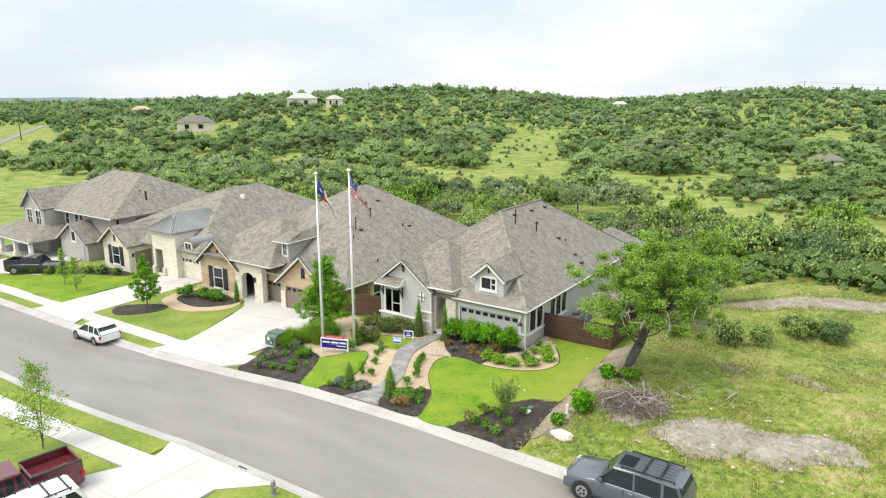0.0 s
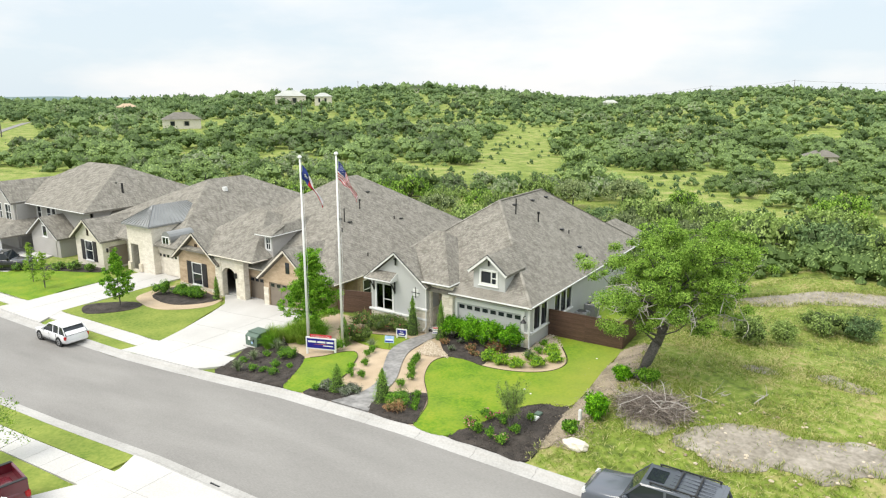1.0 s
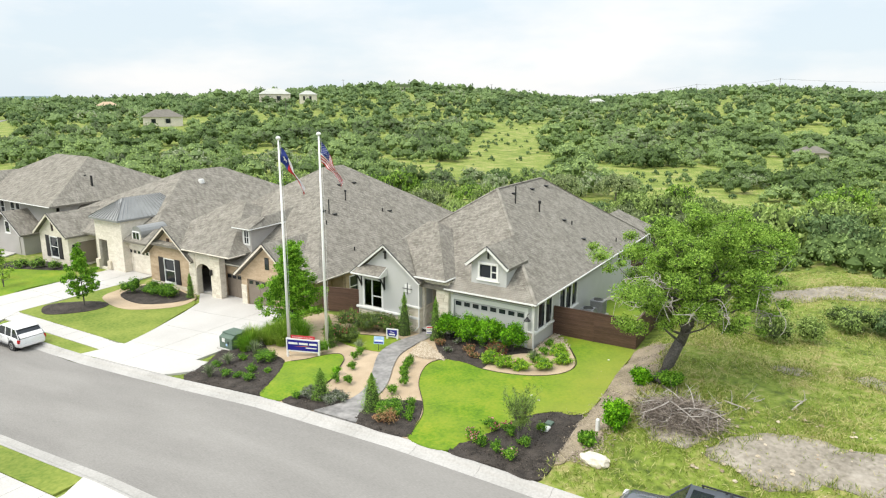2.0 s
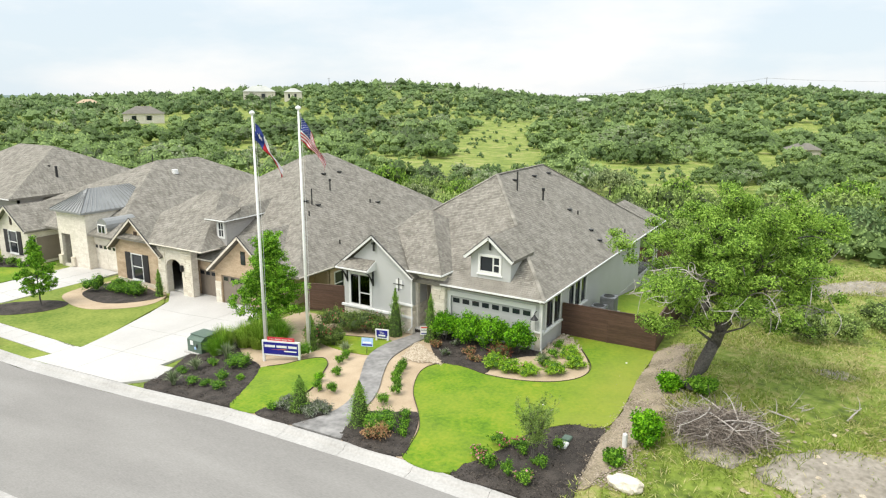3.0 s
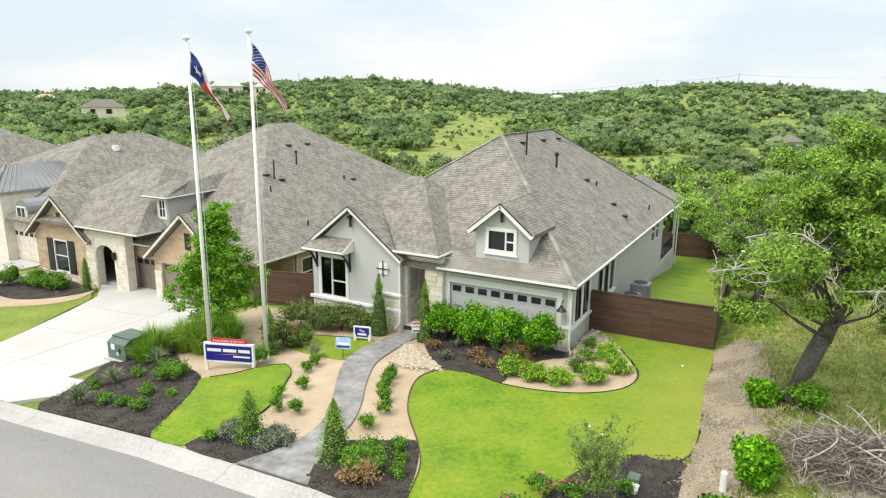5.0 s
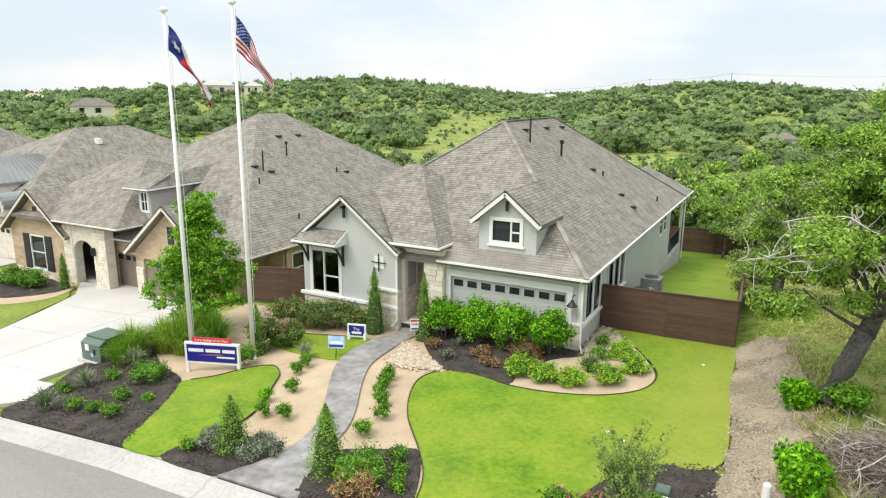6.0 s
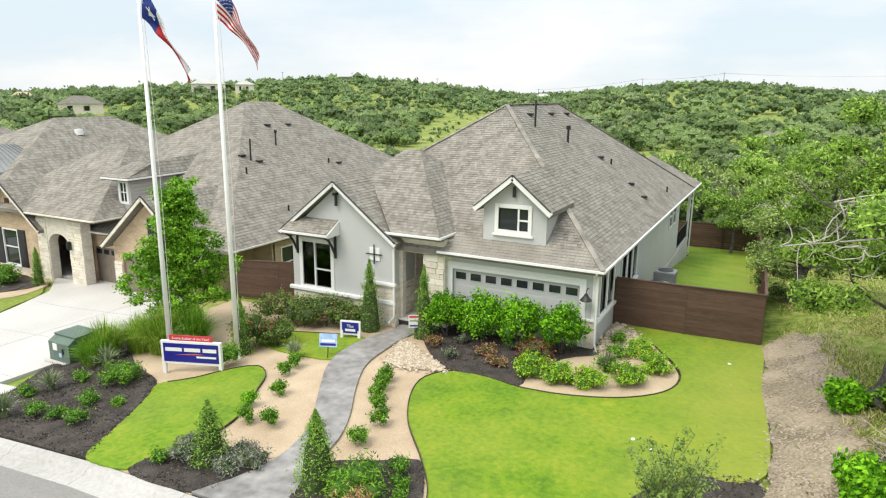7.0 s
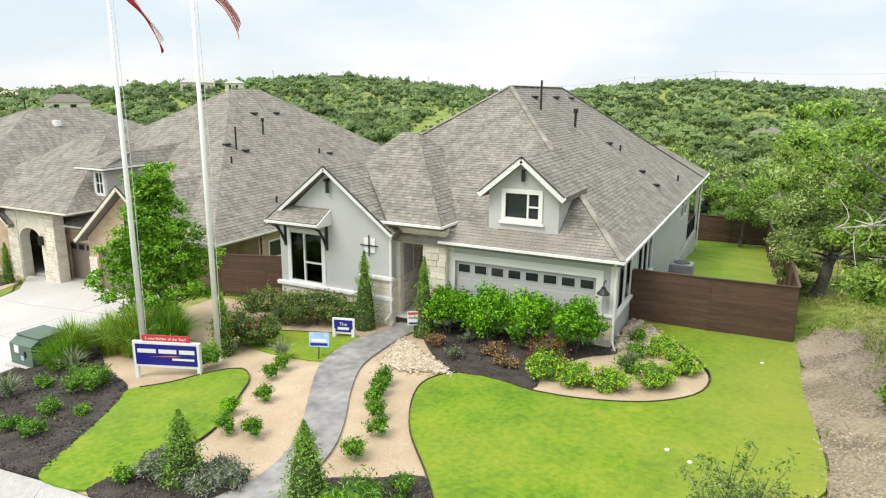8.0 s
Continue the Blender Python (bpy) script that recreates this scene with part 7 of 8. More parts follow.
part("bar", B(-0.19, 0.19, -0.048, -0.04, 0.27, 0.36), white_paint, p)
s.matrix_basis = pose(-27.45, 36.7, lv(-27.4, 36.6) + 0.03, 0, 0, 16)
s, m = local_thing("picture_sign", None, "small pictured board on a stake in the lawn", "sign")
sky_blue = material("printed_blue", (0.20, 0.36, 0.62), (0.45, 0.60, 0.75), 0.4, 3, 8, 0)
part("stake", B(-0.015, 0.015, -0.01, 0.01, -0.1, 0.7), black_metal, s)
part("board", B(-0.30, 0.30, -0.012, 0.012, 0.42, 0.86), sky_blue, s)
part("bar", B(-0.26, 0.26, -0.018, -0.01, 0.46, 0.54), blue_panel, s)
part("bar", B(-0.22, 0.22, -0.018, -0.01, 0.58, 0.66), white_paint, s)
s.matrix_basis = pose(-27.0, 34.75, lv(-27, 34.75), -12, 0, 22)
s, m = local_thing("notice_sign", None, "small white and red notice on a black stake", "sign")
part("stake", B(-0.015, 0.015, -0.01, 0.01, -0.1, 0.62), black_metal, s)
part("board", B(-0.22, 0.22, -0.012, 0.012, 0.40, 0.86), white_paint, s)
part("bar", B(-0.20, 0.20, -0.018, -0.01, 0.76, 0.84), red_panel, s)
part("bar", B(-0.18, 0.18, -0.018, -0.01, 0.62, 0.68), material("grey_print", (0.3, 0.3, 0.35), (0.35, 0.35, 0.4)), s)
part("bar", B(-0.18, 0.18, -0.018, -0.01, 0.44, 0.50), blue_panel, s)
s.matrix_basis = pose(-25.3, 37.55, lv(-25.3, 37.5) + 0.05, 0, 0, 30)

# ---- utility things ----
box_green = material("utility_green", (0.075, 0.12, 0.09), (0.12, 0.17, 0.13), 0.5, 1.5, 12, 0.05)
u = thing("transformer_box", (-36.0, 32.0, lv(-36, 32)), "green steel transformer cabinet on a concrete pad", "utility box")
z = lv(-36, 32)
part("pad", B(-36.75, -35.35, 31.3, 32.75, z - 0.1, z + 0.10, bevel=0.02), concrete, u)
bm = bmesh.new()
prism(bm, [(31.45, z + 0.1), (32.6, z + 0.1), (32.6, z + 0.95), (31.75, z + 0.95), (31.45, z + 0.78)], "x", -36.6, -35.5)
part("cabinet", bm, box_green, u)
part("lid", B(-36.64, -35.46, 31.7, 32.63, z + 0.95, z + 0.99, bevel=0.01), box_green, u)
part("sticker", B(-36.35, -36.12, 31.43, 31.449, z + 0.50, z + 0.74), white_paint, u)
part("sticker", B(-36.05, -35.9, 31.43, 31.449, z + 0.28, z + 0.42), sky_blue, u)
part("handle", B(-35.85, -35.8, 31.41, 31.45, z + 0.4, z + 0.6), black_metal, u)
grey_metal = material("grey_sheet_metal", (0.20, 0.21, 0.22), (0.30, 0.31, 0.32), 0.5, 2, 20, 0.05, metal=0.3)
for k, (x, y, h) in enumerate(((-18.5, 45.6, 0.75), (-18.4, 47.2, 1.0))):
    g = lv(x, y)
    a = thing("air_conditioner", (x, y, g), "grey air conditioning condenser on a pad by the wall", "air conditioner", "condensers")
    part("pad", B(x - 0.55, x + 0.55, y - 0.55, y + 0.55, g - 0.1, g + 0.12), concrete, a)
    bm = B(x - 0.42, x + 0.42, y - 0.42, y + 0.42, g + 0.12, g + 0.12 + h, bevel=0.05)
    case = part("casing", bm, grey_metal, a)
    bm = bmesh.new()
    for n in range(int(h / 0.07)):
        box(bm, x - 0.435, x + 0.435, y - 0.435, y + 0.435, g + 0.17 + n * 0.07, g + 0.19 + n * 0.07)
    part("louvre", bm, grey_metal, case)
    part("fan_grille", tube(bmesh.new(), [(x, y, g + h + 0.11), (x, y, g + h + 0.15)], [0.34, 0.30], 20), black_metal, case)
for x, y, w in ((-12.93, 31.5, 0.09),):
    g = lv(x, y)
    t = thing("marker_post", (x, y, g), "short white plastic marker post", "post")
    part("tube", tube(bmesh.new(), [(x, y, g - 0.1), (x, y, g + 0.55), (x, y, g + 0.6)], [w, w, w * 0.4], 10), white_paint, t)
for x, y, mat, lab in ((-15.05, 31.4, box_green, "square green valve cover in mulch"), (-15.0, 30.9, white_paint, "small white utility cap in mulch")):
    g = lv(x, y)
    t = thing("valve_cover", (x, y, g), lab, "utility cover")
    part("cover", B(x - 0.16, x + 0.16, y - 0.2, y + 0.2, g, g + 0.16, bevel=0.02), mat, t)
for x, y in ((-16.9, 33.6), (-16.4, 33.3), (-15.2, 39.8)):
    g = lv(x, y) + 0.06
    t = thing("sprinkler_cap", (x, y, g), "small white sprinkler cap in the lawn", "sprinkler")
    part("cap", tube(bmesh.new(), [(x, y, g - 0.03), (x, y, g + 0.02)], [0.055, 0.05], 10), white_paint, t)
g = lv(-20.6, 18.0)
t = thing("fire_hydrant", (-20.6, 18.0, g), "pale grey fire hydrant by the kerb", "hydrant")
part("barrel", tube(bmesh.new(), [(-20.6, 18.0, g), (-20.6, 18.0, g + 0.1), (-20.6, 18.0, g + 0.55), (-20.6, 18.0, g + 0.72), (-20.6, 18.0, g + 0.78)], [0.16, 0.11, 0.11, 0.09, 0.03], 12), seam_metal, t)
part("nozzle", tube(bmesh.new(), [(-20.8, 18.0, g + 0.45), (-20.4, 18.0, g + 0.45)], [0.06, 0.06], 8), seam_metal, t)
for x, y in ((-23.8, 18.95), (-60.5, 22.4)):
    g = lv(x, 26)
    t = thing("drain_cover", (x, y, g - 0.12), "dark iron drain cover at the street", "drain cover")
    part("grate", B(x - 0.3, x + 0.3, y - 0.3, y + 0.3, g - 0.2, g - 0.105) if y > 20 else B(x - 0.28, x + 0.28, y - 0.04, y + 0.03, g - 0.2, g - 0.085), black_metal, t)


# ---- vehicles ----
tyre_mat = material("tyre_rubber", (0.012, 0.012, 0.012), (0.03, 0.03, 0.03), 0.85, 3, 20, 0.1)
alloy = material("alloy_rim", (0.40, 0.40, 0.41), (0.55, 0.55, 0.56), 0.3, 3, 20, 0, metal=0.8)
lamp_red = material("red_lens", (0.40, 0.01, 0.012), (0.5, 0.02, 0.02), 0.2)
lamp_clear = material("clear_lens", (0.55, 0.55, 0.52), (0.7, 0.7, 0.68), 0.15)
dark_trim = material("dark_plastic", (0.015, 0.015, 0.016), (0.035, 0.035, 0.035), 0.6)


def paint(name, c):
    m = material(name, tuple(v * 0.94 for v in c), tuple(min(1, v * 1.06) for v in c), 0.25, 0.8, 30, 0, spec=0.6)
    m.node_tree.nodes["Principled BSDF"].inputs["Coat Weight"].default_value = 0.7
    m.node_tree.nodes["Principled BSDF"].inputs["Coat Roughness"].default_value = 0.06
    return m


def loft(bm, stations):
    """Skin through cross-sections (lists of points of one length)."""
    rings = [[bm.verts.new(p) for p in s] for s in stations]
    n = len(rings[0])
    for a, b in zip(rings, rings[1:]):
        for k in range(n):
            bm.faces.new((a[k], a[(k + 1) % n], b[(k + 1) % n], b[k]))
    bm.faces.new(rings[0][::-1])
    bm.faces.new(rings[-1])
    bmesh.ops.recalc_face_normals(bm, faces=bm.faces)
    return bm


def section(x, w, z0, z1, tuck=0.06, crown=0.03):
    """A rounded car cross-section at x."""
    h = z1 - z0
    half = [(w * 0.86, z0), (w * 0.97, z0 + h * 0.12), (w, z0 + h * 0.45), (w - tuck * 0.4, z0 + h * 0.75), (w - tuck, z1 - h * 0.06), (w - tuck - 0.07, z1), (w * 0.4, z1 + crown)]
    return [(x, -a, b) for a, b in half] + [(x, a, b) for a, b in half[::-1]]


def wheel(parent, x, y, r, side):
    bm = tube(bmesh.new(), [(x, y - 0.11, r), (x, y - 0.10, r), (x, y + 0.10, r), (x, y + 0.11, r)], [r * 0.9, r, r, r * 0.9], 24)
    wh = part("wheel", bm, tyre_mat, parent)
    s = 0.115 * side
    part("rim", tube(bmesh.new(), [(x, y + s * 0.6, r), (x, y + s, r), (x, y + s * 1.06, r)], [r * 0.66, r * 0.66, r * 0.60], 20), alloy, wh)
    bm = bmesh.new()
    for k in range(5):
        a = 1.2566 * k + 0.63
        tube(bm, [(x + r * 0.34 * math.cos(a), y + s * 1.02, r + r * 0.34 * math.sin(a)), (x + r * 0.34 * math.cos(a), y + s * 1.12, r + r * 0.34 * math.sin(a))], [r * 0.14, r * 0.14], 8)
    part("rim_opening", bm, tyre_mat, wh)


def car(name, m, label, body_mat, L, W, belt, roof_z, hood_x, screen, roof_x, tail, wheel_r, axles, rails=False, bed=None, hood_z=None):
    """A car that faces -x: belt line, bonnet end, screen foot and roof span given along x."""
    v, _ = local_thing(name, None, label, "car" if bed is None else "pickup")
    w = W / 2
    hz = hood_z or belt * 0.93
    st = [(-L / 2, w * 0.80, 0.36, 0.62), (-L / 2 + 0.06, w * 0.90, 0.28, hz * 0.84), (-L / 2 + 0.35, w * 0.97, 0.24, hz * 0.95), (hood_x, w, 0.22, hz), (screen, w, 0.22, belt)]
    end = L / 2
    st += [((screen + end) / 2, w, 0.22, belt + 0.02), (end - 0.45, w * 0.985, 0.24, belt + 0.03), (end - 0.08, w * 0.93, 0.30, belt), (end, w * 0.86, 0.40, belt * 0.9)]
    body = part("body", loft(bmesh.new(), [section(*s) for s in st]), body_mat, v, smooth=True)
    r0, r1 = roof_x
    zb = belt - 0.02
    cab = [(screen, w - 0.10, zb, zb + 0.02), (r0, w - 0.22, zb, roof_z), ((r0 + r1) / 2, w - 0.20, zb, roof_z + 0.03), (r1, w - 0.22, zb, roof_z - 0.02), (tail, w - 0.12, zb, zb + 0.04)]
    def cab_section(x, ww, z0, z1):
        q = w - 0.085
        return [(x, -q, z0), (x, -(q + ww) / 2, (z0 + z1) / 2), (x, -ww, z1 - 0.03), (x, -ww + 0.08, z1), (x, ww - 0.08, z1), (x, ww, z1 - 0.03), (x, (q + ww) / 2, (z0 + z1) / 2), (x, q, z0)]
    part("glasshouse", loft(bmesh.new(), [cab_section(*c) for c in cab]), window_glass, v, "dark tinted glass")
    bm = bmesh.new()
    loft(bm, [[(r0 - 0.02, -w + 0.25, roof_z), (r0 - 0.02, w - 0.25, roof_z), (r0 - 0.02, w - 0.2, roof_z - 0.06), (r0 - 0.02, -w + 0.2, roof_z - 0.06)], [((r0 + r1) / 2, -w + 0.22, roof_z + 0.055), ((r0 + r1) / 2, w - 0.22, roof_z + 0.055), ((r0 + r1) / 2, w - 0.18, roof_z - 0.03), ((r0 + r1) / 2, -w + 0.18, roof_z - 0.03)], [(r1 + 0.06, -w + 0.25, roof_z), (r1 + 0.06, w - 0.25, roof_z), (r1 + 0.06, w - 0.2, roof_z - 0.08), (r1 + 0.06, -w + 0.2, roof_z - 0.08)]])
    part("roof", bm, body_mat, v, smooth=False)
    for sy in (-1, 1):
        q, tw = w - 0.08, w - 0.205
        span = tail - screen
        for a, b, wd in ((screen, r0, 0.07), (r0 + (r1 - r0) * 0.36, r0 + (r1 - r0) * 0.34, 0.09), (r0 + (r1 - r0) * 0.80, r0 + (r1 - r0) * 0.78, 0.12), (tail, r1, 0.12)):
            bm = beam(bmesh.new(), (a, sy * q, zb), (b, sy * tw, roof_z - 0.02), 0.03, wd, (1, 0, 0) if abs(a - b) < 0.3 else (0, 0, 1))
            part("pillar", bm, body_mat if abs(a - b) > 0.1 or True else dark_trim, v)
        part("mirror", B(screen + 0.12, screen + 0.32, sy * (w + 0.02) - 0.09, sy * (w + 0.02) + 0.09, belt, belt + 0.17, bevel=0.04), body_mat, v)
        for ax in axles:
            wheel(v, ax, sy * (w - 0.10), wheel_r, sy)
            part("wheel_arch", tube(bmesh.new(), [(ax, sy * (w - 0.16), wheel_r), (ax, sy * (w + 0.004), wheel_r)], [wheel_r + 0.07, wheel_r + 0.07], 24), dark_trim, v)
        part("headlight", B(-L / 2 + 0.02, -L / 2 + 0.30, sy * (w * 0.72) - 0.17, sy * (w * 0.72) + 0.17, hz * 0.70, hz * 0.86, bevel=0.03), lamp_clear, v)
        part("tail_light", B(L / 2 - 0.20, L / 2 - 0.01, sy * (w * 0.86) - 0.10, sy * (w * 0.86) + 0.10, belt * 0.66, belt * 0.93, bevel=0.03), lamp_red, v)
        for dx in ((0.42, 0.70) if bed is None else (0.5,)):
            part("door_handle", B(screen + (tail - screen) * dx - 0.09, screen + (tail - screen) * dx + 0.09, sy * (w - 0.01) - 0.02, sy * (w - 0.01) + 0.02, belt * 0.86, belt * 0.90), alloy if rails else body_mat, v)
        part("sill", B(axles[0] + wheel_r + 0.1, axles[1] - wheel_r - 0.1, sy * w - 0.04, sy * w + 0.05, 0.22, 0.30, bevel=0.01), dark_trim, v)
        for dx in (0.33, 0.62):
            xx = screen + (tail - screen) * dx
            part("door_seam", B(xx - 0.006, xx + 0.006, sy * (w - 0.015) - 0.012, sy * (w - 0.015) + 0.014, 0.34, belt - 0.04), dark_trim, v)
        if rails:
            bm = bmesh.new()
            beam(bm, (r0 + 0.3, sy * (w - 0.30), roof_z + 0.11), (r1 - 0.1, sy * (w - 0.30), roof_z + 0.11), 0.05, 0.04)
            for k in range(4):
                xx = r0 + 0.35 + k * (r1 - r0 - 0.5) / 3
                beam(bm, (xx, sy * (w - 0.30), roof_z + 0.02), (xx, sy * (w - 0.30), roof_z + 0.11), 0.04, 0.06, (1, 0, 0))
            part("roof_rail", bm, dark_trim, v)
    if rails:
        for xx in (r0 + 1.2, r0 + 1.9):
            part("cross_bar", beam(bmesh.new(), (xx, -w + 0.3, roof_z + 0.13), (xx, w - 0.3, roof_z + 0.13), 0.06, 0.03), dark_trim, v)
        if body_mat is slate_paint:
            part("sunroof", B(r0 + 0.12, r0 + 0.75, -0.42, 0.42, roof_z + 0.03, roof_z + 0.06), window_glass, v)
        for k in range(4):
            part("roof_rib", B(r0 + 0.95, r1 - 0.2, -0.36 + k * 0.24 - 0.015, -0.36 + k * 0.24 + 0.015, roof_z + 0.045, roof_z + 0.068), body_mat, v)
    if bed is None:
        low, high = Vector((tail + 0.02, 0, belt + 0.02)), Vector((tail + (r1 - tail) * 0.42 + 0.03, 0, belt + (roof_z - belt) * 0.42))
        part("tailgate", beam(bmesh.new(), low, high, 2 * w - 0.36, 0.05), body_mat, v)
        part("rear_spoiler", beam(bmesh.new(), (r1 + 0.02, 0, roof_z), (r1 + 0.16, 0, roof_z - 0.05), 2 * w - 0.5, 0.04), body_mat, v)
    part("grille", B(-L / 2 - 0.012, -L / 2 + 0.05, -w * 0.5, w * 0.5, 0.50, hz * 0.8, bevel=0.02), dark_trim, v)
    part("rear_bumper", B(L / 2 - 0.06, L / 2 + 0.05, -w * 0.85, w * 0.85, 0.36, 0.56, bevel=0.03), body_mat if bed is None else alloy, v)
    if bed:
        b0, b1 = bed
        part("bed_floor", B(b0, b1, -w + 0.18, w - 0.18, belt + 0.036, belt + 0.05), dark_trim if body_mat is not red_paint else red_dark, v)
        for sy in (-1, 1):
            part("bed_wall", B(b0, b1, sy * (w - 0.13) - 0.06, sy * (w - 0.13) + 0.06, belt - 0.1, belt + 0.42, bevel=0.02), body_mat, v)
            part("bed_rail", B(b0, b1, sy * (w - 0.13) - 0.075, sy * (w - 0.13) + 0.075, belt + 0.42, belt + 0.445), dark_trim, v)
        part("tailgate", B(b1 - 0.06, b1 + 0.04, -w + 0.1, w - 0.1, belt - 0.2, belt + 0.42, bevel=0.02), body_mat, v)
        part("bed_front", B(b0 - 0.04, b0 + 0.05, -w + 0.1, w - 0.1, belt - 0.1, belt + 0.42, bevel=0.02), body_mat, v)
    v.matrix_basis = m
    return v


red_paint = paint("dark_red_paint", (0.11, 0.008, 0.015))
red_dark = material("worn_red_bed", (0.06, 0.008, 0.012), (0.11, 0.02, 0.025), 0.5)
slate_paint = paint("slate_grey_paint", (0.085, 0.095, 0.115))
white_car = paint("white_car_paint", (0.72, 0.72, 0.72))
black_paint = paint("black_paint", (0.012, 0.012, 0.014))
car("suv", pose(-7.85, 26.25, lv(-8, 25) - 0.02), "slate grey sport utility car with roof rails by the kerb", slate_paint, 5.2, 2.02, 1.14, 1.86, -1.45, -1.08, (-0.42, 2.2), 2.52, 0.40, (-1.65, 1.45), rails=True)
car("hatchback", pose(-50.3, 26.3, lv(-51, 25) - 0.10), "white compact hatchback parked at the kerb", white_car, 4.3, 1.76, 0.90, 1.46, -1.35, -1.0, (-0.15, 1.55), 2.12, 0.32, (-1.35, 1.25))
car("pickup", pose(-76.2, 33.9, lv(-76, 34) + 0.06, 0, 0, 217), "black crew-cab pickup parked on a driveway", black_paint, 5.8, 2.0, 1.12, 1.86, -1.6, -1.15, (-0.55, 0.9), 1.15, 0.41, (-1.85, 1.85), bed=(1.2, 2.85))
car("pickup", pose(-29.75, 11.4, lv(-29.7, 12) + 0.06, 0, 0, 82), "dark red pickup with an open bed on the drive", red_paint, 5.6, 1.98, 1.05, 1.82, -1.6, -1.2, (-0.6, 0.35), 0.6, 0.40, (-1.75, 1.75), bed=(0.75, 2.72))
car("suv", pose(-26.7, 10.6, lv(-27, 12) + 0.06, 0, 0, 82), "white sport utility car with roof rails on the drive", white_car, 4.7, 1.9, 1.05, 1.70, -1.25, -0.95, (-0.25, 1.85), 2.25, 0.36, (-1.4, 1.4), rails=True)
car("hatchback", pose(1.4, 26.2, lv(1, 25) - 0.10), "white car parked farther along the kerb", white_car, 4.4, 1.8, 0.95, 1.46, -1.25, -0.95, (-0.15, 1.35), 2.0, 0.31, (-1.35, 1.25))

# ---- stones, brush and edging ----
def pebbles(name, n, spot, size, label, lift=0.06, mat=None):
    V, F = [], []
    for _ in range(n):
        x, y = spot()
        s = random.uniform(*size)
        z = lv(x, y) + lift + s * 0.2
        a, sq = random.uniform(0, 6.28), random.uniform(0.55, 0.95)
        b = len(V)
        for px, py, pz in ((1, 0, 0), (0.4, 0.8, 0.1), (-0.6, 0.7, 0), (-1, -0.1, 0.1), (-0.4, -0.8, 0), (0.6, -0.7, 0.1), (0.3, 0.2, 0.7), (-0.35, -0.1, 0.75), (0, 0, -0.6)):
            px, py = px * s * sq, py * s
            V.append((x + px * math.cos(a) - py * math.sin(a), y + px * math.sin(a) + py * math.cos(a), z + pz * s * 0.6))
        for k in range(6):
            F.append((b + k, b + (k + 1) % 6, b + (6 if k < 2 or k == 5 else 7)))
        F += [(b + 2, b + 7, b + 6), (b + 5, b + 6, b + 7)]
    tagged(raw(name, V, F, mat or river_stone, kind="stuff"), label, "stones")


lot_stone = material("lot_stone", (0.17, 0.135, 0.095), (0.42, 0.355, 0.28), 0.9, 3, 14, 0.2, island=0.8)
river_stone = material("river_stone", (0.30, 0.235, 0.160), (0.58, 0.50, 0.385), 0.8, 3, 14, 0.2, island=0.8)


def tri_spot(a, b, c):
    def f():
        u, v = random.random(), random.random()
        if u + v > 1:
            u, v = 1 - u, 1 - v
        u, v = u + random.gauss(0, 0.05), v + random.gauss(0, 0.05)
        return a[0] + (b[0] - a[0]) * u + (c[0] - a[0]) * v, a[1] + (b[1] - a[1]) * u + (c[1] - a[1]) * v
    return f


pebbles("river_stones", 2800, tri_spot((-25.6, 37.3), (-25.0, 35.0), (-22.9, 35.35)), (0.025, 0.06), "pale rounded river stones beside the path")
pebbles("river_stones", 900, tri_spot((-19.2, 38.9), (-19.2, 42.0), (-17.4, 39.9)), (0.04, 0.10), "pale rounded river stones along the wall")
pebbles("lot_gravel", 8000, lambda: (random.gauss(-13.1, 0.5), random.uniform(29, 42.5)), (0.015, 0.05), "loose brown gravel on the lot edge", 0.05, lot_stone)
pebbles("lot_stones", 160, lambda: (random.uniform(-9, 0.5), random.uniform(30.5, 36)), (0.03, 0.14), "loose pale stones in bare ground", 0.02)
wood_chip = material("mulch_chip", (0.015, 0.012, 0.010), (0.12, 0.10, 0.08), 0.95, 3, 20, 0, island=0.9)
chips = []
for o in COVER["mulch_bed"][:5]:
    xs, ys = [q[0] for q in o], [q[1] for q in o]
    n = int((max(xs) - min(xs)) * (max(ys) - min(ys)) * 150)
    P = np.array([q for q in zip(rng.uniform(min(xs), max(xs), n), rng.uniform(min(ys), max(ys), n)) if within(o, *q)])
    P3 = np.concatenate([P, (level(P[:, 0], P[:, 1]) + 0.08)[:, None]], 1)
    chips.append(leaf_quads(P3, np.tile([0, 0, 1.0], (len(P3), 1)), 0.09, 0.035, 0.5))
tagged(quads("mulch_chips", np.concatenate(chips), wood_chip, kind="stuff"), "loose dark wood chips on the mulch beds", "mulch")

rock = thing("boulder", (-12.25, 29.4, lv(-12.25, 29.4)), "pale weathered limestone boulder at the lot edge", "rock")
bm = bmesh.new()
bmesh.ops.create_icosphere(bm, subdivisions=3, radius=1.0)
for v in bm.verts:
    k = 1 + 0.22 * noise.noise(v.co * 1.6) + 0.08 * noise.noise(v.co * 4)
    v.co = Vector((-12.25 + v.co.x * 0.62 * k, 29.4 + v.co.y * 0.36 * k, lv(-12.25, 29.4) + 0.12 + v.co.z * 0.28 * k))
part("stone", bm, limestone, rock)

pile = thing("brush_pile", (-10.1, 33.6, lv(-10.1, 33.6)), "tangled pile of dry grey-brown branches", "brush pile")
twigs = bmesh.new()
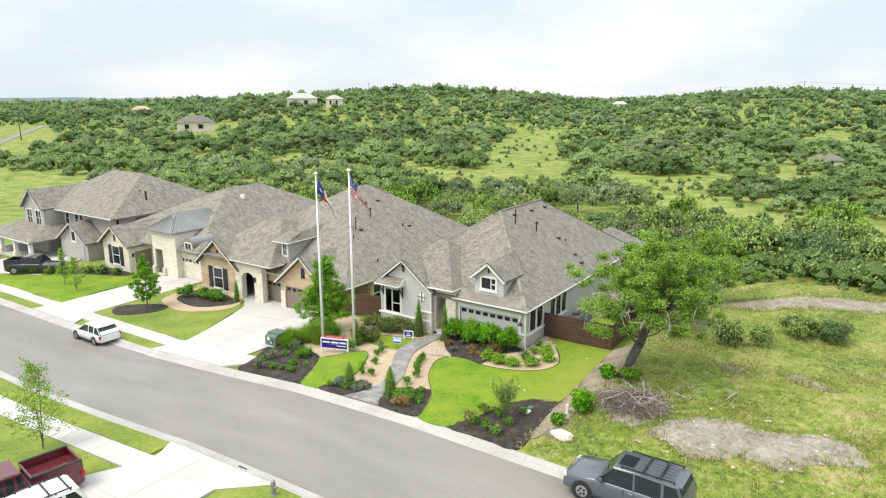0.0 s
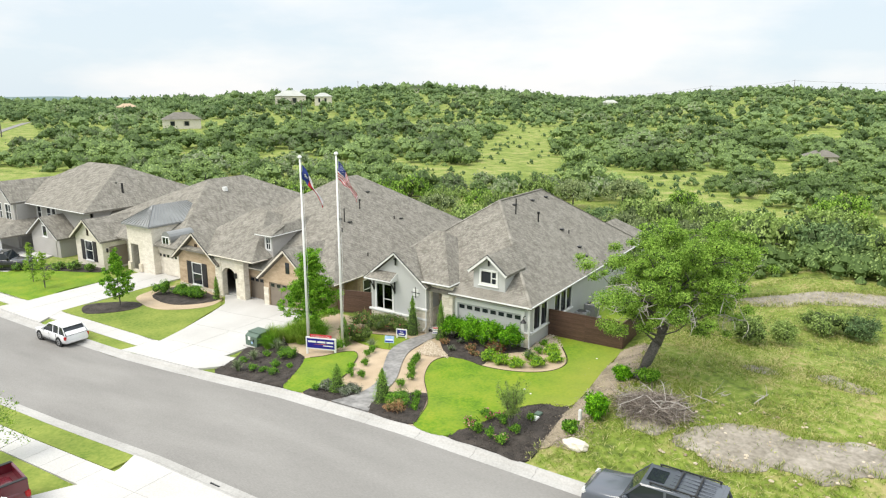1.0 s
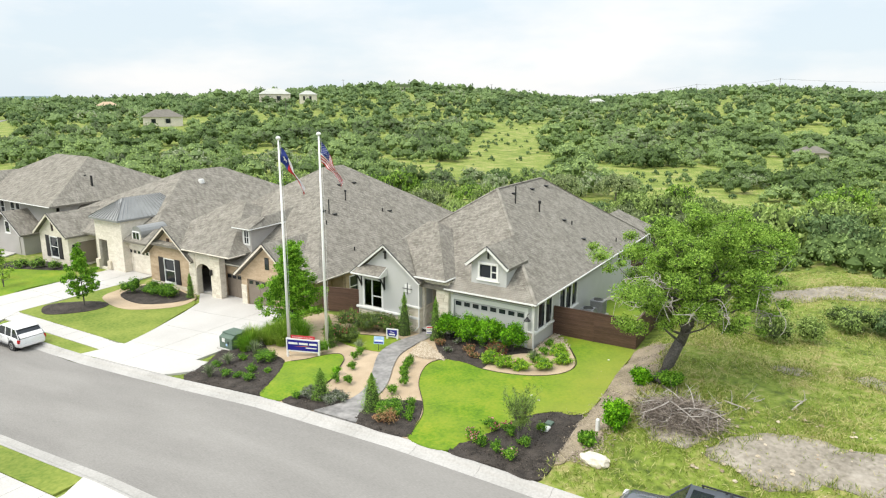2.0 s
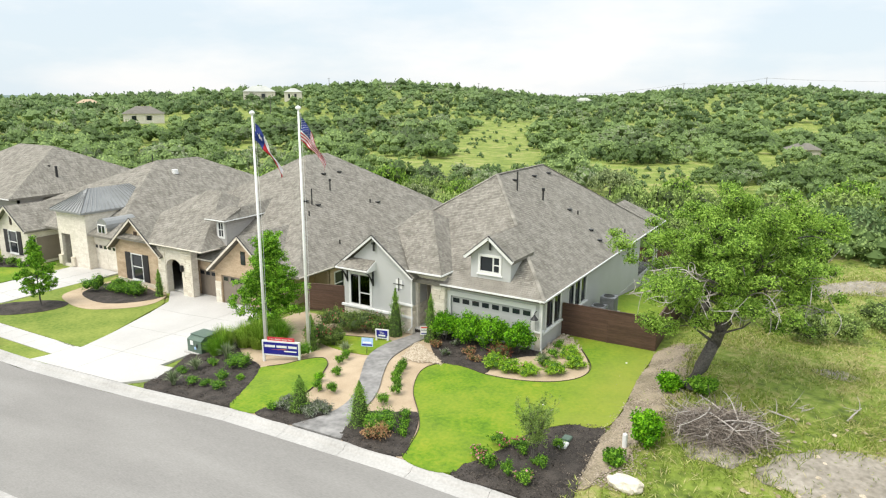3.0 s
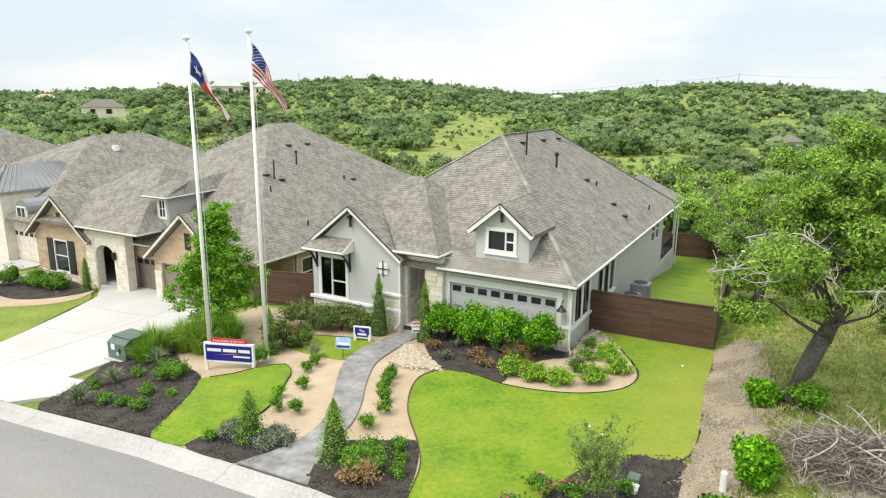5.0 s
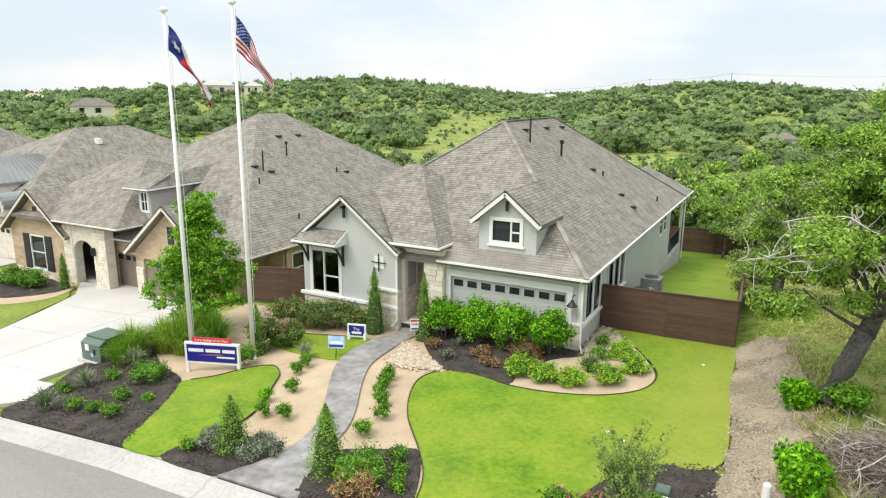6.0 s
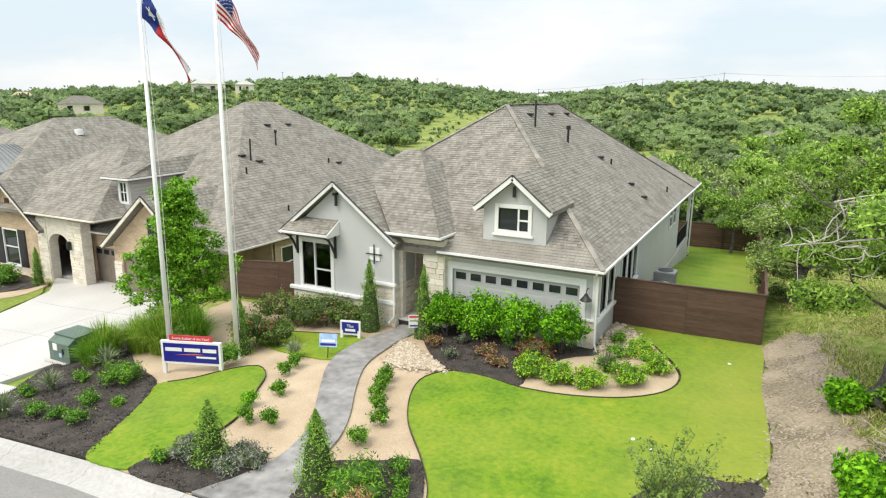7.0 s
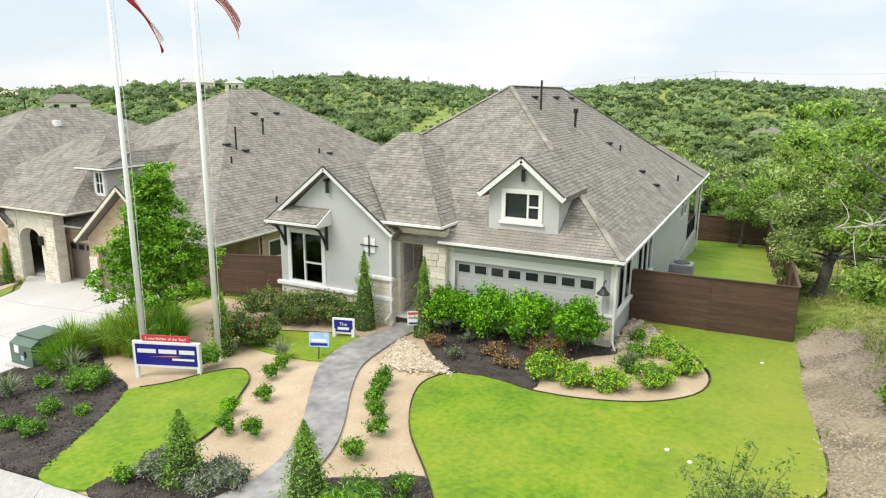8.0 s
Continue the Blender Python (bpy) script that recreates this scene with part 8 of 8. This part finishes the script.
for k in range(1500):
    a, r = rng.uniform(0, 6.28), rng.uniform(0, 1) ** 0.6
    c = Vector((-10.1 + 1.7 * r * math.cos(a), 33.6 + 1.2 * r * math.sin(a), lv(-10.1, 33.6) + 0.05 + (1 - r * r) * rng.uniform(0.1, 0.85) * (0.7 + 0.5 * noise.noise((3 * math.cos(a) * r, 3 * math.sin(a) * r, 2)))))
    d = Vector(unit(rng.normal(size=3) * np.array([1, 1, 0.35]))) * rng.uniform(0.3, 1.0)
    mid = c + Vector(rng.normal(size=3)) * 0.12
    w0 = rng.uniform(0.005, 0.014)
    tube(twigs, [c - d, mid, c + d], [w0, w0 * 0.8, w0 * 0.3], 4, False)
part("brushwood", twigs, brush_wood, pile, kind="stuff")
for k in range(14):
    a = 2.4 * k
    c = Vector((-10.1 + 0.9 * math.cos(a), 33.6 + 0.6 * math.sin(a), lv(-10.1, 33.6) + rng.uniform(0.35, 0.75)))
    d = Vector((math.cos(a + 0.7), math.sin(a + 0.7), rng.uniform(-0.1, 0.45))) * rng.uniform(0.8, 1.3)
    bm = limb(bmesh.new(), c - d * 0.7, c + d, 0.032, 0.010, 0.15)
    for _ in range(4):
        q = c + d * rng.uniform(0.2, 0.9)
        limb(bm, q, q + Vector(rng.normal(size=3)) * 0.3, 0.012, 0.004, 0.2, 4, 4)
    part("branch", bm, dead_wood, pile, "bleached bare branch")
for k, (x, y, b, l) in enumerate(((-8.0, 36.8, 20, 1.6), (-5.9, 37.4, 70, 1.3), (-11.0, 33.6, 120, 1.2), (-8.3, 35.9, -30, 1.1))):
    g = lv(x, y) + 0.06
    t = thing("fallen_branch", (x, y, g), "bleached fallen branch lying in the grass", "branch", "fallen branches")
    bm = bmesh.new()
    d = Vector((math.cos(radians(b)), math.sin(radians(b)), 0.1)) * l
    limb(bm, Vector((x, y, g)) - d / 2, Vector((x, y, g)) + d / 2, 0.045, 0.015, 0.12)
    for _ in range(6):
        q = Vector((x, y, g)) + d * rng.uniform(-0.3, 0.5)
        limb(bm, q, q + Vector(rng.normal(size=3) * np.array([0.4, 0.4, 0.25])), 0.02, 0.006, 0.2, 4, 4)
    part("wood", bm, dead_wood, t)

edge_mat = material("dark_steel_edging", (0.03, 0.022, 0.016), (0.08, 0.06, 0.045), 0.8, 2, 10, 0.1)


def edging(pts, label):
    c = spline(pts, 0.3, False)
    bm = bmesh.new()
    for a, b in zip(c, c[1:]):
        beam(bm, (*a, lv(*a) + 0.04), (*b, lv(*b) + 0.04), 0.02, 0.10)
    tagged(part("lawn_edging", bm, edge_mat), label, "edging", kind="structure")


edging(big_lawn[:12] + big_lawn[12:15], "thin dark steel edging along the curved lawn")
edging([(-26.6, 28.7), (-26.5, 29.7), (-26.8, 30.8), (-27.4, 31.9), (-27.9, 32.8), (-28.7, 33.35), (-29.4, 32.9), (-30.0, 31.9), (-30.8, 31.2)], "thin dark edging round the small lawn")
edging([(-30.9, 36.5), (-28.8, 36.75), (-26.95, 36.9)], "thin dark edging along the flower bed")

# ---- far houses, road, poles and haze-painted hills ----
def far_house(x, y, w, d, h, label, wall, roof, turn=0):
    v, _ = local_thing("house", None, label, "house")
    part("wall", wall_cells("x", -w / 2, w / 2, -2, h, -d / 2, -d / 2 + 0.3, [(-w * 0.3, -w * 0.18, h * 0.3, h * 0.8), (w * 0.05, w * 0.2, h * 0.3, h * 0.8)]), wall, v)
    part("wall", B(-w / 2, w / 2, -d / 2 + 0.6, d / 2, -2, h), wall, v)
    bm = bmesh.new()
    o = 0.6
    a = [bm.verts.new(p) for p in ((-w / 2 - o, -d / 2 - o, h), (w / 2 + o, -d / 2 - o, h), (w / 2 + o, d / 2 + o, h), (-w / 2 - o, d / 2 + o, h), (-w / 2 + d / 2, 0, h + d * 0.3), (w / 2 - d / 2, 0, h + d * 0.3))]
    for f in ((0, 1, 5, 4), (1, 2, 5), (2, 3, 4, 5), (3, 0, 4), (3, 2, 1, 0)):
        bm.faces.new([a[i] for i in f])
    part("roof", bm, roof, v)
    for k in (-0.24, 0.125):
        part("window", B(w * k - w * 0.055, w * k + w * 0.055, -d / 2 + 0.1, -d / 2 + 0.2, h * 0.3, h * 0.8), window_glass, v)
    v.matrix_basis = pose(x, y, lv(x, y), 0, 0, turn)


pale_roof = material("pale_metal_roof", (0.38, 0.39, 0.35), (0.48, 0.49, 0.45), 0.5, 0.2, 3, 0)
far_house(-284.5, 204.7, 17, 11, 4.2, "hipped grey-roofed house among the oaks", cream, shingle_far, 55)
far_house(-340, 330, 20, 12, 6.5, "large pale-roofed building on the hillside", cream, pale_roof, 45)
far_house(-318, 338, 11, 8, 5.5, "cream outbuilding with a pale roof", cream, pale_roof, 45)
far_house(-18, 238, 9, 6, 2.2, "low dark-roofed house in the trees", cream, shingle_far, 10)
far_house(-330, 462, 16, 7, 3.5, "long low green-roofed shed on the hill", cream, leaf_core, 35)
far_house(-470, 292, 14, 9, 3.5, "brown-roofed house in the far scrub", tan_brick, tan_brick, 58)
far_house(-214, 600, 14, 8, 4.5, "small white house on the ridge", white_paint, pale_roof, 20)
road_pts = [(-262, 96), (-290, 118), (-330, 146), (-372, 176)]
o = [(x - 3, y + 4) for x, y in road_pts] + [(x + 3, y - 4) for x, y in road_pts[::-1]]
patch("far_road", o, 0.15, asphalt, "grey country road across the far meadow", category="road", step=8)
for x, y in ((-300, 132), (-215, 590), (-300, 560), (-120, 560), (-60, 540), (-250, 250), (-400, 470)):
    g = lv(x, y)
    t = thing("power_pole", (x, y, g), "tall wooden power pole above the trees", "power pole", "power poles")
    bm = tube(bmesh.new(), [(x, y, g - 1), (x, y, g + 11)], [0.22, 0.16], 8)
    part("pole", bm, bark, t)
    part("cross_arm", beam(bmesh.new(), (x - 1.2, y - 0.5, g + 10.3), (x + 1.2, y + 0.5, g + 10.3), 0.15, 0.15), bark, t)
bm = bmesh.new()
for a, b in (((-120, 560), (-60, 540)), ((-60, 540), (60, 500)), ((-215, 590), (-120, 560))):
    for s in (-1.0, 0.0, 1.0):
        A, Bv = Vector((a[0] + s, a[1], lv(*a) + 10.4)), Vector((b[0] + s, b[1], (lv(*b) if b[0] < 0 else 12) + 10.4))
        pts = [A.lerp(Bv, k / 8) - Vector((0, 0, 1.6 * (1 - (2 * k / 8 - 1) ** 2))) for k in range(9)]
        tube(bm, pts, [0.03] * 9, 4, False)
wires = thing("power_line", (-60, 540, lv(-60, 540)), "thin power wires strung between poles on the ridge", "power line")
part("wire", bm, grey_metal, wires, kind="stuff")
# distance haze is put into the hills' flat blue colour
haze_blue = material("distance_haze_paint", (0.36, 0.46, 0.54), (0.44, 0.54, 0.62), 1.0, 0.0015, 0.01, 0)
V, F = [], []
for k in range(181):
    a = radians(-40 + k * 0.75)
    r = 4200
    z = -14 + 16 * noise.noise((k * 0.09, 1, 0)) + 7 * noise.noise((k * 0.31, 4, 0))
    V += [(-r * math.sin(a), r * math.cos(a), -260), (-r * math.sin(a), r * math.cos(a), z)]
    if k:
        b = 2 * k
        F.append((b - 2, b, b + 1, b - 1))
tagged(raw("backdrop", V, F, haze_blue), "far line of hills on the horizon with blue haze painted in", "hills", kind="structure")
